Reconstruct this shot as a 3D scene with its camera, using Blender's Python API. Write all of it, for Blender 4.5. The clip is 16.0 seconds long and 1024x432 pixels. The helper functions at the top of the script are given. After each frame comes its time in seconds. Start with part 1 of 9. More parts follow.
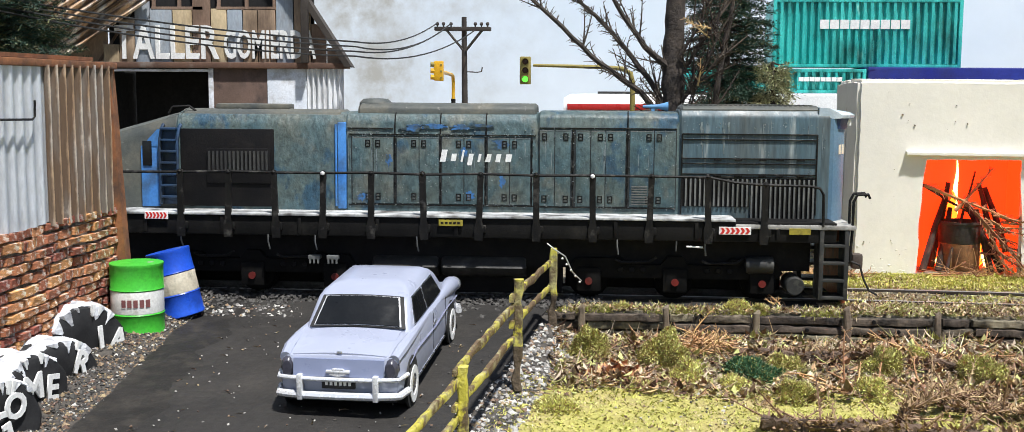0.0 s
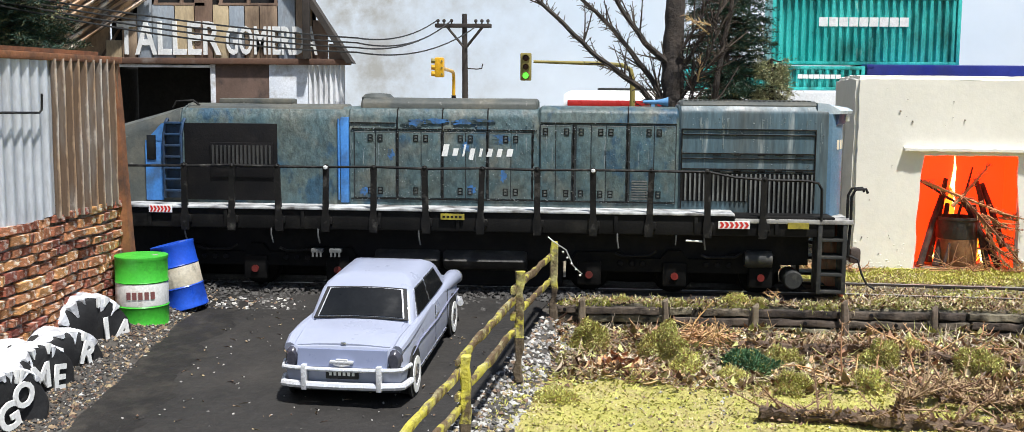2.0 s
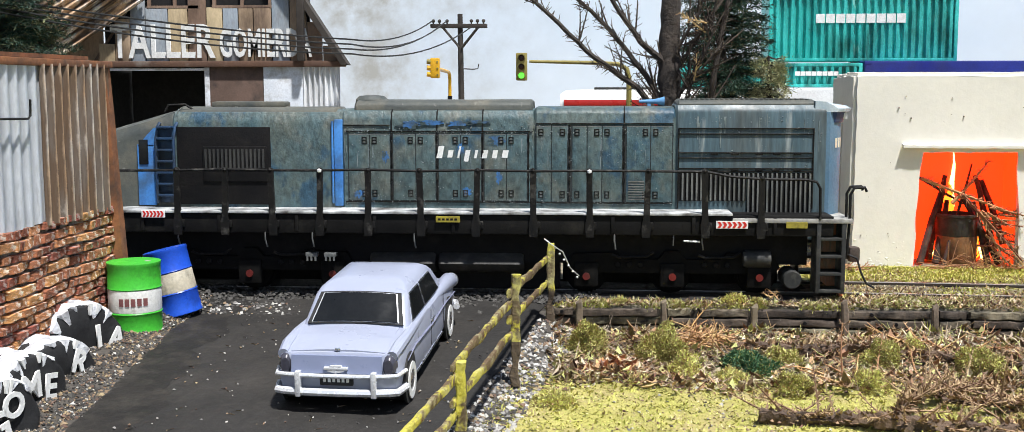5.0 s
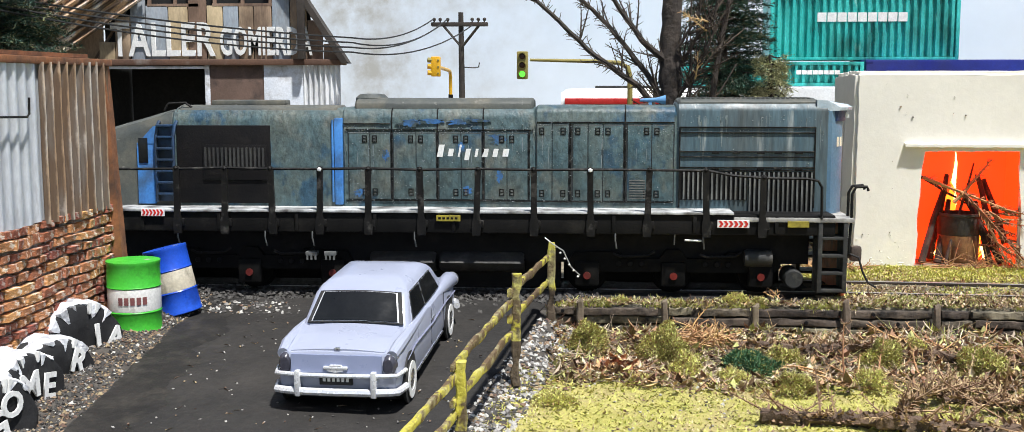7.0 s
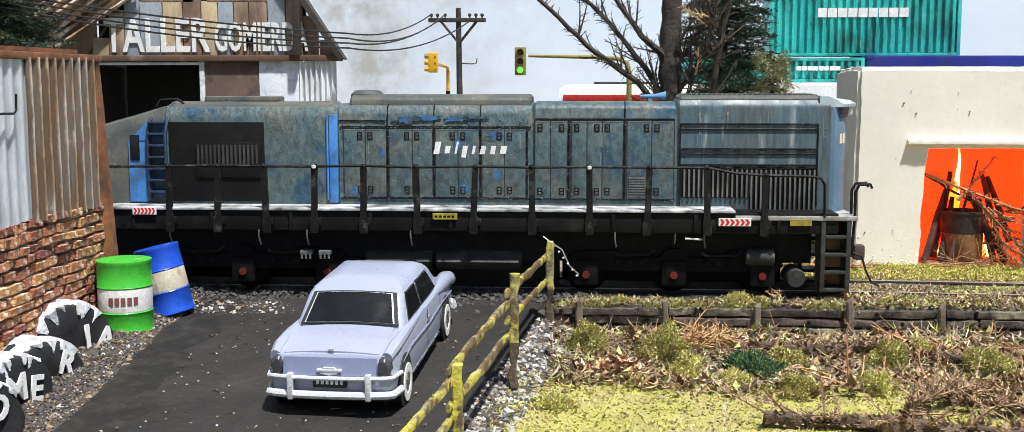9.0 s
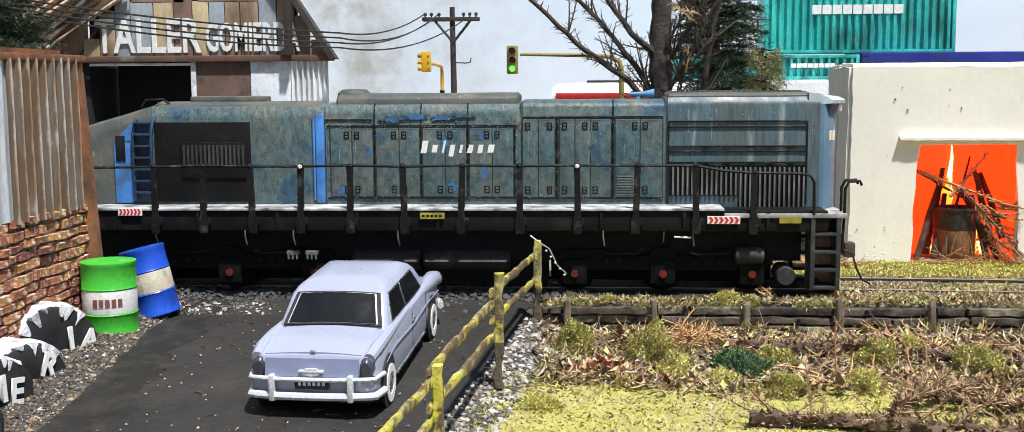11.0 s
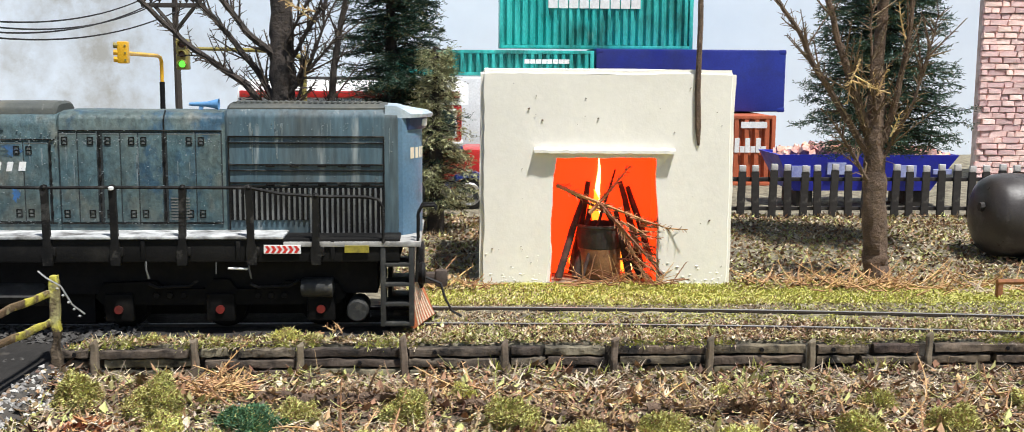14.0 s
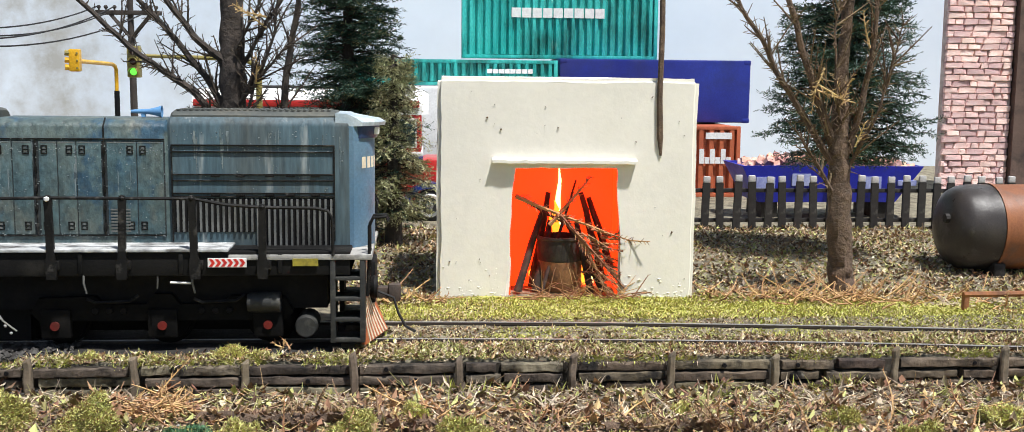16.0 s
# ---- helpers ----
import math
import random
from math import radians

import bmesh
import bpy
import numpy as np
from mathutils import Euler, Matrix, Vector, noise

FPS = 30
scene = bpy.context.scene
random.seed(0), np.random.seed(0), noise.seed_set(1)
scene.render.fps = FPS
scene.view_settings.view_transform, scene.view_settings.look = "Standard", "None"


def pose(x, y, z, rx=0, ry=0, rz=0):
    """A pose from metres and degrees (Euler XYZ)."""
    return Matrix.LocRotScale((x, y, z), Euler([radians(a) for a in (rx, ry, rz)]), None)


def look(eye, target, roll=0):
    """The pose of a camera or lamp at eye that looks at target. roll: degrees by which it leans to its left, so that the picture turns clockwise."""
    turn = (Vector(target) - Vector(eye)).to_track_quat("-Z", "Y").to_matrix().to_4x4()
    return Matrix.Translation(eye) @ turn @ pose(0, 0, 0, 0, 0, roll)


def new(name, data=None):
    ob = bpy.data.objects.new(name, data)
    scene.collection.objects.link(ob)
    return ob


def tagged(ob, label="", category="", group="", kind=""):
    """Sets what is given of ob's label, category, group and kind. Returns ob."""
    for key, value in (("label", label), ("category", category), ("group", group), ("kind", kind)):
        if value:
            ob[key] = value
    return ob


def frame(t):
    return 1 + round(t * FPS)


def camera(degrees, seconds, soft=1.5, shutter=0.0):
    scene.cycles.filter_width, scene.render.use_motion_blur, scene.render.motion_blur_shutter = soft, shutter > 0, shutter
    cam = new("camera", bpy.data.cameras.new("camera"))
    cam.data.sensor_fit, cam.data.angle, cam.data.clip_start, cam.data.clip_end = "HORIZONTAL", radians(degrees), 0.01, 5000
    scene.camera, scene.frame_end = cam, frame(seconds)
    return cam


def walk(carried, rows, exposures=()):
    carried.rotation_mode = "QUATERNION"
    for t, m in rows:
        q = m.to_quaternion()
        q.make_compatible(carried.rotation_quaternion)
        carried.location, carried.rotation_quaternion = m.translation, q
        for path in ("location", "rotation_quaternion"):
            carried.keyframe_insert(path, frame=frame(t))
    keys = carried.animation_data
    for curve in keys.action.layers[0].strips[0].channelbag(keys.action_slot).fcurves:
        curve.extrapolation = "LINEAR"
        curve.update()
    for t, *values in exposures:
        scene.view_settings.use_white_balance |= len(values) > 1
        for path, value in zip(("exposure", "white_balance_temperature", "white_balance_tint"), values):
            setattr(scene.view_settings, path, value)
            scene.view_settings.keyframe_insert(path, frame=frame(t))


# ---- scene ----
# A model railway layout, about 1:87. All plan numbers are centimetres; CM turns them into metres.
CM = 0.01
cam = camera(48.6, 16.0, soft=0.7, shutter=0.4)
ROWS = [
    (0.0, 0.003, 0.000, 6.252, 83.55, -0.36, 3.81),
    (0.5, -0.030, -0.257, 6.069, 83.73, -0.42, 3.79),
    (1.0, -0.044, -0.217, 6.086, 83.60, -0.41, 3.78),
    (1.5, 0.025, -0.349, 6.191, 83.44, -0.39, 3.86),
    (2.0, -0.039, -0.313, 6.170, 83.45, -0.47, 3.77),
    (2.5, 0.004, -0.257, 6.184, 83.49, -0.19, 3.77),
    (3.0, 0.028, -0.019, 6.215, 83.35, -0.04, 3.68),
    (3.5, 0.067, -0.136, 6.283, 83.32, 0.04, 3.71),
    (4.0, 0.055, -0.107, 6.252, 83.41, 0.14, 3.64),
    (6.5, 0.014, 0.092, 6.195, 83.42, -0.02, 3.68),
    (7.0, 0.028, 0.094, 6.204, 83.35, 0.04, 3.70),
    (7.5, 0.053, 0.152, 6.210, 83.34, 0.12, 3.76),
    (8.0, -0.002, 0.161, 6.106, 83.44, -0.04, 3.75),
    (8.5, -0.020, 0.444, 6.194, 83.19, -0.02, 3.64),
    (11.0, 0.363, 0.857, 6.151, 83.15, 0.38, 3.61),
    (11.5, 0.678, 1.023, 6.105, 83.10, 0.24, 2.37),
    (12.0, 1.866, 1.458, 6.003, 83.18, 0.55, 1.58),
    (12.5, 3.435, 2.041, 6.076, 82.82, 0.34, 0.42),
    (13.0, 5.417, 3.078, 6.273, 82.46, 0.29, -0.65),
    (13.5, 7.046, 4.252, 6.400, 82.36, -0.52, -2.52),
    (14.0, 8.316, 4.589, 6.863, 82.24, -0.40, -3.16),
    (14.5, 8.561, 4.559, 6.941, 82.45, -0.29, -3.21),
    (15.0, 8.610, 4.803, 6.907, 82.63, -0.26, -3.56),
    (15.5, 8.609, 5.113, 6.869, 82.69, -0.47, -4.22),
    (16.0, 8.688, 5.508, 6.737, 82.85, -0.59, -4.75),
]
walk(cam, [(t, pose(x * CM, y * CM, z * CM, rx, ry, rz)) for t, x, y, z, rx, ry, rz in ROWS], ((0.0, 0.16), (11.5, 0.16), (12.5, 0.22), (13.4, 0.2), (14.3, 0.1), (16.0, 0.08)))

# ---- light: one bright lamp-like sun high in front, and soft light from all round ----
world = bpy.data.worlds.new("world")
scene.world = world
world.use_nodes = True
sky = world.node_tree.nodes.new("ShaderNodeTexSky")
sky.sky_type, sky.sun_disc = "NISHITA", False
sky.sun_elevation, sky.sun_rotation = radians(64), radians(146)
world.node_tree.links.new(sky.outputs[0], world.node_tree.nodes["Background"].inputs[0])
world.node_tree.nodes["Background"].inputs[1].default_value = 0.092
sun = new("sun", bpy.data.lights.new("sun", "SUN"))
sun.data.energy, sun.data.angle, sun.data.color = 6.2, radians(2.5), (1.0, 0.99, 0.97)
sun.matrix_world = look((0.24, -0.32, 0.92), (0, 0, 0))


# ---- mesh helpers (centimetres) ----
ORIGIN = {}


def thing(name, at, label, category, group="", kind=""):
    ob = new(name)
    ob.location = Vector(at) * CM
    ob.empty_display_size = 0.01
    ORIGIN[ob] = Vector(at)
    return tagged(ob, label, category, group, kind)


def part(name, bm, material, parent=None, label="", smooth=True):
    """Links a bmesh, built in the plan's centimetres, as one mesh object."""
    o = ORIGIN.get(parent, Vector((0, 0, 0)))
    for v in bm.verts:
        v.co = (v.co - o) * CM
    bmesh.ops.recalc_face_normals(bm, faces=bm.faces)
    me = bpy.data.meshes.new(name)
    if smooth:
        for f in bm.faces:
            f.smooth = True
        for e in bm.edges:
            if len(e.link_faces) != 2 or e.calc_face_angle(0) > 0.6:
                e.smooth = False
    bm.to_mesh(me)
    bm.free()
    for m in material if isinstance(material, (list, tuple)) else (material,):
        me.materials.append(m)
    ob = new(name, me)
    if parent:
        ob.parent = parent
    ORIGIN[ob] = o
    return tagged(ob, label)


def solid(name, bm, material, label, category, group="", kind="", smooth=True):
    """A thing that is one mesh, with its origin at its foot."""
    lo = Vector([min(v.co[i] for v in bm.verts) for i in range(3)])
    hi = Vector([max(v.co[i] for v in bm.verts) for i in range(3)])
    at = Vector(((lo.x + hi.x) / 2, (lo.y + hi.y) / 2, lo.z))
    for v in bm.verts:
        v.co -= at
    ob = part(name, bm, material, None, label, smooth)
    ob.location = at * CM
    ORIGIN[ob] = at
    return tagged(ob, label, category, group, kind)


def BM():
    return bmesh.new()


def box(bm, x0, y0, z0, x1, y1, z1, bevel=0.0, m=None):
    g = bmesh.ops.create_cube(bm, size=1.0)["verts"]
    for v in g:
        v.co = Vector((x0 + (v.co.x + 0.5) * (x1 - x0), y0 + (v.co.y + 0.5) * (y1 - y0), z0 + (v.co.z + 0.5) * (z1 - z0)))
    if bevel:
        es = list({e for v in g for e in v.link_edges})
        g = bmesh.ops.bevel(bm, geom=es, offset=bevel, segments=2, affect="EDGES", profile=0.6)["verts"]
        g = list({w for v in g for f in v.link_faces for w in f.verts})
    if m is not None:
        for v in g:
            v.co = m @ v.co
    return g


def ring(centre, u, v, r, n, flat=1.0):
    return [centre + u * (r * math.cos(2 * math.pi * k / n)) + v * (r * flat * math.sin(2 * math.pi * k / n)) for k in range(n)]


def loft(bm, rings, caps=True, closed=True):
    vs = [[bm.verts.new(p) for p in r] for r in rings]
    n = len(vs[0])
    for a, b in zip(vs, vs[1:]):
        for k in range(n if closed else n - 1):
            j = (k + 1) % n
            bm.faces.new((a[k], a[j], b[j], b[k]))
    if caps and closed:
        bm.faces.new(vs[0])
        bm.faces.new(vs[-1][::-1])
    return [v for r in vs for v in r]


def tube(bm, pts, r, n=6, caps=True):
    """A round bar through pts; r a number or one radius for each point."""
    pts = [Vector(p) for p in pts]
    rs = r if isinstance(r, (list, tuple)) else [r] * len(pts)
    rings, u = [], None
    for k, p in enumerate(pts):
        d = (pts[min(k + 1, len(pts) - 1)] - pts[max(k - 1, 0)]).normalized()
        if u is None:
            u = d.cross(Vector((0, 0, 1)) if abs(d.z) < 0.9 else Vector((1, 0, 0))).normalized()
        u = (u - d * u.dot(d)).normalized()
        rings.append(ring(p, u, d.cross(u), rs[k], n))
    return loft(bm, rings, caps)


def lathe(bm, at, profile, n=24, axis="z"):
    """Turns (radius, height) pairs round an axis through at."""
    at = Vector(at)
    a = {"z": (Vector((1, 0, 0)), Vector((0, 1, 0)), Vector((0, 0, 1))), "y": (Vector((1, 0, 0)), Vector((0, 0, 1)), Vector((0, 1, 0))),
         "x": (Vector((0, 1, 0)), Vector((0, 0, 1)), Vector((1, 0, 0)))}[axis]
    return loft(bm, [ring(at + a[2] * h, a[0], a[1], max(r, 1e-3), n) for r, h in profile])


def prism(bm, poly, axis, a, b):
    """Extrudes a polygon. axis x: poly is (y, z); y: (x, z); z: (x, y)."""
    put = {"x": lambda p, c: Vector((c, p[0], p[1])), "y": lambda p, c: Vector((p[0], c, p[1])), "z": lambda p, c: Vector((p[0], p[1], c))}[axis]
    return loft(bm, [[put(p, a) for p in poly], [put(p, b) for p in poly]])


def sheet(bm, nx, ny, f, thick=None):
    """A grid of points f(u, v), u and v from 0 to 1; thick: an offset vector that gives it a back."""
    def grid(off):
        return [[bm.verts.new(Vector(f(i / nx, j / ny)) + off) for i in range(nx + 1)] for j in range(ny + 1)]
    top = grid(Vector((0, 0, 0)))
    for j in range(ny):
        for i in range(nx):
            bm.faces.new((top[j][i], top[j][i + 1], top[j + 1][i + 1], top[j + 1][i]))
    if thick is not None:
        bot = grid(Vector(thick))
        for j in range(ny):
            for i in range(nx):
                bm.faces.new((bot[j][i], bot[j + 1][i], bot[j + 1][i + 1], bot[j][i + 1]))
        edge = [(0, i) for i in range(nx)] + [(j, nx) for j in range(ny)] + [(ny, i) for i in range(nx, 0, -1)] + [(j, 0) for j in range(ny, 0, -1)]
        for k, (j, i) in enumerate(edge):
            j2, i2 = edge[(k + 1) % len(edge)]
            bm.faces.new((top[j][i], bot[j][i], bot[j2][i2], top[j2][i2]))


def words(name, text, size, m, material, parent, label="", depth=0.02, stretch=1.0, align="CENTER", bold=0.0):
    """Lettering in the built-in font, as a mesh; m places it (centimetres)."""
    c = bpy.data.curves.new(name, "FONT")
    c.body, c.size, c.extrude, c.align_x = text, size, depth, align
    c.resolution_u, c.offset = 3, bold * size
    tmp = bpy.data.objects.new(name, c)
    me = bpy.data.meshes.new_from_object(tmp)
    bpy.data.objects.remove(tmp)
    bm = BM()
    bm.from_mesh(me)
    for v in bm.verts:
        v.co = m @ Vector((v.co.x * stretch, v.co.y, v.co.z))
    return part(name, bm, material, parent, label, smooth=False)


FRONT = Matrix(((1, 0, 0, 0), (0, 0, -1, 0), (0, 1, 0, 0), (0, 0, 0, 1)))  # stands flat artwork upright, facing -y


# ---- materials ----
def mat(name, a, b=None, rough=0.6, metal=0.0, scale=2.0, bump=0.15, fine=14.0, dirt=None, dirt_at=0.55, dirt_scale=1.2, dirt_soft=0.12,
        second=None, second_at=0.6, second_scale=2.5, jitter=0.0, streak=1.0, spec=0.4, coat=0.0, island=False, depth=0.03, mottle=0.14):
    """A worn surface: colours a and b mottled together, patches of second and of dirt over them, fine relief. Scales are per centimetre."""
    m = bpy.data.materials.new(name)
    m.use_nodes = True
    nt = m.node_tree
    n, lk = nt.nodes, nt.links
    bsdf = n["Principled BSDF"]
    tc = n.new("ShaderNodeTexCoord")
    mp = n.new("ShaderNodeMapping")
    mp.inputs["Scale"].default_value = (1 / CM, 1 / CM, 1 / CM / streak)
    lk.new(tc.outputs["Object"], mp.inputs[0])

    def nz(sc, detail=4.0, off=0.0):
        x = n.new("ShaderNodeTexNoise")
        x.inputs["Scale"].default_value, x.inputs["Detail"].default_value, x.inputs["Roughness"].default_value = sc, detail, 0.62
        if off:
            ad = n.new("ShaderNodeVectorMath")
            ad.inputs[1].default_value = (off, off * 0.7, off * 1.3)
            lk.new(mp.outputs[0], ad.inputs[0])
            lk.new(ad.outputs[0], x.inputs["Vector"])
        else:
            lk.new(mp.outputs[0], x.inputs["Vector"])
        return x.outputs["Fac"]

    def span(fac, lo, hi):
        r = n.new("ShaderNodeMapRange")
        r.inputs[1].default_value, r.inputs[2].default_value = lo, hi
        lk.new(fac, r.inputs[0])
        return r.outputs[0]

    def mix(fac, p, q):
        x = n.new("ShaderNodeMix")
        x.data_type = "RGBA"
        for s, v in ((0, fac), (6, p), (7, q)):
            if isinstance(v, tuple):
                x.inputs[s].default_value = (*v, 1)
            elif isinstance(v, float):
                x.inputs[s].default_value = v
            else:
                lk.new(v, x.inputs[s])
        return x.outputs[2]

    b = b or tuple(min(1, c * 0.8) for c in a)
    col = mix(span(nz(scale), 0.35, 0.65), a, b)
    if second:
        col = mix(span(nz(second_scale, 5.0, 7.3), second_at, second_at + 0.06), col, second)
    if dirt:
        col = mix(span(nz(dirt_scale, 8.0, 3.1), dirt_at - dirt_soft, dirt_at + dirt_soft), col, dirt)
    grain = nz(fine, 6.0, 1.7)
    hs = n.new("ShaderNodeHueSaturation")
    lk.new(col, hs.inputs["Color"])
    val = n.new("ShaderNodeMapRange")
    val.inputs[1].default_value, val.inputs[2].default_value, val.inputs[3].default_value, val.inputs[4].default_value = 0.3, 0.7, 1 - mottle, 1 + mottle
    lk.new(grain, val.inputs[0])
    v = val.outputs[0]
    if jitter:
        if island:
            rnd = n.new("ShaderNodeNewGeometry").outputs["Random Per Island"]
        else:
            rnd = n.new("ShaderNodeObjectInfo").outputs["Random"]
        jr = n.new("ShaderNodeMapRange")
        jr.inputs[3].default_value, jr.inputs[4].default_value = 1 - jitter, 1 + jitter
        lk.new(rnd, jr.inputs[0])
        mu = n.new("ShaderNodeMath")
        mu.operation = "MULTIPLY"
        lk.new(v, mu.inputs[0])
        lk.new(jr.outputs[0], mu.inputs[1])
        v = mu.outputs[0]
        jh = n.new("ShaderNodeMapRange")
        jh.inputs[3].default_value, jh.inputs[4].default_value = 0.5 - jitter * 0.06, 0.5 + jitter * 0.06
        lk.new(rnd, jh.inputs[0])
        lk.new(jh.outputs[0], hs.inputs["Hue"])
    lk.new(v, hs.inputs["Value"])
    lk.new(hs.outputs[0], bsdf.inputs["Base Color"])
    ro = n.new("ShaderNodeMapRange")
    ro.inputs[1].default_value, ro.inputs[2].default_value = 0.3, 0.7
    ro.inputs[3].default_value, ro.inputs[4].default_value = max(0.03, rough - 0.12), min(1, rough + 0.12)
    lk.new(nz(scale * 2.3, 5.0, 5.2), ro.inputs[0])
    lk.new(ro.outputs[0], bsdf.inputs["Roughness"])
    bsdf.inputs["Metallic"].default_value = metal
    bsdf.inputs["Specular IOR Level"].default_value = spec
    bsdf.inputs["Coat Weight"].default_value = coat
    bsdf.inputs["Coat Roughness"].default_value = 0.08
    if bump:
        bp = n.new("ShaderNodeBump")
        bp.inputs["Strength"].default_value, bp.inputs["Distance"].default_value = bump, depth * CM
        lk.new(grain, bp.inputs["Height"])
        lk.new(bp.outputs[0], bsdf.inputs["Normal"])
    return m


def glow(name, colour, strength):
    m = bpy.data.materials.new(name)
    m.use_nodes = True
    b = m.node_tree.nodes["Principled BSDF"]
    b.inputs["Base Color"].default_value = (*colour, 1)
    b.inputs["Emission Color"].default_value = (*colour, 1)
    b.inputs["Emission Strength"].default_value = strength
    b.inputs["Roughness"].default_value = 0.5
    return m


LOCO = mat("loco_grey_green", (0.054, 0.1, 0.115), (0.08, 0.104, 0.096), rough=0.5, scale=0.9, bump=0.5, fine=7, second=(0.03, 0.07, 0.105), second_at=0.57, second_scale=0.8, mottle=0.42, streak=1.4,
           dirt=(0.135, 0.14, 0.118), dirt_at=0.59, dirt_scale=0.75, dirt_soft=0.07, depth=0.06)
LOCO_ROOF = mat("loco_roof_grime", (0.085, 0.09, 0.078), (0.055, 0.062, 0.06), rough=0.6, scale=0.7, bump=0.4, fine=9, second=(0.2, 0.2, 0.18), second_at=0.66, second_scale=2.5, dirt=(0.15, 0.135, 0.1), dirt_at=0.6, dirt_scale=0.6)
LOCO_BLUE = mat("loco_faded_blue", (0.05, 0.2, 0.55), (0.07, 0.25, 0.6), rough=0.5, scale=1.5, bump=0.2, dirt=(0.05, 0.07, 0.09), dirt_at=0.6, dirt_scale=1.0)
BLACK = mat("grimy_black", (0.006, 0.006, 0.007), (0.01, 0.009, 0.009), rough=0.65, spec=0.15, scale=1.5, bump=0.3, dirt=(0.025, 0.022, 0.02), dirt_at=0.7)
RAILING = mat("railing_black", (0.007, 0.007, 0.007), (0.014, 0.013, 0.012), rough=0.55, scale=2.5, bump=0.3, spec=0.15, dirt=(0.1, 0.095, 0.085), dirt_at=0.67, dirt_scale=3)
DECK_WHITE = mat("deck_dusty_white", (0.55, 0.56, 0.55), (0.36, 0.37, 0.37), rough=0.65, scale=1.0, bump=0.2, dirt=(0.06, 0.055, 0.05), dirt_at=0.55, dirt_scale=1.6)
WHITE = mat("white_paint", (0.8, 0.8, 0.78), (0.7, 0.7, 0.68), rough=0.5, scale=2, bump=0.1)
RED = mat("red_paint", (0.6, 0.03, 0.02), (0.5, 0.025, 0.02), rough=0.45, bump=0.1)
ORANGE = mat("orange_paint", (0.6, 0.16, 0.05), (0.5, 0.13, 0.05), rough=0.5, bump=0.15, dirt=(0.12, 0.06, 0.03), dirt_at=0.62)
CHROME = mat("chrome", (0.93, 0.93, 0.94), (0.86, 0.86, 0.88), rough=0.3, metal=1.0, bump=0.02)
CAR = mat("car_lavender_grey", (0.31, 0.335, 0.43), (0.33, 0.355, 0.45), rough=0.36, scale=0.6, bump=0.0, coat=0.25, mottle=0.01)
SILVER = mat("bright_silver_paint", (0.82, 0.83, 0.85), (0.72, 0.73, 0.76), rough=0.25, metal=0.35, scale=2, bump=0.05, coat=0.4, mottle=0.05)
GLASS = mat("dark_glass", (0.008, 0.009, 0.01), (0.014, 0.015, 0.016), rough=0.16, scale=0.7, bump=0.0, spec=0.28)
RUBBER = mat("rubber", (0.015, 0.015, 0.015), (0.022, 0.022, 0.022), rough=0.75, bump=0.2)
CREAM = mat("block_cream_plaster", (0.8, 0.765, 0.68), (0.75, 0.715, 0.63), rough=0.8, scale=0.5, bump=0.14, fine=5, mottle=0.025, dirt=(0.7, 0.67, 0.59), dirt_at=0.68, dirt_scale=0.5, depth=0.05)
ASPHALT = mat("asphalt", (0.016, 0.0147, 0.0133), (0.026, 0.0235, 0.021), rough=0.75, scale=0.4, bump=0.6, fine=7, mottle=0.25, second=(0.055, 0.049, 0.042), second_at=0.66, second_scale=1.1, dirt=(0.036, 0.032, 0.028), dirt_at=0.6, dirt_scale=0.3, depth=0.05)
EARTH = mat("earth", (0.2, 0.175, 0.12), (0.28, 0.245, 0.17), rough=0.95, scale=1.2, bump=0.9, fine=5, dirt=(0.06, 0.05, 0.035), dirt_at=0.55, dirt_scale=2.2, depth=0.12)
MULCH = mat("mulch", (0.15, 0.115, 0.075), (0.23, 0.18, 0.12), rough=0.95, scale=2.0, bump=0.9, fine=6, dirt=(0.05, 0.04, 0.028), dirt_at=0.58, dirt_scale=3, depth=0.12)
TURF = mat("turf", (0.35, 0.33, 0.08), (0.43, 0.385, 0.12), rough=0.95, scale=1.3, bump=0.8, fine=6, dirt=(0.36, 0.29, 0.13), dirt_at=0.58, dirt_scale=1.1, depth=0.12)
GRAVEL = mat("gravel_dust", (0.055, 0.049, 0.042), (0.1, 0.088, 0.075), rough=0.95, scale=2.4, bump=0.9, fine=8, dirt=(0.07, 0.06, 0.05), dirt_at=0.55, dirt_scale=3, depth=0.1)
WOOD = mat("weathered_sleeper", (0.105, 0.085, 0.06), (0.2, 0.165, 0.115), rough=0.9, scale=1.4, bump=0.8, fine=8, dirt=(0.02, 0.017, 0.013), dirt_at=0.53, dirt_scale=1.8, jitter=0.5, second=(0.3, 0.28, 0.24), second_at=0.66, second_scale=4, depth=0.06)
BARK = mat("bark", (0.16, 0.105, 0.07), (0.08, 0.055, 0.04), rough=0.95, scale=2, bump=0.9, fine=7, dirt=(0.15, 0.105, 0.065), dirt_at=0.64, dirt_scale=3, depth=0.1)
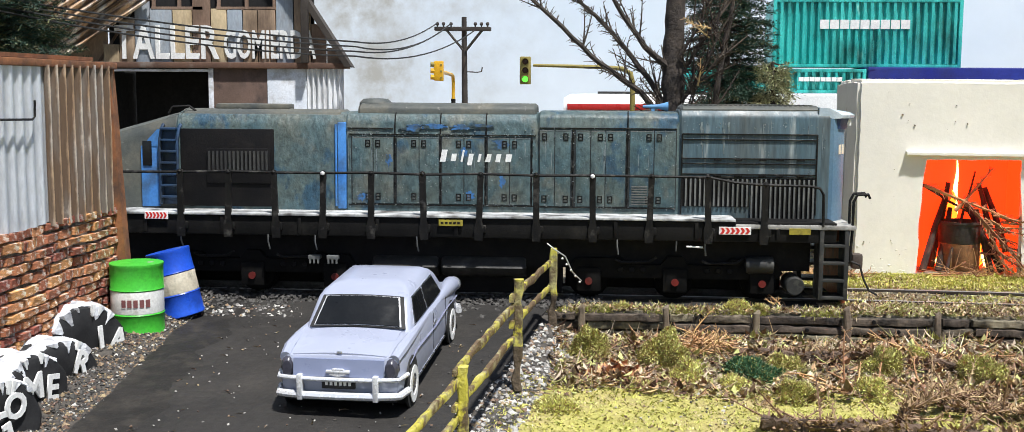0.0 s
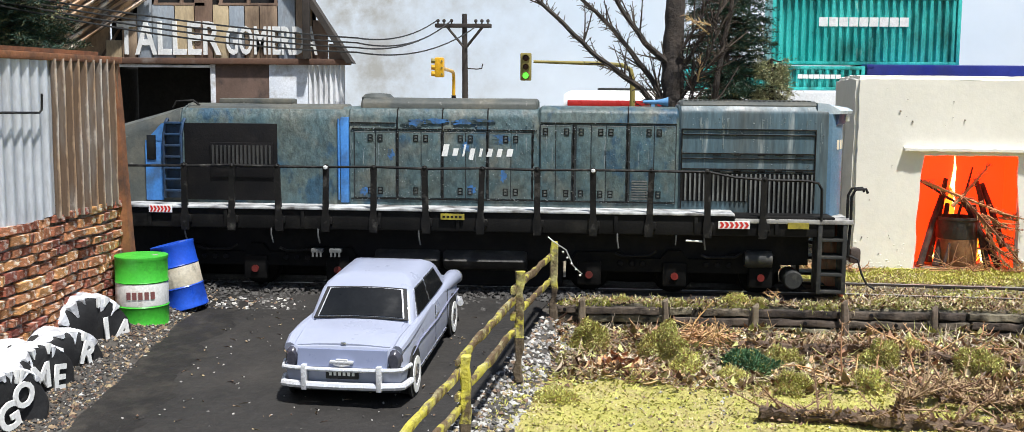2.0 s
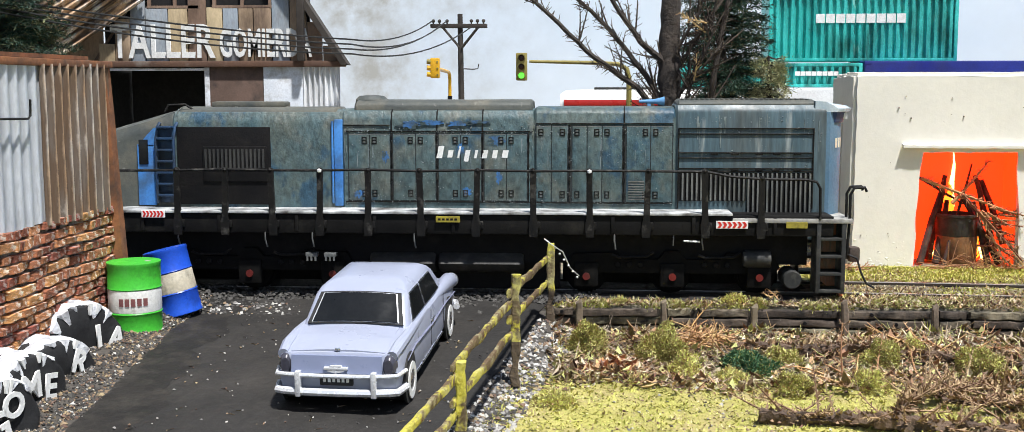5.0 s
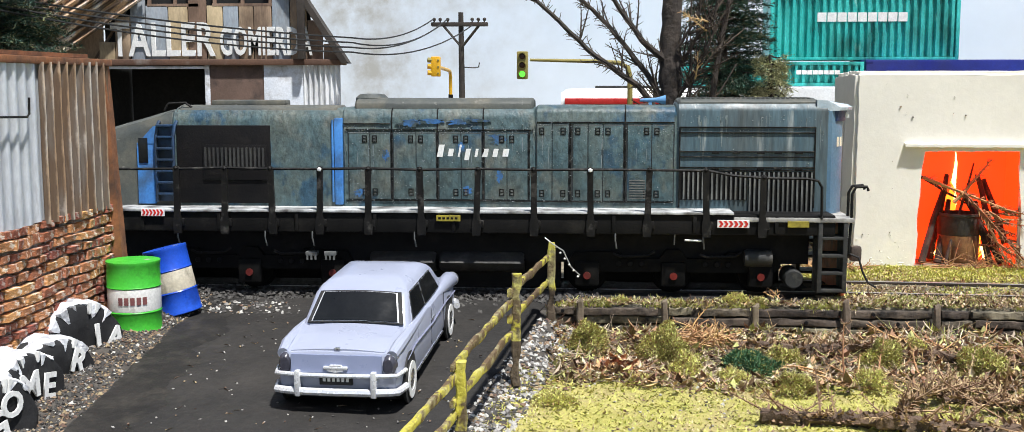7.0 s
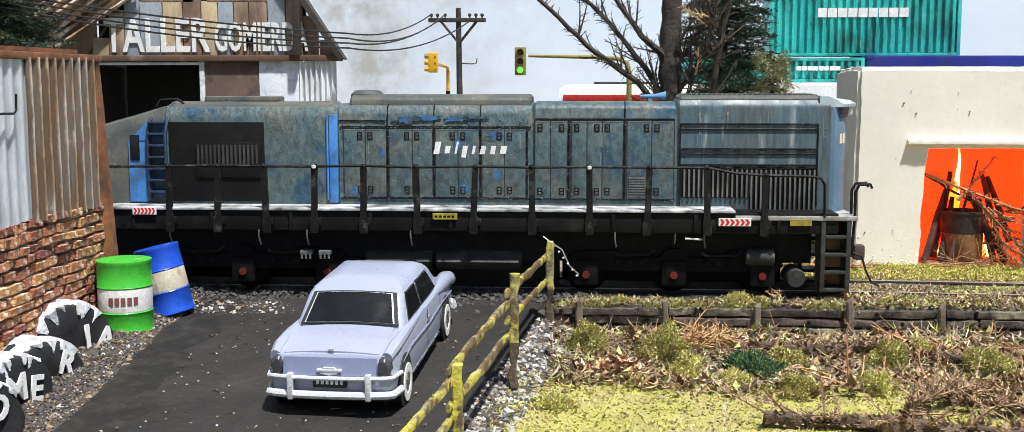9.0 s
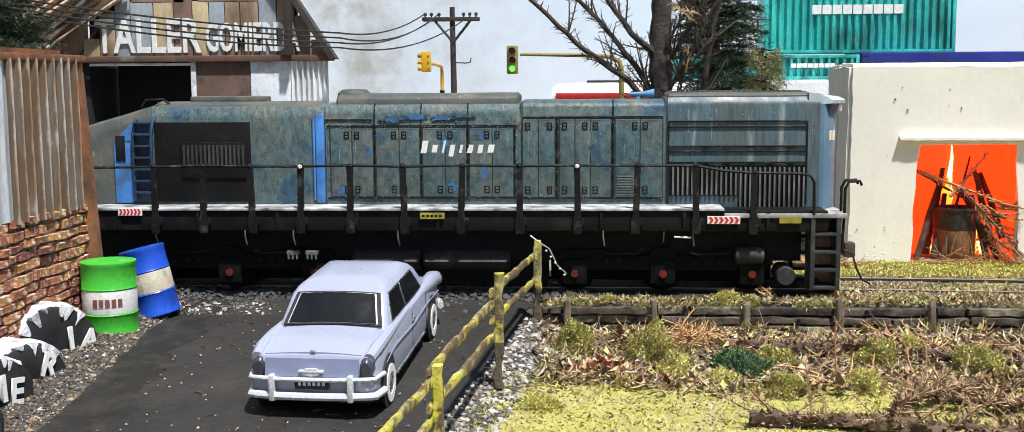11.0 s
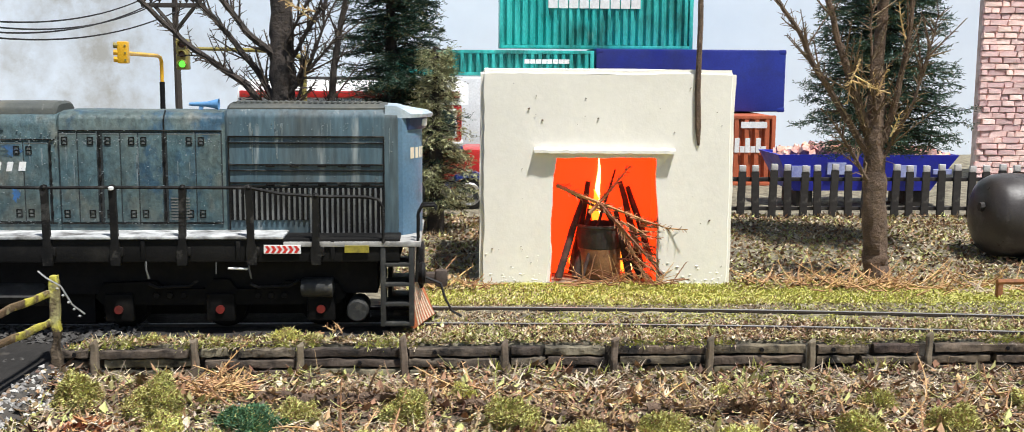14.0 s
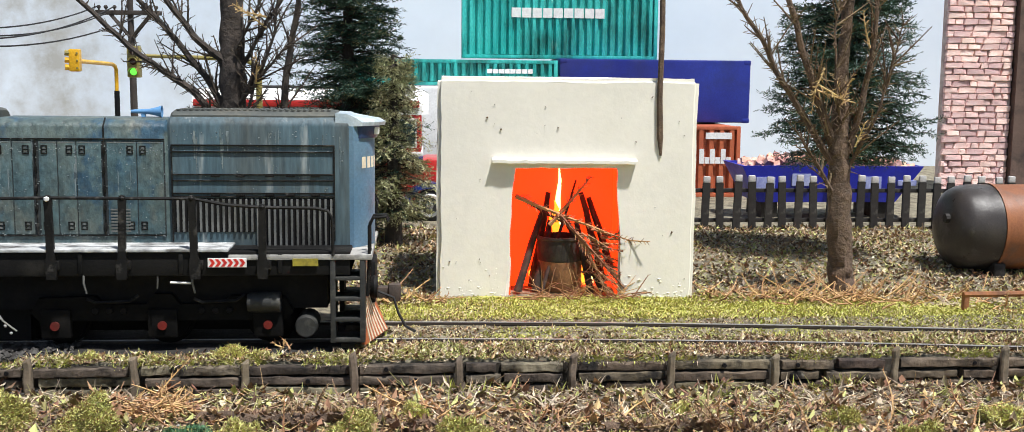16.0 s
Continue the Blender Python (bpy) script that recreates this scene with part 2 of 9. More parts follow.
# Slightly browner sleeper wood for the bays beyond x = 11.
RIGHT_WOOD = mat("right_sleeper_wood", (0.11, 0.082, 0.056), (0.19, 0.145, 0.098), rough=0.85, scale=1.4, bump=0.8, fine=8, dirt=(0.012, 0.01, 0.008), dirt_at=0.52, dirt_scale=1.6, jitter=0.5, second=(0.42, 0.39, 0.34), second_at=0.66, second_scale=3, depth=0.06)
TWIG = mat("dry_twig", (0.42, 0.23, 0.1), (0.52, 0.33, 0.17), rough=0.9, scale=2, bump=0.3, jitter=0.3, island=True)
BACKDROP = mat("painted_sky", (0.68, 0.77, 0.88), (0.78, 0.84, 0.9), rough=0.9, scale=0.03, bump=0.05, fine=0.3, mottle=0.03)
TEAL = mat("container_teal", (0.025, 0.38, 0.35), (0.06, 0.52, 0.47), rough=0.35, scale=0.9, bump=0.4, dirt=(0.015, 0.06, 0.045), dirt_at=0.6, dirt_scale=0.6, streak=2.5, second=(0.2, 0.55, 0.48), second_at=0.64, second_scale=1.4, mottle=0.25, depth=0.1)
NAVY = mat("container_navy", (0.012, 0.018, 0.17), (0.02, 0.035, 0.26), rough=0.4, scale=0.25, bump=0.15, dirt=(0.02, 0.025, 0.1), dirt_at=0.6, dirt_scale=0.3)

# ---- ground ----
def smooth(a, b, x):
    t = max(0.0, min(1.0, (x - a) / (b - a)))
    return t * t * (3 - 2 * t)


def road_z(y):
    return -0.3 - 0.06 * (31 - y) if y < 31 else -0.3 + 0.3 * smooth(31, 33.4, y)


def field_z(x, y):
    return -0.66 - 0.045 * max(0, 31 - y)


def road_edge(y):
    """The road's right edge."""
    return -1.15 - 0.175 * max(0.0, 31 - y)


def road_left(y):
    return -10.5 - 0.075 * max(0.0, min(y, 30) - 21)


def wall_y(x):
    """The sleeper wall's front face."""
    return 31.45 + 0.04 * noise.noise((x * 0.3, 2.0, 0))


def lumps(x, y, s, h):
    return h * noise.noise(Vector((x * s, y * s, 3.7)))


def ground_z(x, y):
    back = 0.015 * (smooth(32.2, 33, y) - smooth(36.2, 37.5, y)) + lumps(x, y, 0.5, 0.1) * smooth(40.5, 43, y) - 0.1 * smooth(36.3, 38.5, y) + 0.22 * smooth(42, 47, y)
    if y > wall_y(x) + 0.25:
        z = back + lumps(x, y, 2.0, 0.04)
    else:
        z = field_z(x, y) + lumps(x, y, 0.9, 0.12) + lumps(x, y, 2.7, 0.06)
    e = road_edge(y)
    if y < 33.4 and x < e + 1.2:
        r = road_z(y) - 0.04
        z = r + (z - r) * smooth(e + 0.1, e + 1.2, x)
        z += 0.22 * smooth(-10.8, -11.9, x) + lumps(x, y, 2.2, 0.07) * smooth(-10.6, -11.2, x)
    return z


def ground_kind(x, y):
    w = lumps(x, y, 0.8, 1.0) + lumps(x + 50, y, 2.5, 0.5)
    if y > 36.3:
        return 0 if y > 39.6 + w or x < 7 else (2 if w > -0.5 else 0)
    # Strip under the locomotive, its shade painted into the ground.
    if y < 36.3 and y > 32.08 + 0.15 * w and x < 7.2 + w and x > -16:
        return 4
    if y > wall_y(x) + 0.1:
        return 3 if x < 1 else 0
    if x < road_edge(y) + 0.9 + 0.4 * w:
        return 3
    if y > 26.3 + 0.8 * w + 0.05 * x:
        return 1
    return 2


# Near-black ballast colour that holds the shade below the locomotive.
SHADED_BALLAST = mat("shaded_ballast", (0.02, 0.018, 0.016), (0.035, 0.031, 0.027), rough=0.9, scale=2.4, bump=0.9, fine=8, dirt=(0.07, 0.062, 0.05), dirt_at=0.66, dirt_scale=3, depth=0.1)


def build_ground():
    bm = BM()
    xs = [-90, -60, -40, -30, -24, -20] + [-17 + 0.2 * k for k in range(236)] + [31, 33, 36, 40, 46, 54, 64, 80, 110]
    ys = [-40, -20, 0, 8, 13, 16] + [17.2 + 0.2 * k for k in range(140)] + [45.6 + 0.6 * k for k in range(20)] + [58, 60, 63, 67, 72, 78, 84, 92]
    rows = [[bm.verts.new((x, y, ground_z(x, y))) for x in xs] for y in ys]
    for j in range(len(ys) - 1):
        for i in range(len(xs) - 1):
            f = bm.faces.new((rows[j][i], rows[j][i + 1], rows[j + 1][i + 1], rows[j + 1][i]))
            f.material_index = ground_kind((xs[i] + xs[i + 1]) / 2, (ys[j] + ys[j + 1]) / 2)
    return tagged(part("ground", bm, [EARTH, MULCH, TURF, GRAVEL, SHADED_BALLAST]), "uneven model ground of earth, mulch, turf and grit, the locomotive's shade painted in", "ground", kind="structure")


build_ground()


TAR = mat("tarry_edge", (0.009, 0.008, 0.007), (0.016, 0.014, 0.012), rough=0.8, scale=0.9, bump=0.7, fine=5, dirt=(0.04, 0.035, 0.028), dirt_at=0.62, dirt_scale=1.4, depth=0.08)


def build_road():
    bm = BM()

    def f(u, v):
        y = 14 + 18.5 * v
        x0, x1 = road_left(y) + 0.12 * noise.noise((0, y, 1)), road_edge(y) + 0.15 * noise.noise((9, y * 1.4, 1))
        x = x0 + (x1 - x0) * u
        crown = 0.06 * math.sin(math.pi * u)
        return (x, y, road_z(y) + crown + 0.02 * noise.noise((x * 1.2, y * 1.2, 0)))
    sheet(bm, 50, 90, f, (0, 0, -0.25))
    road = tagged(part("road", bm, ASPHALT), "dark worn asphalt road climbing to the crossing", "road", kind="structure")
    bm = BM()

    def g(u, v):
        y = 14 + 18.5 * v
        x0 = road_left(y) + 0.05 + 0.12 * noise.noise((0, y, 1))
        x = x0 + (1.4 + 0.6 * noise.noise((4, y * 0.7, 2)) + 0.2 * noise.noise((4, y * 2.4, 6))) * u
        q = (x - x0) / (road_edge(y) - x0)
        return (x, y, road_z(y) + 0.06 * math.sin(math.pi * q) + 0.02 * noise.noise((x * 1.2, y * 1.2, 0)) + 0.012 - 0.01 * u)
    sheet(bm, 8, 120, g, (0, 0, -0.06))
    part("tar_strip", bm, TAR, road, "black tarry strip along the road edge")
    return road


build_road()


def stain(m, x0, x1, colour):
    """Smudges over a board that thin out from x0 to x1."""
    nt = m.node_tree
    n, lk = nt.nodes, nt.links
    bsdf = n["Principled BSDF"]
    old = bsdf.inputs["Base Color"].links[0].from_socket
    tc = n.new("ShaderNodeTexCoord")
    sx = n.new("ShaderNodeSeparateXYZ")
    lk.new(tc.outputs["Object"], sx.inputs[0])
    fade = n.new("ShaderNodeMapRange")
    fade.interpolation_type = "SMOOTHSTEP"
    fade.inputs[1].default_value, fade.inputs[2].default_value, fade.inputs[3].default_value, fade.inputs[4].default_value = x0 * CM, x1 * CM, 1, 0
    lk.new(sx.outputs[0], fade.inputs[0])
    fac = fade.outputs[0]
    for sc, lo, hi in ((9.0, 0.4, 0.58), (34.0, 0.3, 0.6)):
        nz = n.new("ShaderNodeTexNoise")
        nz.inputs["Scale"].default_value, nz.inputs["Detail"].default_value, nz.inputs["Roughness"].default_value = sc, 8, 0.65
        lk.new(tc.outputs["Object"], nz.inputs["Vector"])
        mr = n.new("ShaderNodeMapRange")
        mr.inputs[1].default_value, mr.inputs[2].default_value = lo, hi
        lk.new(nz.outputs["Fac"], mr.inputs[0])
        mu = n.new("ShaderNodeMath")
        mu.operation = "MULTIPLY"
        lk.new(fac, mu.inputs[0])
        lk.new(mr.outputs[0], mu.inputs[1])
        fac = mu.outputs[0]
    mx = n.new("ShaderNodeMix")
    mx.data_type = "RGBA"
    lk.new(fac, mx.inputs[0])
    lk.new(old, mx.inputs[6])
    mx.inputs[7].default_value = (*colour, 1)
    lk.new(mx.outputs[2], bsdf.inputs["Base Color"])


def build_backdrop():
    bm = BM()
    box(bm, -90, 88, -3, 110, 89, 60)
    stain(BACKDROP, -18, 3, (0.42, 0.415, 0.39))
    return tagged(part("backdrop", bm, BACKDROP), "painted pale blue sky board with grey smudges", "backdrop", kind="structure")


build_backdrop()


# ---- track ----
def track_y(x):
    return 34.6 - 0.0036 * max(0.0, x - 3) ** 2


def build_track():
    t = thing("railway_track", (10, 34.4, 0), "narrow model railway track sunk in grass", "track", kind="structure")
    for side in (-0.97, 0.97):
        bm = BM()
        prof = [(-0.07, -0.12), (0.07, -0.12), (0.03, -0.06), (0.03, 0.02), (0.05, 0.04), (0.05, 0.1), (-0.05, 0.1), (-0.05, 0.04), (-0.03, 0.02), (-0.03, -0.06)]
        rings = []
        for k in range(60):
            x = -30 + 90 * k / 59
            rings.append([Vector((x, track_y(x) + side + p, q)) for p, q in prof])
        loft(bm, rings)
        rail = part("rail", bm, RAIL, t, "dark rusty rail with a worn shiny head")
        bm = BM()
        loft(bm, [[Vector((x, track_y(x) + side + p, q)) for p, q in ((-0.035, 0.098), (0.035, 0.098), (0.03, 0.112), (-0.03, 0.112))] for x in [-30 + 90 * k / 59 for k in range(60)]])
        part("rail_head", bm, RAIL_HEAD, rail, "worn bright running surface")
    return t


RAIL_HEAD = mat("rail_worn_steel", (0.4, 0.38, 0.35), (0.28, 0.26, 0.24), rough=0.4, metal=0.5, scale=3, bump=0.1)
RAIL = mat("rail_steel", (0.035, 0.028, 0.022), (0.06, 0.046, 0.036), rough=0.55, metal=0.2, scale=3, bump=0.2)
build_track()


# ---- the white firebox block ----
def build_block():
    t = thing("plaster_fire_house", (13.2, 41.5, -0.1), "cream rough-plastered block with a square fire opening", "oven")
    x0, x1, y0, y1, top = 9.3, 17.25, 39.8, 44.6, 6.62
    a, b, h = 11.56, 14.93, 4.03
    gap0, gap1 = 42.05, 42.35

    def slab(name, poly, ya, yb, label=""):
        bm = BM()
        prism(bm, poly, "y", ya, yb)
        bmesh.ops.bevel(bm, geom=[e for e in bm.edges if e.calc_length() > 1], offset=0.13, segments=3, affect="EDGES")
        bmesh.ops.subdivide_edges(bm, edges=[e for e in bm.edges if e.calc_length() > 1.5], cuts=24)
        for v in bm.verts:
            n = noise.noise_vector(v.co * 0.9) * 0.06 + noise.noise_vector(v.co * 3.7) * 0.025
            v.co += Vector((n.x, n.y * 0.4, n.z))
        part(name, bm, CREAM, t, label)
    # front shell round the opening, rear mass, and the slot between them closed at the top
    slab("wall", [(x0, -0.4), (a, -0.4), (a, h), (b, h), (b, -0.4), (x1, -0.4), (x1, top), (x0, top)], y0, gap0)
    slab("rear_wall", [(x0 + 0.05, -0.3), (x1 - 0.05, -0.3), (x1 - 0.05, top - 0.03), (x0 + 0.05, top - 0.03)], gap1, y1)
    bm = BM()
    box(bm, x0 + 0.04, gap0 - 0.3, 5.55, x1 - 0.04, gap1 + 0.3, top - 0.02, 0.08)
    part("bridge", bm, CREAM, t)
    # Near-black filler paints the shade inside the slot.
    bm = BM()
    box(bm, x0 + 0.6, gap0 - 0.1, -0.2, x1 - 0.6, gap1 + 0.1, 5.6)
    part("slot_back", bm, SHADE_BLACK, t, "near-black filler painted as the narrow slot's shade")
    # ledge over the opening, rough on top
    bm = BM()
    sheet(bm, 60, 4, lambda u, v: (11.0 + 4.4 * u, y0 - 0.26 + 0.34 * v + 0.03 * noise.noise((u * 14, 1, v)), 4.14 + 0.1 * v * v + 0.03 * noise.noise((u * 20, v * 3, 5))), (0, 0, -0.09))
    part("lintel", bm, CREAM, t, "thin plaster lintel ledge over the opening")
    # rough splashes at the foot
    rnd = random.Random(91)
    bm = BM()
    for k in range(70):
        x = rnd.choice((rnd.uniform(x0 + 0.2, a - 0.2), rnd.uniform(b + 0.2, x1 - 0.2)))
        z = -0.15 + abs(rnd.gauss(0, 0.35))
        r = rnd.uniform(0.015, 0.05)
        tube(bm, [(x - r, y0, z), (x, y0 - 0.12 * r, z + rnd.uniform(-0.03, 0.03)), (x + r, y0, z)], [r * 0.3, r * 0.6, r * 0.25], 5)
    tagged(part("plaster_crust", bm, CREAM, t, "lumpy crust of plaster near the ground"), kind="stuff")
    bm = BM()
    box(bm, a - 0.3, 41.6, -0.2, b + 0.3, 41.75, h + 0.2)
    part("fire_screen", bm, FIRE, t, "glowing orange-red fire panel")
    # Added liners glow in place of the red light falling on the opening's sides.
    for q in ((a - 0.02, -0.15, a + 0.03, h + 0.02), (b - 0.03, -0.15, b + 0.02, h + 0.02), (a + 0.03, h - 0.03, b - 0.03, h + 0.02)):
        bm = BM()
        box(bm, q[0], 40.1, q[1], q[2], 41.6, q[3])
        part("fire_lining", bm, FIRE, t, "added lining that glows as the fire's red light on the sides")
    t.matrix_basis = pose(13.28 * CM, 41.5 * CM, -0.1 * CM, 0, 0, -3.5)
    return t


# Near-black colour that stands for shade in enclosed spaces.
SHADE_BLACK = mat("painted_shade_black", (0.01, 0.01, 0.011), (0.014, 0.014, 0.014), rough=0.9, bump=0.2)
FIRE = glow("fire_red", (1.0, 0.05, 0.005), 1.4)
build_block()

# ---- the locomotive ----
DK, HS, CY = 32.4, 33.45, 34.4     # deck edge, hood side, centre line
FAR = 2 * CY


def build_loco():
    t = thing("diesel_locomotive", (-4.0, CY, 0.1), "weathered grey-green and blue diesel locomotive with black railings", "locomotive")
    half = CY - HS
    # frame and walkways
    bm = BM()
    box(bm, -16.5, DK + 0.02, 1.92, 7.1, FAR - DK - 0.02, 2.5, 0.04)
    for k in range(9):
        x = -13 + 2.3 * k
        box(bm, x, DK - 0.03, 1.98, x + 0.1, DK + 0.1, 2.45, 0.01)
    part("underframe", bm, SILL, t, "black grimy frame sill")
    bm = BM()
    box(bm, -16.6, DK - 0.05, 2.5, 4.25, FAR - DK + 0.05, 2.57, 0.02)
    part("walkway", bm, DECK_WHITE, t, "dusty white walkway along the hood")
    bm = BM()
    box(bm, 4.25, DK - 0.04, 2.3, 7.62, FAR - DK + 0.04, 2.43, 0.03)
    part("end_platform", bm, DECK_GREY, t, "lower dirty grey end platform")

    def hood(name, x0, x1, sh, top, hw, material, label, z0=2.4, chamfer=0.4, slope=0.0):
        bm = BM()

        def sec(x, dz=0.0, dh=0.0, drop=0.0):
            h = hw - dh
            pts = []
            for s in (-1, 1):
                p = [(h, z0), (h, sh), (h - 0.04, sh + (top - sh) * 0.35), (h - chamfer * 0.35, sh + (top - sh) * 0.78), (h - chamfer, top)]
                p = [Vector((x, CY + s * a, b - (dz if b > z0 else 0) - (drop if b > sh - 0.01 else 0))) for a, b in p]
                pts += p if s < 0 else p[::-1]
            return pts
        xs = [x0, x0 + 0.07] + [x0 + (x1 - x0) * k / 8 for k in range(1, 8)] + [x1 - 0.07, x1]
        loft(bm, [sec(x, 0.06 if x in (x0, x1) else 0, 0.05 if x in (x0, x1) else 0, slope * (1 - (x - x0) / (x1 - x0))) for x in xs])
        for v in bm.verts:
            v.co += noise.noise_vector(v.co * 1.3) * 0.012
        return part(name, bm, material, t, label)

    rear = hood("rear_hood", 2.68, 7.08, 5.4, 5.68, half, LOCO_STREAK, "radiator hood section with pale rain streaks")
    middle = hood("middle_hood", -1.45, 2.7, 5.36, 5.57, half, LOCO, "engine hood section with access doors")
    front = hood("front_hood", -7.2, -1.43, 5.18, 5.52, half, LOCO, "tall engine hood section with access doors")
    hood("roof_cowl", -6.85, -1.5, 5.6, 5.78, half - 0.22, LOCO_ROOF, "raised roof cowl over the engine", z0=5.4)
    rr = hood("radiator_roof", 2.72, 6.75, 5.66, 5.78, half - 0.15, LOCO_ROOF, "grimy ribbed radiator roof", z0=5.5)
    for k in range(26):
        bm = BM()
        box(bm, 2.85 + 0.145 * k, CY - 0.62, 5.775, 2.93 + 0.145 * k, CY + 0.62, 5.8)
        part("rib", bm, LOCO_ROOF, rr, smooth=False)
    cab = hood("cab", -12.35, -7.19, 5.08, 5.5, half + 0.03, LOCO, "cab and short hood, dark with patches of blue")
    hood("cab_roof", -12.2, -7.35, 5.22, 5.56, half - 0.05, LOCO_ROOF, "grimy cab roof", z0=5.0)
    hood("cab_nose", -16.2, -12.3, 5.04, 5.47, half + 0.01, LOCO_ROOF, "sloping grimy nose end", slope=1.1)
    # roof seams and fittings
    for x in (-12.2, -10.6, -9.0):
        bm = BM()
        tube(bm, [(x, CY - half - 0.02, 5.05), (x, CY - half + 0.12, 5.4), (x, CY - half + 0.4, 5.53), (x, CY, 5.585)], 0.025, 5)
        part("roof_seam", bm, LOCO_ROOF, t)
    bm = BM()
    box(bm, -11.4, CY - 0.15, 5.5, -9.1, CY + 0.55, 5.72, 0.08)
    part("roof_hatch", bm, LOCO_ROOF, t, "low rusty roof hatch")
    bm = BM()
    lathe(bm, (-6.45, CY, 5.64), [(0.5, 0), (0.5, 0.14), (0.38, 0.25), (0.2, 0.27), (0.0, 0.24)], 14)
    part("exhaust", bm, LOCO_ROOF, t, "sooty exhaust stack")
    bm = BM()
    lathe(bm, (1.55, CY - 0.1, 5.72), [(0.04, 0.1), (0.06, 0.35), (0.07, 0.55), (0.11, 0.72), (0.15, 0.85), (0.1, 0.82)], 14, "x")
    box(bm, 1.9, CY - 0.14, 5.58, 2.0, CY - 0.06, 5.74)
    part("horn", bm, HORN, t, "small pale blue air horn")
    bm = BM()
    tube(bm, [(-12.6, HS + 0.1, 5.42), (-12.5, HS + 0.15, 5.62), (-12.0, HS + 0.2, 5.65), (-11.8, HS + 0.25, 5.5)], 0.035)
    part("roof_grab", bm, RAILING, t)

    # doors: pairs along the hood, each a thin proud panel with hinges and a catch
    def door(x0, x1, z0, z1, left_hinge, parent):
        bm = BM()
        box(bm, x0 + 0.013, HS - 0.03, z0, x1 - 0.013, HS + 0.03, z1, 0.01)
        d = part("door", bm, LOCO, parent)
        bm = BM()
        box(bm, x0 + 0.035, HS - 0.034, z1 - 0.03, x1 - 0.035, HS - 0.027, z1 - 0.008)
        part("worn_edge", bm, LOUVRE, d, "paint worn pale along the edge", smooth=False)
        for z in (z1 - 0.28, z0 + 0.12):
            bm = BM()
            x = x1 - 0.22 if left_hinge else x0 + 0.08
            for q in ((-0.01, -0.02, 0.015, 0.19), (0.115, -0.02, 0.14, 0.19), (0.015, -0.02, 0.115, 0.004), (0.015, 0.074, 0.115, 0.096), (0.015, 0.166, 0.115, 0.19)):
                box(bm, x + q[0], HS - 0.046, z + q[1], x + q[2], HS - 0.02, z + q[3])
            c = part("catch", bm, RAILING, d, smooth=False)
            bm = BM()
            box(bm, x + 0.04, HS - 0.056, z + 0.02, x + 0.09, HS - 0.02, z + 0.06)
            box(bm, x + 0.04, HS - 0.056, z + 0.11, x + 0.09, HS - 0.02, z + 0.15)
            part("worn_tip", bm, LOUVRE, c, smooth=False)
        return d

    for x0, x1, z0, z1, own in ((-7.02, -1.62, 2.78, 4.8, front), (-1.41, 2.62, 2.77, 5.04, middle)):
        bm = BM()
        box(bm, x0, HS - 0.014, z0, x1, HS + 0.02, z1)
        part("door_gap", bm, GAP_DARK, own, "dark gap behind the doors", smooth=False)
    for a, b, c in ((-7.0, -6.36, -5.74), (-5.66, -4.98, -4.38), (-4.3, -3.64, -3.02), (-2.94, -2.28, -1.66)):
        door(a, b, 2.8, 4.78, True, front)
        door(b, c, 2.8, 4.78, False, front)
        bm = BM()
        tube(bm, [(c + 0.04, HS - 0.02, 2.75), (c + 0.04, HS - 0.02, 4.85)], 0.016, 6)
        for k in range(5):
            box(bm, c + 0.012, HS - 0.06, 2.95 + 0.42 * k, c + 0.068, HS, 3.05 + 0.42 * k, 0.01)
        part("hinge_post", bm, RAILING, front)
    doors = []
    for a, b, s in ((-1.4, -0.95, 0), (-0.95, -0.47, 1), (-0.34, 0.1, 0), (0.1, 0.54, 1), (0.54, 1.14, 0), (1.25, 1.96, 1), (1.96, 2.6, 0)):
        doors.append(door(a, b, 2.78, 5.02, bool(s), middle))
    for c in (-0.41, 1.19):
        bm = BM()
        tube(bm, [(c, HS - 0.02, 2.75), (c, HS - 0.02, 5.05)], 0.02, 6)
        for k in range(5):
            box(bm, c - 0.03, HS - 0.065, 2.9 + 0.46 * k, c + 0.03, HS, 3.05 + 0.46 * k, 0.01)
        part("hinge_post", bm, RAILING, middle)
    for k in range(8):
        bm = BM()
        box(bm, 1.32, HS - 0.055, 2.84 + 0.075 * k, 1.78, HS - 0.02, 2.875 + 0.075 * k)
        part("louvre_slat", bm, LOUVRE, doors[5], smooth=False)
    for x0, x1, z in ((-7.15, -5.75, 5.02), (-7.1, -1.5, 4.84), (-1.4, 2.62, 5.07), (-7.1, -1.5, 2.74), (-1.4, 2.62, 2.73)):
        bm = BM()
        box(bm, x0, HS - 0.035, z, x1, HS + 0.02, z + 0.03, 0.006)
        part("door_rail", bm, RAILING, front if x0 < -2 else middle, smooth=False)
    # roof cross seams on the hoods
    for x in (-5.7, -4.34, -2.98):
        bm = BM()
        tube(bm, [(x, CY - half - 0.012, 4.85), (x, CY - half - 0.012, 5.18), (x, CY - half + 0.1, 5.43), (x, CY - half + 0.35, 5.54)], 0.022, 5)
        part("seam", bm, RAILING, front)
    bm = BM()
    tube(bm, [(1.19, CY - half - 0.012, 5.05), (1.19, CY - half - 0.012, 5.4), (1.19, CY - half + 0.2, 5.58)], 0.02, 5)
    part("seam", bm, RAILING, middle)

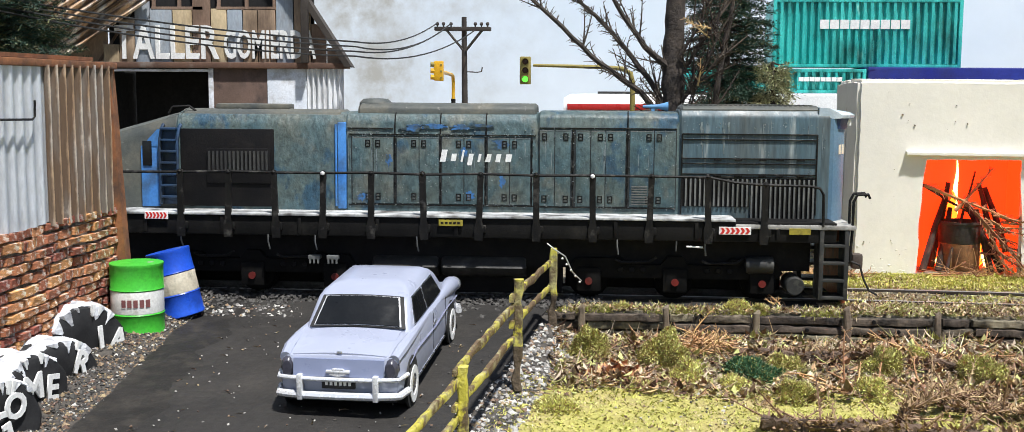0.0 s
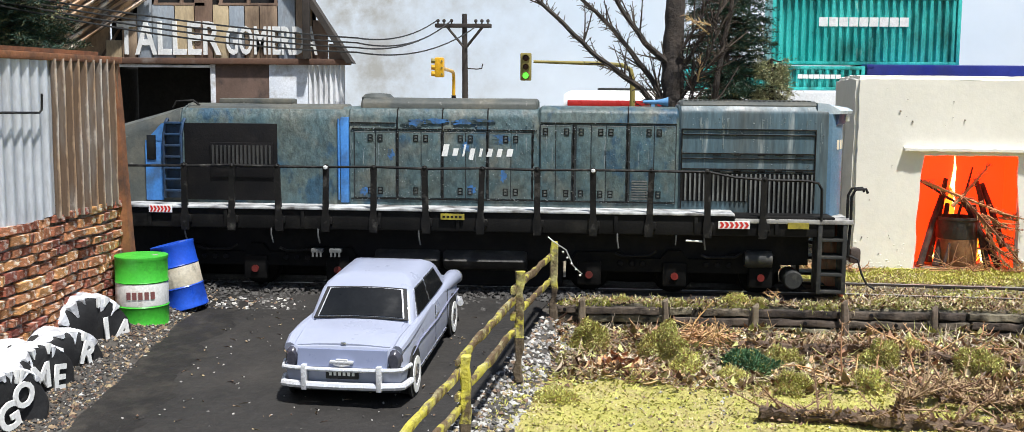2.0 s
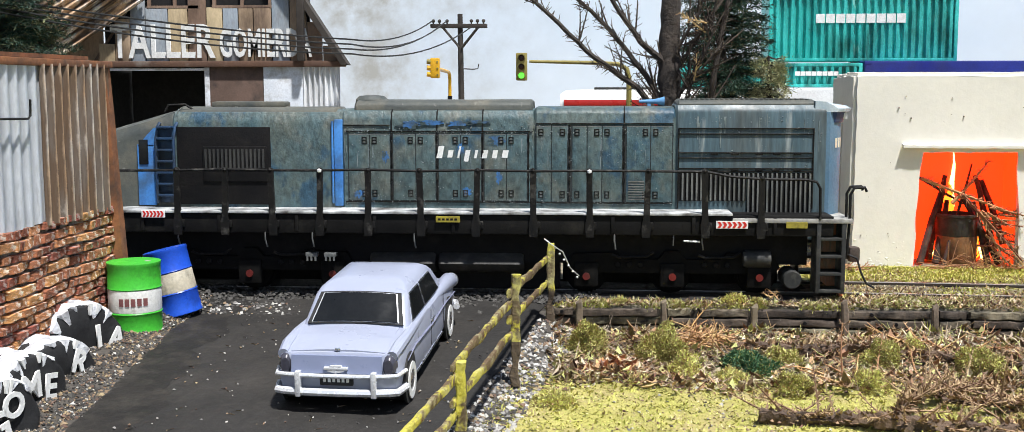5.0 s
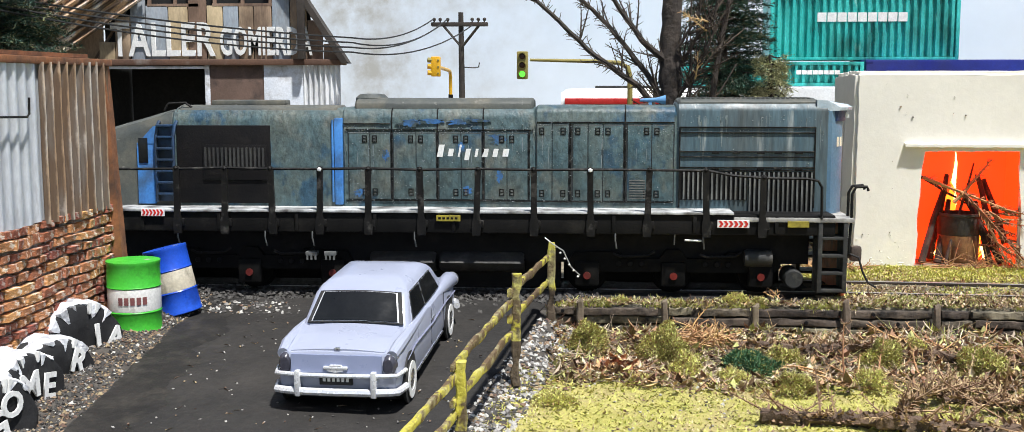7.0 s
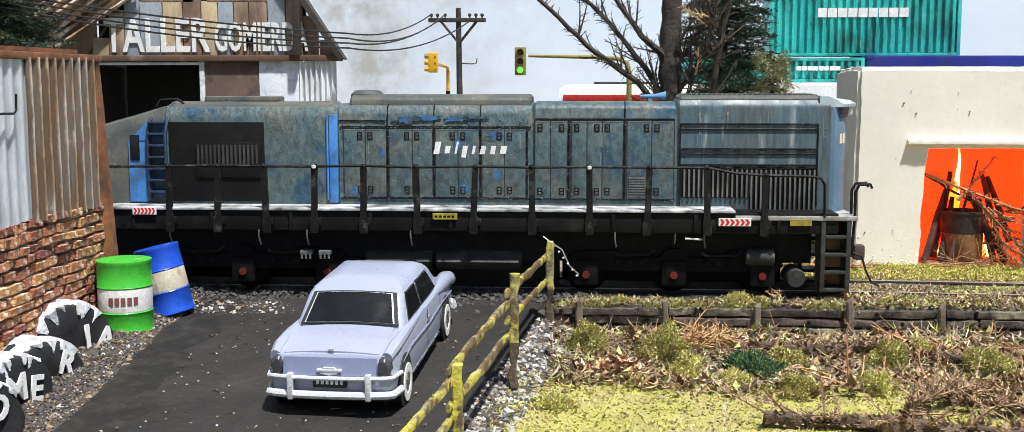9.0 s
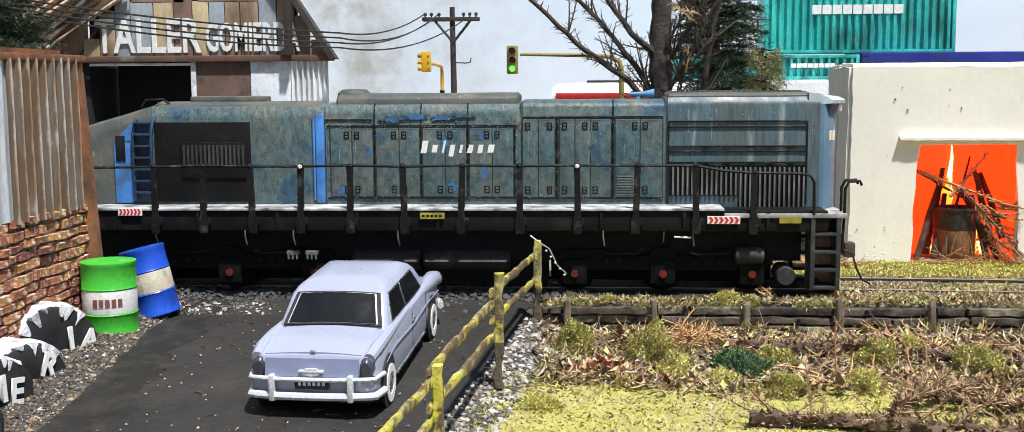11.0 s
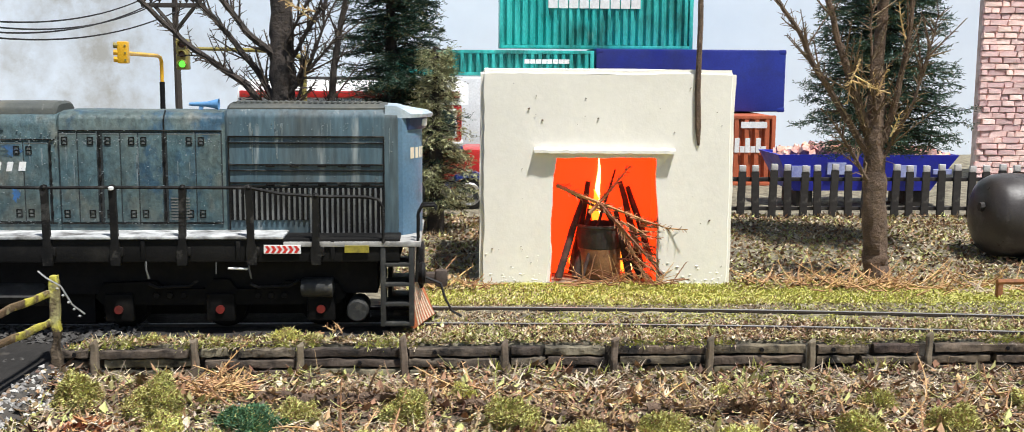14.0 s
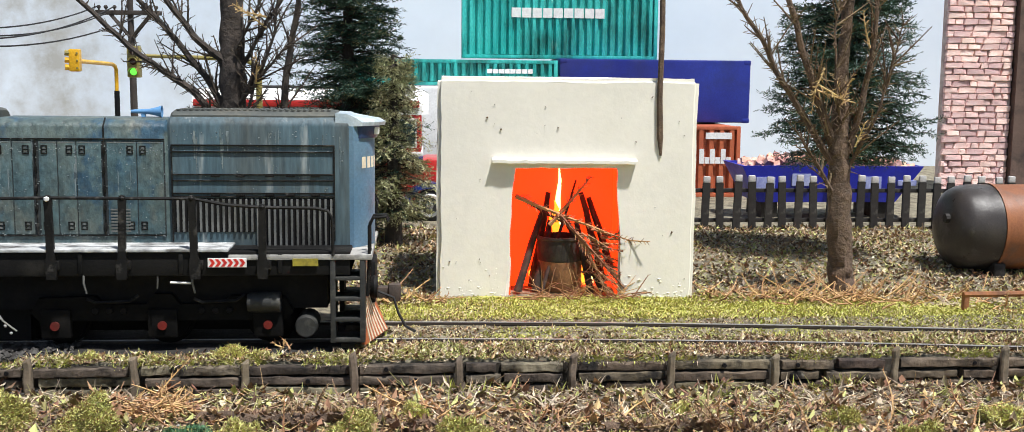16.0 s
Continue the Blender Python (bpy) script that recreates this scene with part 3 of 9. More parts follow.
    # radiator section: panel frames, vertical louvres
    for z in (4.93, 4.77, 4.22, 4.07, 3.76, 3.68):
        bm = BM()
        box(bm, 2.78, HS - 0.04, z, 6.66, HS + 0.02, z + 0.035, 0.008)
        part("panel_rail", bm, RAILING, rear, smooth=False)
    for x in (2.76, 6.65):
        bm = BM()
        box(bm, x, HS - 0.04, 2.6, x + 0.035, HS + 0.02, 4.96, 0.008)
        part("panel_edge", bm, RAILING, rear, smooth=False)
    for k, x in enumerate((3.7, 4.3, 5.0, 5.5, 6.1)):
        for z in (4.2, 3.74):
            bm = BM()
            box(bm, x, HS - 0.055, z - 0.02, x + 0.22, HS - 0.02, z + 0.02, 0.006)
            part("panel_catch", bm, RAILING, rear, smooth=False)
    bm = BM()
    box(bm, 2.8, HS - 0.015, 2.82, 4.75, HS + 0.02, 3.66)
    box(bm, 4.78, HS - 0.015, 2.46, 6.64, HS + 0.02, 3.66)
    grille = part("grille", bm, BLACK, rear, "dark louvred radiator grille", smooth=False)
    for k in range(28):
        x = 2.88 + 0.1365 * k
        bm = BM()
        box(bm, x, HS - 0.07, 2.84 if x < 4.72 else 2.48, x + 0.05, HS - 0.01, 3.64)
        part("slat", bm, LOUVRE, grille, smooth=False)
    # bulged end face, brow, headlight, number
    def bulge(y):
        return 1 - ((y - CY) / half) ** 2
    ys = [CY - half + 0.02 + (2 * half - 0.04) * k / 16 for k in range(17)]
    bm = BM()
    loft(bm, [[Vector((x, y, z)) for x, z in ((7.0, 2.42), (7.12 + 0.5 * bulge(y), 2.42), (7.12 + 0.5 * bulge(y), 5.2), (7.1 + 0.45 * bulge(y), 5.42), (7.0, 5.42))] for y in ys])
    face = part("end_face", bm, LOCO_BLUEGREY, t, "dull blue bulged end bulkhead")
    bm = BM()
    loft(bm, [[Vector((x, y, z)) for x, z in ((6.7, 5.74), (7.0, 5.72), (7.2 + 0.55 * bulge(y), 5.6), (7.3 + 0.6 * bulge(y), 5.52), (7.28 + 0.6 * bulge(y), 5.43), (7.1, 5.42), (6.7, 5.5))] for y in [CY - half + 0.04 + (2 * half - 0.08) * k / 16 for k in range(17)]])
    part("brow", bm, DECK_BLUE, t, "pale worn brow over the headlight")
    bm = BM()
    loft(bm, [[Vector((x, y, z)) for x, z in ((7.1, 5.12), (7.16 + 0.52 * bulge(y), 5.12), (7.2 + 0.55 * bulge(y), 5.42), (7.1, 5.42))] for y in ys[1:-1]])
    lamp = part("headlight_box", bm, HEADBOX, t, "dark blue headlight box")
    for y in (CY - 0.4, CY + 0.1):
        bm = BM()
        x = 7.18 + 0.53 * bulge(y + 0.16)
        box(bm, x - 0.06, y, 5.2, x + 0.06, y + 0.32, 5.38, 0.02)
        part("lens", bm, WHITE, lamp, "white headlight lens")
    for k in range(4):
        y = CY - 0.72 + 0.17 * k
        x = 7.125 + 0.5 * bulge(y + 0.05)
        bm = BM()
        loft(bm, [[Vector((x + dx + (0.5 * (bulge(y + q) - bulge(y + 0.05))), y + q, z)) for q, dx in ((0.0, 0.0), (0.11, 0.0), (0.11, -0.03), (0.0, -0.03))] for z in (4.38, 4.66)])
        part("number_bar", bm, CREAM_PAINT, face, "pale painted number bar", smooth=False)

    # cab side
    bm = BM()
    box(bm, -12.2, HS - 0.08, 2.65, -9.35, HS + 0.1, 4.98, 0.03)
    panel = part("dark_panel", bm, BLACK, cab, "sooty black side panel")
    bm = BM()
    box(bm, -11.4, HS - 0.13, 3.35, -9.45, HS - 0.05, 4.4, 0.02)
    grid = part("intake_frame", bm, BLACK, panel)
    for k in range(15):
        bm = BM()
        box(bm, -11.33 + 0.125 * k, HS - 0.17, 3.75, -11.27 + 0.125 * k, HS - 0.12, 4.32)
        part("intake_slat", bm, INTAKE, panel, smooth=False)
    bm = BM()
    box(bm, -13.42, HS - 0.09, 2.62, -12.88, HS + 0.1, 4.45, 0.02)
    loft(bm, [[Vector((x, y, z)) for x, z in ((-13.42, 4.4), (-12.85, 4.4), (-12.72, 4.95), (-12.9, 4.95))] for y in (HS - 0.09, HS + 0.05)])
    part("blue_panel", bm, LOCO_BLUE, cab, "bright blue cab corner")
    bm = BM()
    box(bm, -13.36, HS - 0.12, 3.85, -13.08, HS - 0.05, 4.6, 0.02)
    part("cab_window", bm, GLASS, cab, "narrow dark cab window")
    bm = BM()
    for x in (-12.78, -12.25):
        tube(bm, [(x, HS - 0.2, 2.7), (x - 0.01, HS - 0.2, 4.6), (x + 0.03, HS - 0.12, 4.98), (x + 0.06, HS - 0.02, 5.1)], 0.05, 6)
    lad = part("ladder_side", bm, LOCO_DULLBLUE, cab, "dull blue ladder up the cab side")
    for k in range(7):
        bm = BM()
        box(bm, -12.75, HS - 0.3, 2.9 + 0.34 * k, -12.27, HS - 0.12, 2.97 + 0.34 * k, 0.02)
        part("rung", bm, LOCO_DULLBLUE, lad)
    bm = BM()
    box(bm, -12.76, HS - 0.12, 2.7, -12.26, HS - 0.02, 5.0, 0.02)
    part("ladder_back", bm, LOCO_DULLBLUE, cab)
    bm = BM()
    box(bm, -7.42, HS - 0.07, 2.62, -7.17, HS + 0.1, 5.2, 0.03)
    tube(bm, [(-7.47, HS - 0.06, 2.7), (-7.47, HS - 0.06, 5.15)], 0.035)
    part("blue_strip", bm, LOCO_BLUE, cab, "bright blue corner strip of the cab")
    # paint that survived
    for x0, x1, z0, z1 in ((-5.5, -4.7, 4.93, 5.19), (-5.1, -4.0, 5.02, 5.2), (-4.2, -3.2, 4.98, 5.19), (-3.5, -2.7, 5.06, 5.18), (-2.85, -2.25, 4.38, 4.76), (-3.75, -3.5, 4.1, 4.5), (-3.6, -3.3, 2.9, 3.2), (-6.0, -5.75, 3.9, 4.3), (-6.95, -6.5, 2.85, 3.1), (-2.6, -2.4, 3.3, 3.7)):
        bm = BM()
        n = 40
        pts = []
        for k in range(n):
            a = 2 * math.pi * k / n
            s = 0.5 * (0.75 + 0.55 * noise.noise((math.cos(a) * 2.5, math.sin(a) * 2.5, x0)) + 0.35 * noise.noise((math.cos(a) * 9, math.sin(a) * 9, x0 + 3)))
            pts.append(Vector((x0 + (x1 - x0) * (0.5 + s * math.cos(a)), HS - 0.034, z0 + (z1 - z0) * (0.5 + s * math.sin(a)))))
        loft(bm, [pts, [p + Vector((0, 0.03, 0)) for p in pts]])
        part("paint_patch", bm, BLUE_WORN, front, "patch of surviving bright blue paint", smooth=False)
    # rain streaks run down from the roof edge
    rnd = random.Random(14)
    for k in range(30):
        if k < 11:
            x, top, own = rnd.uniform(2.9, 6.9), rnd.uniform(5.0, 5.42), rear
        elif k < 19:
            x, top, own = rnd.uniform(-1.3, 2.5), rnd.uniform(4.2, 5.3), middle
        else:
            x, top, own = rnd.uniform(-8.9, -1.7), rnd.uniform(4.0, 5.1), front
        ln, w = rnd.uniform(0.25, 0.9), rnd.uniform(0.012, 0.035) * (1.8 if k < 4 else 1)
        n = 7
        bm = BM()
        edge = [(w * (0.4 + 0.9 * abs(noise.noise((k * 3.3, i * 0.8, s)))) * (1 - 0.6 * i / n), top - ln * i / n) for s in (0, 5) for i in range(n + 1)]
        poly = [(x - a, z) for a, z in edge[:n + 1]] + [(x + a, z) for a, z in edge[n + 1:][::-1]]
        prism(bm, poly, "y", HS - (0.008 if own is rear else 0.034), HS + 0.01)
        part("rain_streak", bm, STREAK, own, "pale lime streak left by rain", smooth=False)
    # owner's mark: slanted white shapes
    x = -4.36
    for w, lo, hi in ((0.17, 0, 0.36), (0.15, 0.02, 0.24), (0.06, 0, 0.36), (0.14, -0.1, 0.24), (0.08, 0, 0.24), (0.15, 0, 0.24), (0.14, 0, 0.24), (0.17, 0.01, 0.24)):
        bm = BM()
        prism(bm, [(x + r * 0.2 + o, 4.06 + r) for r, o in ((lo, 0), (lo, w), (hi, w), (hi, 0))], "y", HS - 0.036, HS - 0.02)
        part("mark", bm, WHITE, front, "slanted white painted mark", smooth=False)
        x += w + 0.15

    # sill plates
    def chevrons(x0, x1, z):
        bm = BM()
        box(bm, x0, DK - 0.075, z, x1, DK - 0.04, z + 0.22, 0.01)
        plate = part("warning_plate", bm, WHITE, t, "white plate with red chevrons", smooth=False)
        n = 6
        for k in range(n):
            w = (x1 - x0 - 0.06) / n
            a = x0 + 0.03 + w * k
            bm = BM()
            prism(bm, [(a, z + 0.02), (a + w * 0.55, z + 0.02), (a + w, z + 0.11), (a + w * 0.55, z + 0.2), (a, z + 0.2), (a + w * 0.45, z + 0.11)], "y", DK - 0.082, DK - 0.074)
            part("chevron", bm, RED, plate, smooth=False)
    chevrons(3.78, 4.68, 2.14)
    chevrons(-12.95, -12.25, 2.36)
    for x0, x1, z in ((-4.25, -3.55, 2.27), (5.75, 6.35, 2.16)):
        bm = BM()
        box(bm, x0, DK - 0.07, z, x1, DK - 0.03, z + 0.18, 0.01)
        y = part("data_plate", bm, YELLOW_DIRTY, t, "small dirty yellow plate", smooth=False)
        if x0 < 0:
            for k in range(5):
                bm = BM()
                box(bm, x0 + 0.06 + 0.12 * k, DK - 0.075, z + 0.06, x0 + 0.14 + 0.12 * k, DK - 0.068, z + 0.12)
                part("print_bar", bm, BLACK, y, smooth=False)

    # railings, near and far side
    posts = (-11.87, -10.46, -9.05, -7.65, -6.23, -4.69, -3.08, -1.43, 0.19, 1.81, 3.47, 5.05)
    for side in (-1, 1):
        y = CY + side * (CY - DK + 0.02)
        rail = BM()
        pts = [(-13.6, y, 3.74)] + [(x, y + 0.01 * math.sin(x * 3), 3.77 + 0.02 * math.sin(x * 1.7)) for x in posts[:-1]] + [(4.2, y, 3.62), (5.05, y, 3.56), (6.3, y, 3.54), (6.58, y, 3.48), (6.68, y, 3.3), (6.7, y, 2.4)]
        tube(rail, pts, 0.042, 6)
        part("handrail", rail, RAILING, t)
        for k, x in enumerate(posts):
            bm = BM()
            top = 3.8 if k < 11 else 3.6
            b = 0.09
            lean = 0.03 * math.sin(k * 2.3)
            loft(bm, [[Vector((x + lean * (z - 2.4) + sx * w, y + sy * 0.055, z)) for sx, sy in ((-1, -1), (1, -1), (1, 1), (-1, 1))] for z, w in ((1.86, 0.11), (2.05, 0.13), (2.25, 0.13), (2.4, b), (3.5, b * 0.9), (top - 0.06, b * 1.05), (top + 0.03, b * 0.6))])
            lathe(bm, (x + lean * 1.4, y, top - 0.02), [(0.02, -0.07), (0.08, -0.04), (0.09, 0), (0.06, 0.05), (0.01, 0.07)], 8)
            box(bm, x + 0.08, y - side * 0.02 - 0.05, 2.08, x + 0.2, y - side * 0.02 + 0.05, 2.3, 0.03)
            part("stanchion", bm, RAILING, t)
            if k in (3, 8) and side < 0:
                bm = BM()
                lathe(bm, (x + lean * 1.4, y - 0.09, top - 0.04), [(0.01, -0.06), (0.06, -0.03), (0.065, 0.03), (0.01, 0.06)], 8)
                part("chip", bm, WHITE, t, "bare white plastic knob")

    # end steps, pilot, coupler
    for side in (-1, 1):
        y0, y1 = (DK - 0.02, DK + 0.75) if side < 0 else (FAR - DK - 0.75, FAR - DK + 0.02)
        bm = BM()
        for x in (6.62, 7.32):
            box(bm, x, y0, 0.28, x + 0.13, y1, 2.32, 0.03)
        st = part("step_side", bm, STEPS, t, "grey cast step frame")
        for k in range(4):
            bm = BM()
            box(bm, 6.7, y0, 0.3 + 0.5 * k, 7.36, y1, 0.39 + 0.5 * k, 0.02)
            part("step", bm, STEPS, st)
    # a shallow V-shaped plough below, a flatter plate above, both striped
    reach = CY - DK - 0.3

    def plough(y, z):
        v = 1 - abs(y - CY) / reach
        low = max(0.0, (1.25 - z) / 1.05)
        return 7.41 + 0.1 * v + 0.36 * v * low + 0.05 * low
    zs = [0.16, 0.45, 0.8, 1.25, 1.75, 2.3]
    bm = BM()
    loft(bm, [[Vector((plough(y, z), y, z)) for z in zs] + [Vector((7.36, y, z)) for z in zs[::-1]] for y in [CY - reach + 2 * reach * k / 16 for k in range(17)]])
    pilot = part("pilot", bm, ORANGE, t, "orange pilot plough with white stripes")
    for s in (-1, 1):
        for k in range(9):
            for z0, z1, lean in ((0.18, 1.22, 0.42), (1.28, 2.28, -0.3)):
                y0 = 0.08 + k * 0.21
                rows = []
                for i in range(6):
                    z = z0 + (z1 - z0) * i / 5
                    q = [y0 + lean * i / 5, y0 + 0.1 + lean * i / 5]
                    if max(q) > reach or min(q) < 0:
                        continue
                    rows.append([Vector((plough(CY + s * w, z) + dx, CY + s * w, z)) for w, dx in ((q[0], 0.012), (q[1], 0.012), (q[1], -0.02), (q[0], -0.02))])
                if len(rows) > 1:
                    bm = BM()
                    loft(bm, rows)
                    part("stripe", bm, CREAM_PAINT, pilot, smooth=False)
    bm = BM()
    box(bm, 7.45, CY - 0.62, 0.95, 7.66, CY + 0.62, 2.05, 0.1)
    part("coupler_pocket", bm, BLACK, pilot, "dark coupler pocket in the pilot")
    bm = BM()
    box(bm, 7.5, CY - 0.18, 1.0, 8.05, CY + 0.18, 1.28, 0.06)
    box(bm, 7.95, CY - 0.28, 0.92, 8.28, CY + 0.08, 1.38, 0.09)
    part("coupler", bm, COUPLER, t, "rusty knuckle coupler")
    bm = BM()
    lathe(bm, (7.55, CY - 1.0, 1.45), [(0.0, 0.0), (0.26, 0.0), (0.3, 0.08), (0.27, 0.16), (0.0, 0.18)], 16, "x")
    part("buffer_plate", bm, BLACK, t, "round dark buffer plate")
    bm = BM()
    tube(bm, [(7.6, CY - 0.55, 1.3), (8.1, CY - 0.6, 1.1), (8.22, CY - 0.6, 0.7), (8.4, CY - 0.55, 0.35), (8.65, CY - 0.5, 0.2)], 0.035, 6)
    part("brake_hose", bm, RUBBER, t)
    for y in (DK + 0.1, DK + 0.55, FAR - DK - 0.55, FAR - DK - 0.1):
        bm = BM()
        tube(bm, [(7.5, y, 1.4), (7.55, y, 2.4), (7.55, y, 3.1), (7.65, y, 3.3), (7.95, y, 3.32), (8.0, y, 3.2)] if y < CY else [(7.5, y, 2.0), (7.52, y, 2.4), (7.62, y, 3.3), (7.4, y, 3.75)], 0.042, 6)
        part("grab_iron", bm, RAILING, t)

    # bogies
    for cx, sign in ((2.6, 1), (-9.9, -1)):
        frame = None
        for side in (-1, 1):
            y = CY + side * 1.38
            bm = BM()
            poly = [(cx - 3.1, 0.95), (cx - 2.9, 1.3), (cx - 1.6, 1.35), (cx - 1.4, 1.15), (cx - 0.4, 1.15), (cx - 0.2, 1.4), (cx + 0.2, 1.4), (cx + 0.4, 1.15), (cx + 1.4, 1.15), (cx + 1.6, 1.35), (cx + 2.9, 1.3), (cx + 3.1, 0.95), (cx + 2.9, 0.75), (cx - 2.9, 0.75)]
            prism(bm, poly, "y", y - 0.12, y + 0.12)
            frame = part("bogie_frame", bm, BOGIE, t, "black cast bogie side frame")
            for k in range(3):
                x = cx + (k - 1) * 2.5
                bm = BM()
                box(bm, x - 0.35, y + side * 0.1 - 0.12, 0.35, x + 0.35, y + side * 0.1 + 0.12, 1.05, 0.05)
                bx = part("axle_box", bm, BOGIE, frame)
                bm = BM()
                lathe(bm, (x, y + side * 0.22, 0.66), [(0.0, -0.06), (0.11, -0.06), (0.1, 0.05), (0.0, 0.06)], 12, "y")
                part("axle_cap", bm, RED_DULL, bx, "dull red axle cap")
            for k in range(2):
                x = cx + (k - 0.5) * 2.5
                for j in range(3):
                    bm = BM()
                    lathe(bm, (x + (j - 1) * 0.33, y + side * 0.14, 1.0), [(0.07, -0.03), (0.09, 0.0), (0.07, 0.03)], 8, "y")
                    part("bolt", bm, BLACK, frame)
                bm = BM()
                tube(bm, [(x - 0.5, y + side * 0.2, 1.3), (x - 0.3, y + side * 0.25, 1.22), (x + 0.5, y + side * 0.25, 1.25), (x + 0.7, y + side * 0.2, 1.38)], 0.04, 6)
                part("brake_pipe", bm, RAILING, frame)
        for k in range(3):
            x = cx + (k - 1) * 2.5
            for side in (-0.93, 0.93):
                bm = BM()
                lathe(bm, (x, CY + side, 0.66), [(0.15, -0.14), (0.5, -0.14), (0.55, -0.1), (0.55, 0.1), (0.62 if side < 0 else 0.55, 0.11), (0.62 if side < 0 else 0.55, 0.15), (0.15, 0.15)], 24, "y")
                part("wheel", bm, BOGIE, t, "dark steel wheel")
    for x in (6.02, -13.2):
        bm = BM()
        lathe(bm, (x, DK + 0.25, 0.62), [(0.0, 0), (0.24, 0), (0.28, 0.06), (0.28, 0.9), (0.0, 0.95)], 16, "y")
        part("brake_cylinder", bm, STEPS, t, "grey dusty brake cylinder")
    bm = BM()
    lathe(bm, (4.6, DK + 0.45, 1.2), [(0.0, 0), (0.22, 0.02), (0.25, 0.1), (0.25, 0.8), (0.0, 0.85)], 14, "x")
    part("air_tank", bm, STEPS, t)
    # fuel tank and pipes
    for a, b in ((-6.3, -4.35), (-4.25, -1.75)):
        bm = BM()
        n = 14
        sec = [(math.cos(2 * math.pi * k / n) * 1.7, 1.0 + 0.46 * math.sin(2 * math.pi * k / n)) for k in range(n)]
        loft(bm, [[Vector((x, CY + p * s, 1.0 + (q - 1.0) * s)) for p, q in sec] for x, s in ((a, 0.94), (a + 0.08, 1.0), (b - 0.08, 1.0), (b, 0.94))])
        part("fuel_tank", bm, TANK_DARK, t, "rounded dark fuel tank")
    for k, x in enumerate((-11.9, -7.9, -4.9, 0.9, 3.4, -9.3)):
        bm = BM()
        tube(bm, [(x, DK + 0.05, 2.0), (x, DK + 0.02, 1.75), (x + 0.04, DK + 0.1, 1.5)], 0.025, 5)
        part("drain_pipe", bm, LOUVRE, t)
    bm = BM()
    tube(bm, [(2.88, DK + 0.08, 1.76), (3.35, DK + 0.08, 1.74)], 0.03, 6)
    part("pipe_end", bm, WHITE, t, "short bare white pipe")
    bm = BM()
    tube(bm, [(2.6, DK + 0.06, 2.05), (2.58, DK + 0.06, 1.62)], 0.02, 5)
    part("pipe_end", bm, LOUVRE, t)
    for x in (-8.15, -7.6):
        bm = BM()
        box(bm, x, DK + 0.15, 1.2, x + 0.35, DK + 0.4, 1.32, 0.02)
        for j in range(3):
            box(bm, x + 0.03 + 0.12 * j, DK + 0.15, 1.08, x + 0.08 + 0.12 * j, DK + 0.22, 1.22)
        part("valve", bm, LOUVRE, t, "small pale grey valve")
    bm = BM()
    box(bm, -15.5, CY - 1.3, 1.0, 6.5, CY + 1.3, 1.95)
    box(bm, -6.6, CY - 0.9, 0.16, -0.7, CY + 0.9, 1.05)
    part("underframe_core", bm, BLACK, t)
    for cx in (2.6, -9.9):
        bm = BM()
        box(bm, cx - 3.2, CY - 0.6, 0.3, cx + 3.2, CY + 0.6, 1.05, 0.1)
        part("traction_motor", bm, BOGIE, t, "black motor casing between the wheels")
    # chips in the paint along the roof edge and round the doors
    rnd = random.Random(23)
    bm = BM()
    for k in range(1500):
        x = rnd.uniform(-7.1, 6.9)
        z = rnd.choice((5.16, 4.86, 2.76, 5.3, 4.8)) + rnd.gauss(0, 0.05) if rnd.random() < 0.55 else rnd.uniform(2.7, 5.1)
        if z > (5.08 if x < 2.7 else 5.3) or z < 2.65 or (x > 2.7 and (z < 3.7 or k % 2)):
            continue
        w, g = rnd.uniform(0.006, 0.02) * rnd.choice((1, 1, 2)), rnd.uniform(0.006, 0.026)
        box(bm, x, HS - (0.037 if x < 2.66 else 0.01), z, x + w, HS + 0.0, z + g)
    tagged(part("chipped_paint", bm, CHIP, t, "pale chips in the old paint", smooth=False), kind="stuff")
    return t


SILL = mat("sill_black", (0.006, 0.006, 0.006), (0.011, 0.0105, 0.01), rough=0.65, spec=0.12, scale=1.2, bump=0.3, dirt=(0.03, 0.028, 0.024), dirt_at=0.67, dirt_scale=0.8)
LOCO_STREAK = mat("loco_rain_streaks", (0.046, 0.082, 0.1), (0.062, 0.098, 0.115), rough=0.45, scale=1.0, bump=0.25, fine=9, second=(0.22, 0.25, 0.25), second_at=0.6, second_scale=1.3, streak=8, mottle=0.35,
                  dirt=(0.06, 0.06, 0.05), dirt_at=0.6, dirt_scale=0.7)
STREAK = mat("lime_streak", (0.2, 0.24, 0.25), (0.11, 0.14, 0.145), rough=0.7, scale=4, bump=0.2, second=(0.05, 0.07, 0.08), second_at=0.55, second_scale=5)
DECK_GREY = mat("deck_dirty_grey", (0.42, 0.41, 0.38), (0.28, 0.27, 0.25), rough=0.7, scale=1.2, bump=0.3, second=(0.42, 0.42, 0.4), second_at=0.63, second_scale=2, dirt=(0.05, 0.046, 0.04), dirt_at=0.58, dirt_scale=1.5)
CHIP = mat("pale_paint_chip", (0.3, 0.34, 0.35), (0.18, 0.2, 0.2), rough=0.7, scale=3, bump=0.0)
GAP_DARK = mat("door_gap_dark", (0.016, 0.021, 0.023), (0.025, 0.03, 0.032), rough=0.7, bump=0.2)
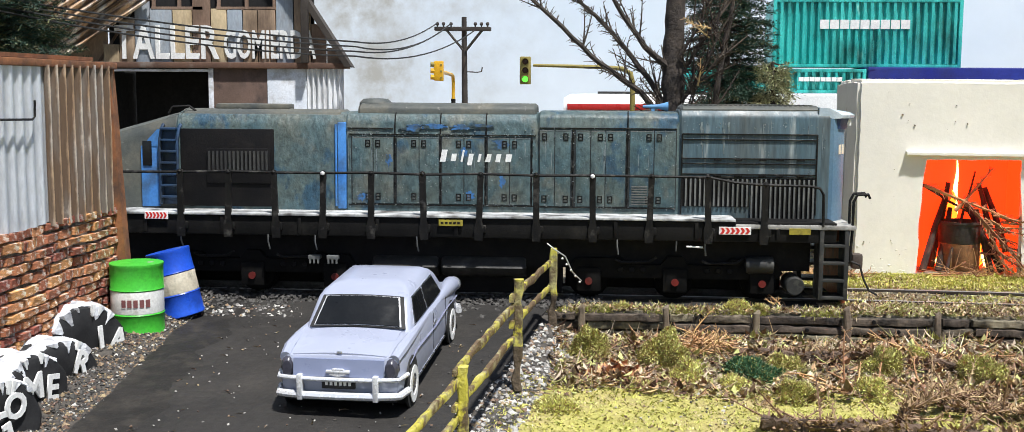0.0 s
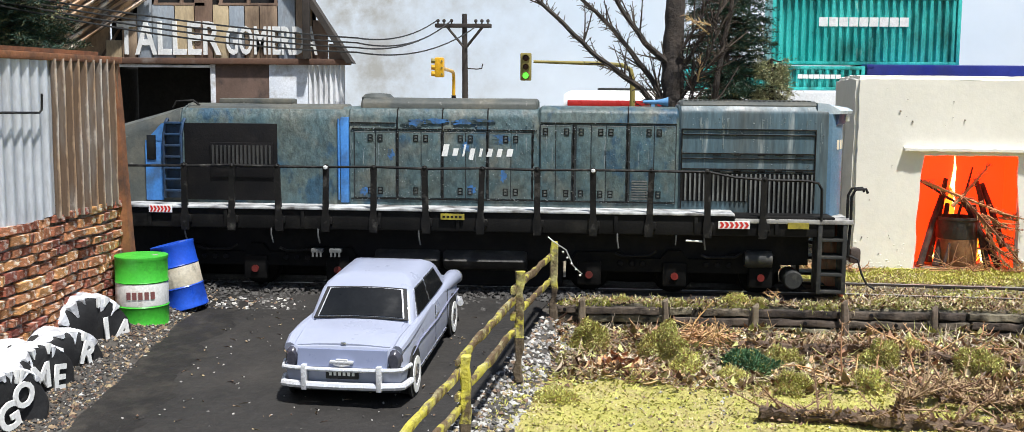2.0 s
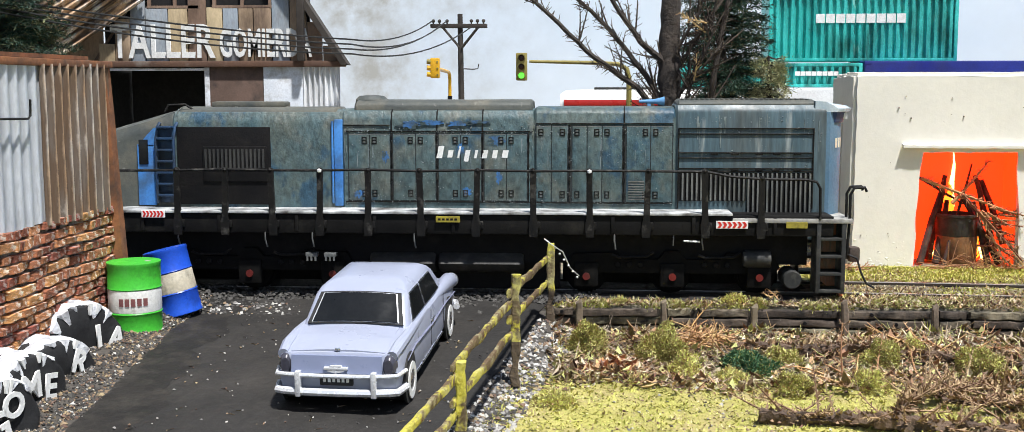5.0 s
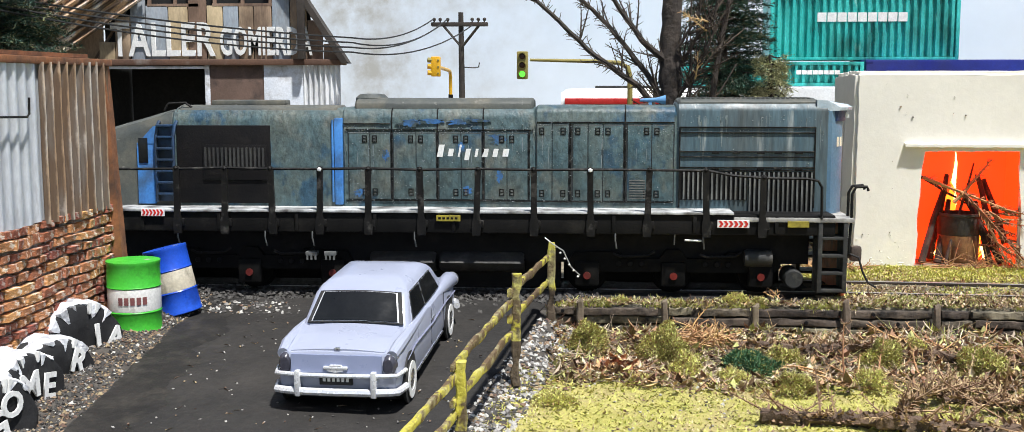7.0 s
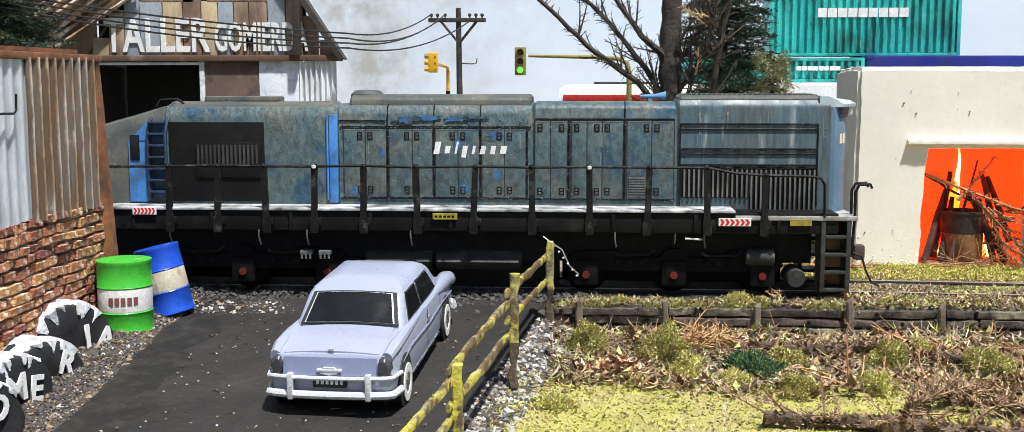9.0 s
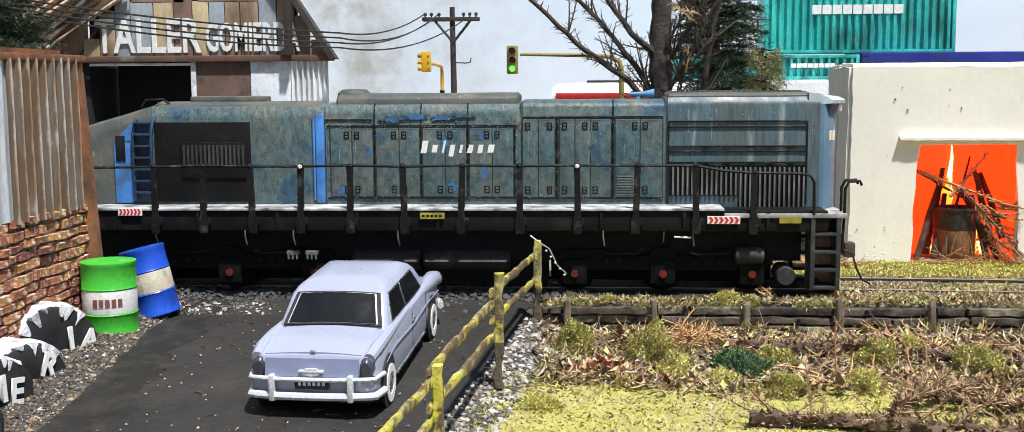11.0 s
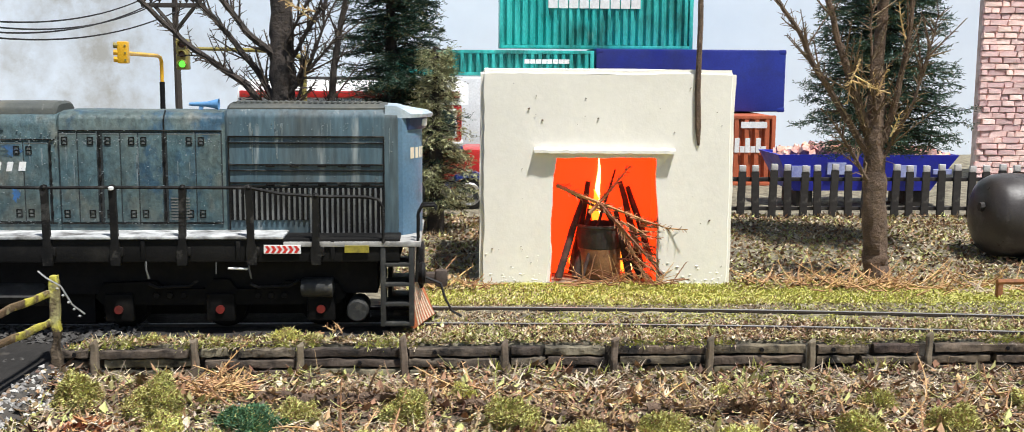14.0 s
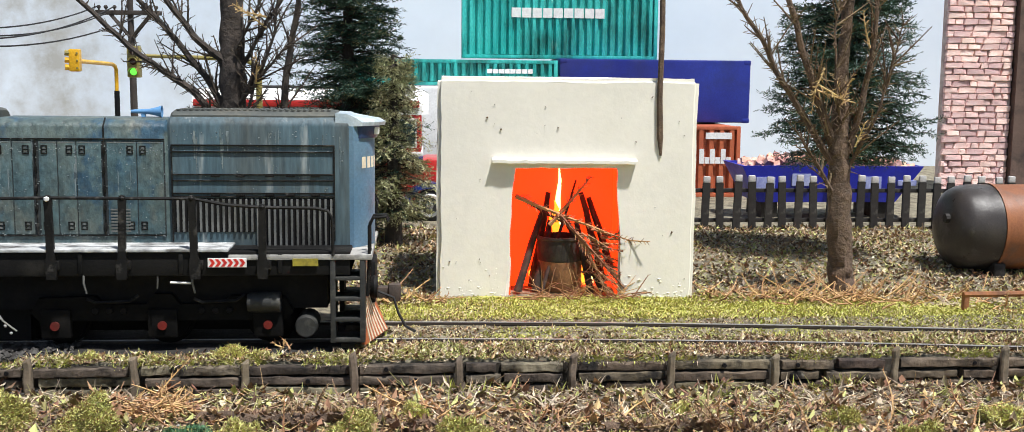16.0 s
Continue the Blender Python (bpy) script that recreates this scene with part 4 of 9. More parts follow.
INTAKE = mat("sooty_slat", (0.035, 0.036, 0.035), (0.06, 0.06, 0.055), rough=0.6, scale=2, bump=0.2, dirt=(0.015, 0.015, 0.015), dirt_at=0.56)
BLUE_WORN = mat("worn_blue_patch", (0.035, 0.13, 0.34), (0.05, 0.17, 0.4), rough=0.5, scale=2, bump=0.2, second=(0.045, 0.07, 0.075), second_at=0.5, second_scale=2.2, dirt=(0.05, 0.07, 0.08), dirt_at=0.56, dirt_scale=2)
LOCO_BLUEGREY = mat("loco_blue_grey", (0.075, 0.15, 0.23), (0.105, 0.185, 0.26), rough=0.5, scale=1.2, bump=0.3, dirt=(0.06, 0.08, 0.1), dirt_at=0.62)
LOCO_DULLBLUE = mat("loco_dull_blue", (0.012, 0.034, 0.08), (0.02, 0.055, 0.12), rough=0.5, scale=1.8, bump=0.2, dirt=(0.02, 0.025, 0.03), dirt_at=0.55)
DECK_BLUE = mat("pale_blue_brow", (0.33, 0.41, 0.47), (0.46, 0.52, 0.56), rough=0.45, bump=0.3, dirt=(0.14, 0.18, 0.2), dirt_at=0.62)
LOUVRE = mat("louvre_grey", (0.11, 0.12, 0.12), (0.17, 0.17, 0.16), rough=0.5, scale=2, bump=0.2, dirt=(0.05, 0.05, 0.045), dirt_at=0.58)
HEADBOX = mat("headlight_box_blue", (0.012, 0.03, 0.09), (0.02, 0.045, 0.12), rough=0.4, bump=0.2)
HORN = mat("horn_blue", (0.12, 0.28, 0.5), (0.1, 0.22, 0.4), rough=0.4, bump=0.1)
CREAM_PAINT = mat("cream_paint", (0.75, 0.66, 0.5), (0.65, 0.55, 0.4), rough=0.6, bump=0.15)
YELLOW_DIRTY = mat("dirty_yellow", (0.36, 0.3, 0.03), (0.28, 0.23, 0.03), rough=0.6, bump=0.1, dirt=(0.07, 0.06, 0.02), dirt_at=0.62, dirt_scale=3)
STEPS = mat("step_grey", (0.02, 0.021, 0.02), (0.035, 0.035, 0.033), rough=0.6, bump=0.3, dirt=(0.1, 0.095, 0.08), dirt_at=0.66, dirt_scale=3)
COUPLER = mat("rusty_iron", (0.08, 0.055, 0.04), (0.05, 0.04, 0.035), rough=0.7, bump=0.4)
BOGIE = mat("bogie_black", (0.0045, 0.0045, 0.0045), (0.008, 0.0075, 0.007), rough=0.7, spec=0.1, bump=0.3, dirt=(0.02, 0.018, 0.015), dirt_at=0.7)
RED_DULL = mat("dull_red", (0.15, 0.012, 0.008), (0.08, 0.008, 0.006), rough=0.55, bump=0.15, dirt=(0.08, 0.02, 0.015), dirt_at=0.6)
TANK_DARK = mat("tank_dark", (0.03, 0.029, 0.028), (0.045, 0.043, 0.04), rough=0.55, spec=0.3, bump=0.4, dirt=(0.12, 0.115, 0.105), dirt_at=0.64)


build_loco()


# ---- the toy car ----
def build_car():
    t = thing("toy_saloon_car", (0, 0, 0), "lavender-grey diecast 1960s saloon car with chrome bumpers", "car")
    W = 1.36
    # body: sections from tail to nose: y, half width, sill, belt height, crown
    secs = [(-3.72, 1.2, 0.62, 1.2, 0.0), (-3.66, 1.28, 0.5, 1.3, 0.02), (-3.4, 1.33, 0.42, 1.36, 0.03), (-2.8, 1.36, 0.36, 1.42, 0.05), (-2.2, 1.37, 0.34, 1.45, 0.05), (-1.0, 1.37, 0.32, 1.45, 0.05),
            (0.5, 1.37, 0.32, 1.44, 0.05), (1.7, 1.36, 0.34, 1.42, 0.06), (2.6, 1.34, 0.36, 1.38, 0.05), (3.3, 1.31, 0.4, 1.33, 0.02), (3.6, 1.26, 0.46, 1.27, 0.0), (3.72, 1.16, 0.55, 1.15, 0.0)]
    bm = BM()
    rings = []
    for y, w, sill, belt, crown in secs:
        side = [(w * 0.86, sill - 0.06), (w * 0.97, sill + 0.05), (w, sill + 0.3), (w * 1.0, belt - 0.42), (w * 0.985, belt - 0.2), (w * 0.955, belt - 0.06), (w * 0.88, belt + 0.0), (w * 0.78, belt - 0.03 + crown * 0.3), (w * 0.4, belt - 0.02 + crown)]
        rings.append([Vector((-a, y, b)) for a, b in side] + [Vector((a, y, b)) for a, b in side[::-1]])
    loft(bm, rings)
    part("body", bm, CAR, t)
    # fins and headlamp pods
    for s in (-1, 1):
        bm = BM()
        tube(bm, [(s * 1.22, 0.6, 1.33), (s * 1.2, 1.6, 1.33), (s * 1.18, 2.6, 1.3), (s * 1.17, 3.3, 1.25), (s * 1.17, 3.68, 1.18)], [0.05, 0.14, 0.2, 0.22, 0.2], 14)
        pod = part("front_wing", bm, CAR, t)
        bm = BM()
        lathe(bm, (s * 1.2, 3.6, 1.2), [(0.0, 0), (0.19, 0), (0.2, 0.06), (0.15, 0.1), (0.0, 0.12)], 14, "y")
        part("headlamp", bm, CHROME, pod, "round chromed headlamp")
        bm = BM()
        tube(bm, [(s * 1.25, -0.2, 1.38), (s * 1.25, -2.4, 1.36), (s * 1.22, -3.2, 1.32), (s * 1.18, -3.66, 1.24)], [0.06, 0.12, 0.14, 0.12], 10)
        part("rear_wing", bm, CAR, t)
    # cabin
    base = [(-1.2, -2.05), (1.2, -2.05), (1.22, 2.0), (-1.22, 2.0)]
    levels = [(1.4, 0.0, 0.0, 0.0), (1.5, 0.06, 0.02, 0.02), (2.0, 0.55, 0.62, 0.14), (2.14, 0.75, 0.86, 0.22), (2.23, 1.0, 1.1, 0.34), (2.28, 1.5, 1.6, 0.66)]
    bm = BM()
    rings = []
    for z, rear, front, inn in levels:
        y0, y1, w = -2.12 + rear, 2.12 - front, 1.22 - inn
        pts = []
        for cx, cy, a0 in ((w, y1, 0), (-w, y1, 90), (-w, y0, 180), (w, y0, 270)):
            r = 0.16
            ccx, ccy = cx - math.copysign(r, cx), cy - (r if cy == y1 else -r)
            pts += [Vector((ccx + r * math.cos(radians(a0 + a)), ccy + r * math.sin(radians(a0 + a)), z + 0.02 * (1 - (cx / 1.3) ** 2))) for a in (0, 30, 60, 90)]
        rings.append(pts)
    loft(bm, rings)
    part("cabin", bm, CAR, t)

    def pane(name, corners, material, parent, label="", n=5, out=(0, 0, 0), th=0.03):
        """A bowed pane between four corners (bottom left, bottom right, top right, top left)."""
        a, b, c, d = [Vector(p) for p in corners]
        nrm = (b - a).cross(d - a).normalized()
        bm = BM()
        sheet(bm, n, 2, lambda u, v: (a * (1 - u) + b * u) * (1 - v) + (d * (1 - u) + c * u) * v + nrm * (0.06 * 4 * u * (1 - u) * (1 if n > 3 else 0)), -nrm * th)
        return part(name, bm, material, parent, label)

    rw = ((-1.02, -2.1, 1.52), (1.02, -2.1, 1.52), (0.87, -1.52, 2.06), (-0.87, -1.52, 2.06))
    grow = lambda cs, k: [Vector(sum((Vector(p) for p in cs), Vector()) / 4) + (Vector(p) - sum((Vector(q) for q in cs), Vector()) / 4) * k for p in cs]
    seal = pane("rear_window_seal", [p + Vector((0, -0.0, 0)) for p in grow(rw, 1.08)], RUBBER, t, "black rubber window seal")
    trim = pane("rear_window_trim", [p + Vector((0, -0.02, 0.012)) for p in grow(rw, 0.985)], SILVER, seal, "bright window surround")
    pane("rear_window", [p + Vector((0, -0.04, 0.024)) for p in grow(rw, 0.955)], GLASS, seal, "dark rear window")
    ws = ((1.1, 2.12, 1.5), (-1.1, 2.12, 1.5), (-0.94, 1.5, 2.02), (0.94, 1.5, 2.02))
    pane("windscreen", grow(ws, 1.0), GLASS, t, "dark windscreen")
    for s in (-1, 1):
        for y0, y1, t0, t1 in ((-1.62, -0.32, -1.3, -0.34), (-0.16, 1.5, -0.18, 1.0)):
            c = [(s * 1.215, y0, 1.5), (s * 1.215, y1, 1.5), (s * 1.075, t1, 2.02), (s * 1.075, t0, 2.02)]
            if s < 0:
                c = [c[1], c[0], c[3], c[2]]
            fr = pane("side_window_frame", grow(c, 1.1), CHROME, t, "bright window frame", n=1)
            pane("side_window", [p + Vector((s * 0.02, 0, 0.0)) for p in grow(c, 1.0)], GLASS, fr, "dark side window", n=1)
        bm = BM()
        box(bm, s * 1.37 - 0.02, -0.25, 1.1, s * 1.37 + 0.03, 0.1, 1.15, 0.015)
        part("door_handle", bm, CHROME, t, "chrome door handle")
        bm = BM()
        tube(bm, [(s * 1.375, -3.0, 0.96), (s * 1.385, -2.2, 1.08), (s * 1.385, 0.0, 1.0), (s * 1.385, 1.6, 1.06), (s * 1.36, 3.2, 0.98)], 0.02, 5)
        part("side_trim", bm, CAR_LINE, t)
        bm = BM()
        tube(bm, [(s * 1.34, -1.9, 0.36), (s * 1.34, 1.4, 0.36)], 0.03, 5)
        part("sill_trim", bm, CHROME, t)
        for x in (-0.24, 1.42):
            bm = BM()
            box(bm, s * 1.372 - 0.006, x, 0.5, s * 1.372 + 0.006, x + 0.015, 1.38)
            part("door_gap", bm, RUBBER, t, smooth=False)
    # boot lid, badge, plate, tail lamps
    bm = BM()
    sheet(bm, 8, 6, lambda u, v: (-1.02 + 2.04 * u, -3.62 + 1.45 * v, 1.335 + 0.13 * v + 0.05 * math.sin(math.pi * u) - 0.03 * (1 - v) ** 4), (0, 0, -0.06))
    part("boot_lid", bm, CAR, t, "boot lid with a shut line")
    bm = BM()
    sheet(bm, 6, 2, lambda u, v: (-0.98 + 1.96 * u, -3.81 + 0.07 * v, 0.88 + 0.37 * v), (0, 0.16, 0))
    part("tail_panel", bm, CAR_SHADED, t, "tail panel in body colour with its shade painted in")
    bm = BM()
    box(bm, -0.26, -3.87, 0.97, 0.26, -3.77, 1.03, 0.02)
    prism(bm, [(-0.18, 0.94), (0, 0.9), (0.18, 0.94), (0.12, 1.06), (-0.12, 1.06)], "y", -3.86, -3.78)
    part("badge", bm, SILVER, t, "chrome boot badge")
    bm = BM()
    box(bm, -0.06, -3.66, 1.33, 0.06, -3.6, 1.39, 0.02)
    part("boot_knob", bm, CHROME, t)
    bm = BM()
    box(bm, -0.36, -3.83, 0.62, 0.36, -3.74, 0.84, 0.02)
    pl = part("number_plate", bm, RUBBER, t, "black number plate with pale bars")
    for k in range(6):
        bm = BM()
        box(bm, -0.28 + 0.1 * k, -3.836, 0.7, -0.22 + 0.1 * k, -3.828, 0.79)
        part("plate_bar", bm, WHITE, pl, smooth=False)
    for s in (-1, 1):
        bm = BM()
        lathe(bm, (s * 1.12, -3.66, 1.03), [(0.0, -0.12), (0.1, -0.11), (0.15, -0.04), (0.17, 0.06), (0.16, 0.14)], 14, "y")
        for v in bm.verts:
            v.co.z = 1.03 + (v.co.z - 1.03) * 1.6
        part("tail_lamp", bm, TAIL, t, "dark tail lamp in a chrome rim")
    # bumpers
    for y, z, sg in ((-3.86, 0.48, -1), (3.82, 0.55, 1)):
        for dz, r in ((0, 0.085), (0.36, 0.05)) if sg < 0 else ((0, 0.09),):
            bm = BM()
            pts = [(x, y + sg * (0.02 - 0.13 * abs(x / 1.3) ** 3) - (0.0), z + dz) for x in (-1.3, -1.15, -0.7, 0, 0.7, 1.15, 1.3)]
            pts = [(-1.4, y - sg * 0.55, z + dz)] + pts + [(1.4, y - sg * 0.55, z + dz)]
            tube(bm, pts, r, 8)
            b = part("bumper", bm, SILVER, t, "bright chrome bumper bar")
        for x in (-0.82, 0.82):
            bm = BM()
            box(bm, x - 0.06, y - 0.08, z - 0.1, x + 0.06, y + 0.08, z + (0.46 if sg < 0 else 0.2), 0.03)
            part("overrider", bm, SILVER, b, "chrome overrider")
    bm = BM()
    box(bm, -1.2, -3.55, 0.25, 1.2, 3.5, 0.5, 0.05)
    part("underside", bm, RUBBER, t)
    # wheels
    for y in (-2.75, 2.2):
        for s in (-1, 1):
            # Black disc on the body side stands in for the arch's shaded hollow.
            bm = BM()
            lathe(bm, (s * 1.33, y, 0.5), [(0.0, -0.02), (0.56, -0.02), (0.58, 0.0), (0.58, 0.05), (0.0, 0.05)] if s > 0 else [(0.0, -0.05), (0.58, -0.05), (0.58, 0.0), (0.56, 0.02), (0.0, 0.02)], 24, "x")
            arch = part("wheel_arch", bm, RUBBER, t, "black disc painted as the wheel arch's shaded hollow")
            bm = BM()
            lathe(bm, (s * 1.2, y, 0.45), [(0.3, -0.18), (0.43, -0.17), (0.45, -0.1), (0.45, 0.14), (0.42, 0.2), (0.34, 0.21), (0.3, 0.15), (0.0, 0.15)] if s > 0 else [(0.0, -0.15), (0.3, -0.15), (0.34, -0.21), (0.42, -0.2), (0.45, -0.14), (0.45, 0.1), (0.43, 0.17), (0.3, 0.18)], 24, "x")
            tyre = part("tyre", bm, RUBBER, t, "black tyre")
            bm = BM()
            n = 28
            for k in range(n):
                a0, a1 = 2 * math.pi * k / n, 2 * math.pi * (k + 1) / n
                q = [bm.verts.new((s * 1.425, y + r * math.cos(a), 0.45 + r * math.sin(a))) for r, a in ((0.24, a0), (0.41, a0), (0.41, a1), (0.24, a1))]
                q2 = [bm.verts.new(v.co - Vector((s * 0.02, 0, 0))) for v in q]
                bm.faces.new(q)
                bm.faces.new(q2[::-1])
                bm.faces.new((q[1], q2[1], q2[2], q[2]))
                bm.faces.new((q[0], q[3], q2[3], q2[0]))
            part("whitewall", bm, WHITE, tyre, "white tyre wall")
            bm = BM()
            lathe(bm, (s * 1.38, y, 0.45), [(0.0, s * 0.07), (0.1, s * 0.06), (0.2, s * 0.03), (0.28, s * 0.0)], 18, "x")
            part("hubcap", bm, CHROME, tyre, "chrome hubcap")
    t.matrix_basis = pose(-4.98 * CM, 26.98 * CM, (road_z(26.98) + 0.045) * CM, 3.4, 0, -3.0)
    return t


CAR_LINE = mat("car_line", (0.25, 0.26, 0.36), (0.2, 0.21, 0.3), rough=0.3, bump=0.0)
# Body colour darkened for the shade on the upright tail.
CAR_SHADED = mat("car_tail_shaded", (0.19, 0.22, 0.33), (0.21, 0.24, 0.36), rough=0.35, bump=0.0, mottle=0.01)
TAIL = mat("tail_lamp_dark", (0.045, 0.045, 0.06), (0.07, 0.07, 0.09), rough=0.2, bump=0.0)
build_car()


# ---- left side: brick and corrugated wall, tyres, drums ----
GALV = mat("galvanised_sheet", (0.6, 0.63, 0.68), (0.72, 0.75, 0.79), rough=0.4, metal=0.2, scale=0.8, bump=0.2, streak=4, dirt=(0.2, 0.17, 0.14), dirt_at=0.64, dirt_scale=1.2)
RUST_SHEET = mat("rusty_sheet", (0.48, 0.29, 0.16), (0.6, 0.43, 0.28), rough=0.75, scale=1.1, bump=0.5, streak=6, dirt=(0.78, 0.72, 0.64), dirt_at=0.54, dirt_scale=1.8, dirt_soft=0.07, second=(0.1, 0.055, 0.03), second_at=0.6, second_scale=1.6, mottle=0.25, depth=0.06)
RUST = mat("rusty_iron_post", (0.3, 0.12, 0.05), (0.16, 0.07, 0.035), rough=0.85, scale=1.5, bump=0.4, dirt=(0.08, 0.045, 0.03), dirt_at=0.6)
BRICK = mat("brick_orange", (0.55, 0.2, 0.09), (0.4, 0.15, 0.075), rough=0.85, scale=2.6, bump=1.0, fine=6, jitter=0.42, mottle=0.3, dirt=(0.74, 0.63, 0.53), dirt_at=0.575, dirt_scale=1.9, dirt_soft=0.05, second=(0.14, 0.08, 0.05), second_at=0.62, second_scale=0.8, depth=0.1)
MORTAR = mat("mortar_dark", (0.14, 0.1, 0.07), (0.07, 0.05, 0.035), rough=0.95, scale=3, bump=0.8, dirt=(0.62, 0.55, 0.48), dirt_at=0.55, dirt_scale=2.0, depth=0.08)
TYRE = mat("old_tyre", (0.012, 0.012, 0.013), (0.022, 0.022, 0.023), rough=0.75, scale=2, bump=0.4)
TYRE_WHITE = mat("whitewashed_tread", (0.72, 0.73, 0.75), (0.6, 0.61, 0.64), rough=0.7, scale=1.8, bump=0.9, fine=5, depth=0.1, second=(0.45, 0.46, 0.49), second_at=0.56, second_scale=1.5, dirt=(0.14, 0.14, 0.145), dirt_at=0.665, dirt_scale=1.6)
GREEN = mat("drum_green", (0.05, 0.4, 0.035), (0.06, 0.46, 0.04), rough=0.4, scale=1.2, bump=0.15, dirt=(0.03, 0.12, 0.02), dirt_at=0.68, dirt_scale=2)
BLUE = mat("drum_blue", (0.012, 0.06, 0.45), (0.018, 0.09, 0.55), rough=0.35, scale=1.2, bump=0.12, dirt=(0.01, 0.03, 0.15), dirt_at=0.68)
DRUM_BAND = mat("drum_white_band", (0.75, 0.75, 0.72), (0.65, 0.64, 0.6), rough=0.5, scale=2, bump=0.15, dirt=(0.4, 0.36, 0.28), dirt_at=0.66, dirt_scale=2)
DRUM_SAND = mat("drum_bare_band", (0.5, 0.44, 0.33), (0.6, 0.55, 0.44), rough=0.6, scale=2, bump=0.2, dirt=(0.1, 0.09, 0.06), dirt_at=0.62, dirt_scale=2.5)
DRUM_TOP = mat("drum_dusty_lid", (0.38, 0.38, 0.34), (0.3, 0.31, 0.28), rough=0.7, scale=2, bump=0.2, dirt=(0.18, 0.16, 0.13), dirt_at=0.58)
WX = -12.8   # face of the left wall


def corrugated(bm, x, y0, y1, z0, z1, pitch, depth, axis="x", th=0.04):
    """An upright corrugated sheet: at x, along y (axis x), or at y=x, along x from y0 to y1 (axis y)."""
    n = max(8, round((y1 - y0) / pitch) * 12)

    def f(u, v):
        s = y0 + (y1 - y0) * u
        d = depth * math.sin(2 * math.pi * (s - y0) / (y1 - y0) * round((y1 - y0) / pitch)) + 0.02 * noise.noise((s, v * 3, x))
        z = z0 + (z1 - z0) * v + (0.06 * noise.noise((s * 0.7, 1, v * 2)) if v in (0, 1) else 0)
        return (x + d, s, z) if axis == "x" else (s, x - d, z)
    sheet(bm, n, 6, f, (-th, 0, 0) if axis == "x" else (0, th, 0))


def trough_shade_wear(m, pitch, colour, share, swing=0.32):
    """Painted trough shade with old rust and dirt for corrugated sheet along y, broken up by noise."""
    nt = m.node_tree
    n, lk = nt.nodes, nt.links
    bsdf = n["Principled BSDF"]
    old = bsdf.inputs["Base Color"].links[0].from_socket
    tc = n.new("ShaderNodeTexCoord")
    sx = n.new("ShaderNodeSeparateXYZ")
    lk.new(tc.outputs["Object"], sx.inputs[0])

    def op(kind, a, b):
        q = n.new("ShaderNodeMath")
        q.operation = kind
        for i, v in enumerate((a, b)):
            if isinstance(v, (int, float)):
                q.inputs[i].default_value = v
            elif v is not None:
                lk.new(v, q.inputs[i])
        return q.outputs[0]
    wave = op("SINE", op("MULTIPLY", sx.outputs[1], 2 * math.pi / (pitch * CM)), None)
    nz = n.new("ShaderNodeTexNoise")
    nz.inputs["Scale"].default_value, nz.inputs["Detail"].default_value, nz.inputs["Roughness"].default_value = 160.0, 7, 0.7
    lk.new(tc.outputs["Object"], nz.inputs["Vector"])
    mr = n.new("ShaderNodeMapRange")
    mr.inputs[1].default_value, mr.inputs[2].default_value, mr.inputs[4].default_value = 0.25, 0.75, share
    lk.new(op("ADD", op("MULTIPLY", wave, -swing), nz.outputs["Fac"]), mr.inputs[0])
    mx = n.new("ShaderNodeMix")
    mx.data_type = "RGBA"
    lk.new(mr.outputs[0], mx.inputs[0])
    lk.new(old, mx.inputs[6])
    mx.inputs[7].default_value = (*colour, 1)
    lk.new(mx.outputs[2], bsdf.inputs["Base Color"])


# Dark trough stripes put the corrugation's shading into the colour, along with rust.
trough_shade_wear(RUST_SHEET, 0.4278, (0.055, 0.032, 0.02), 0.88, 0.42)
trough_shade_wear(GALV, 0.4406, (0.22, 0.22, 0.23), 0.35)


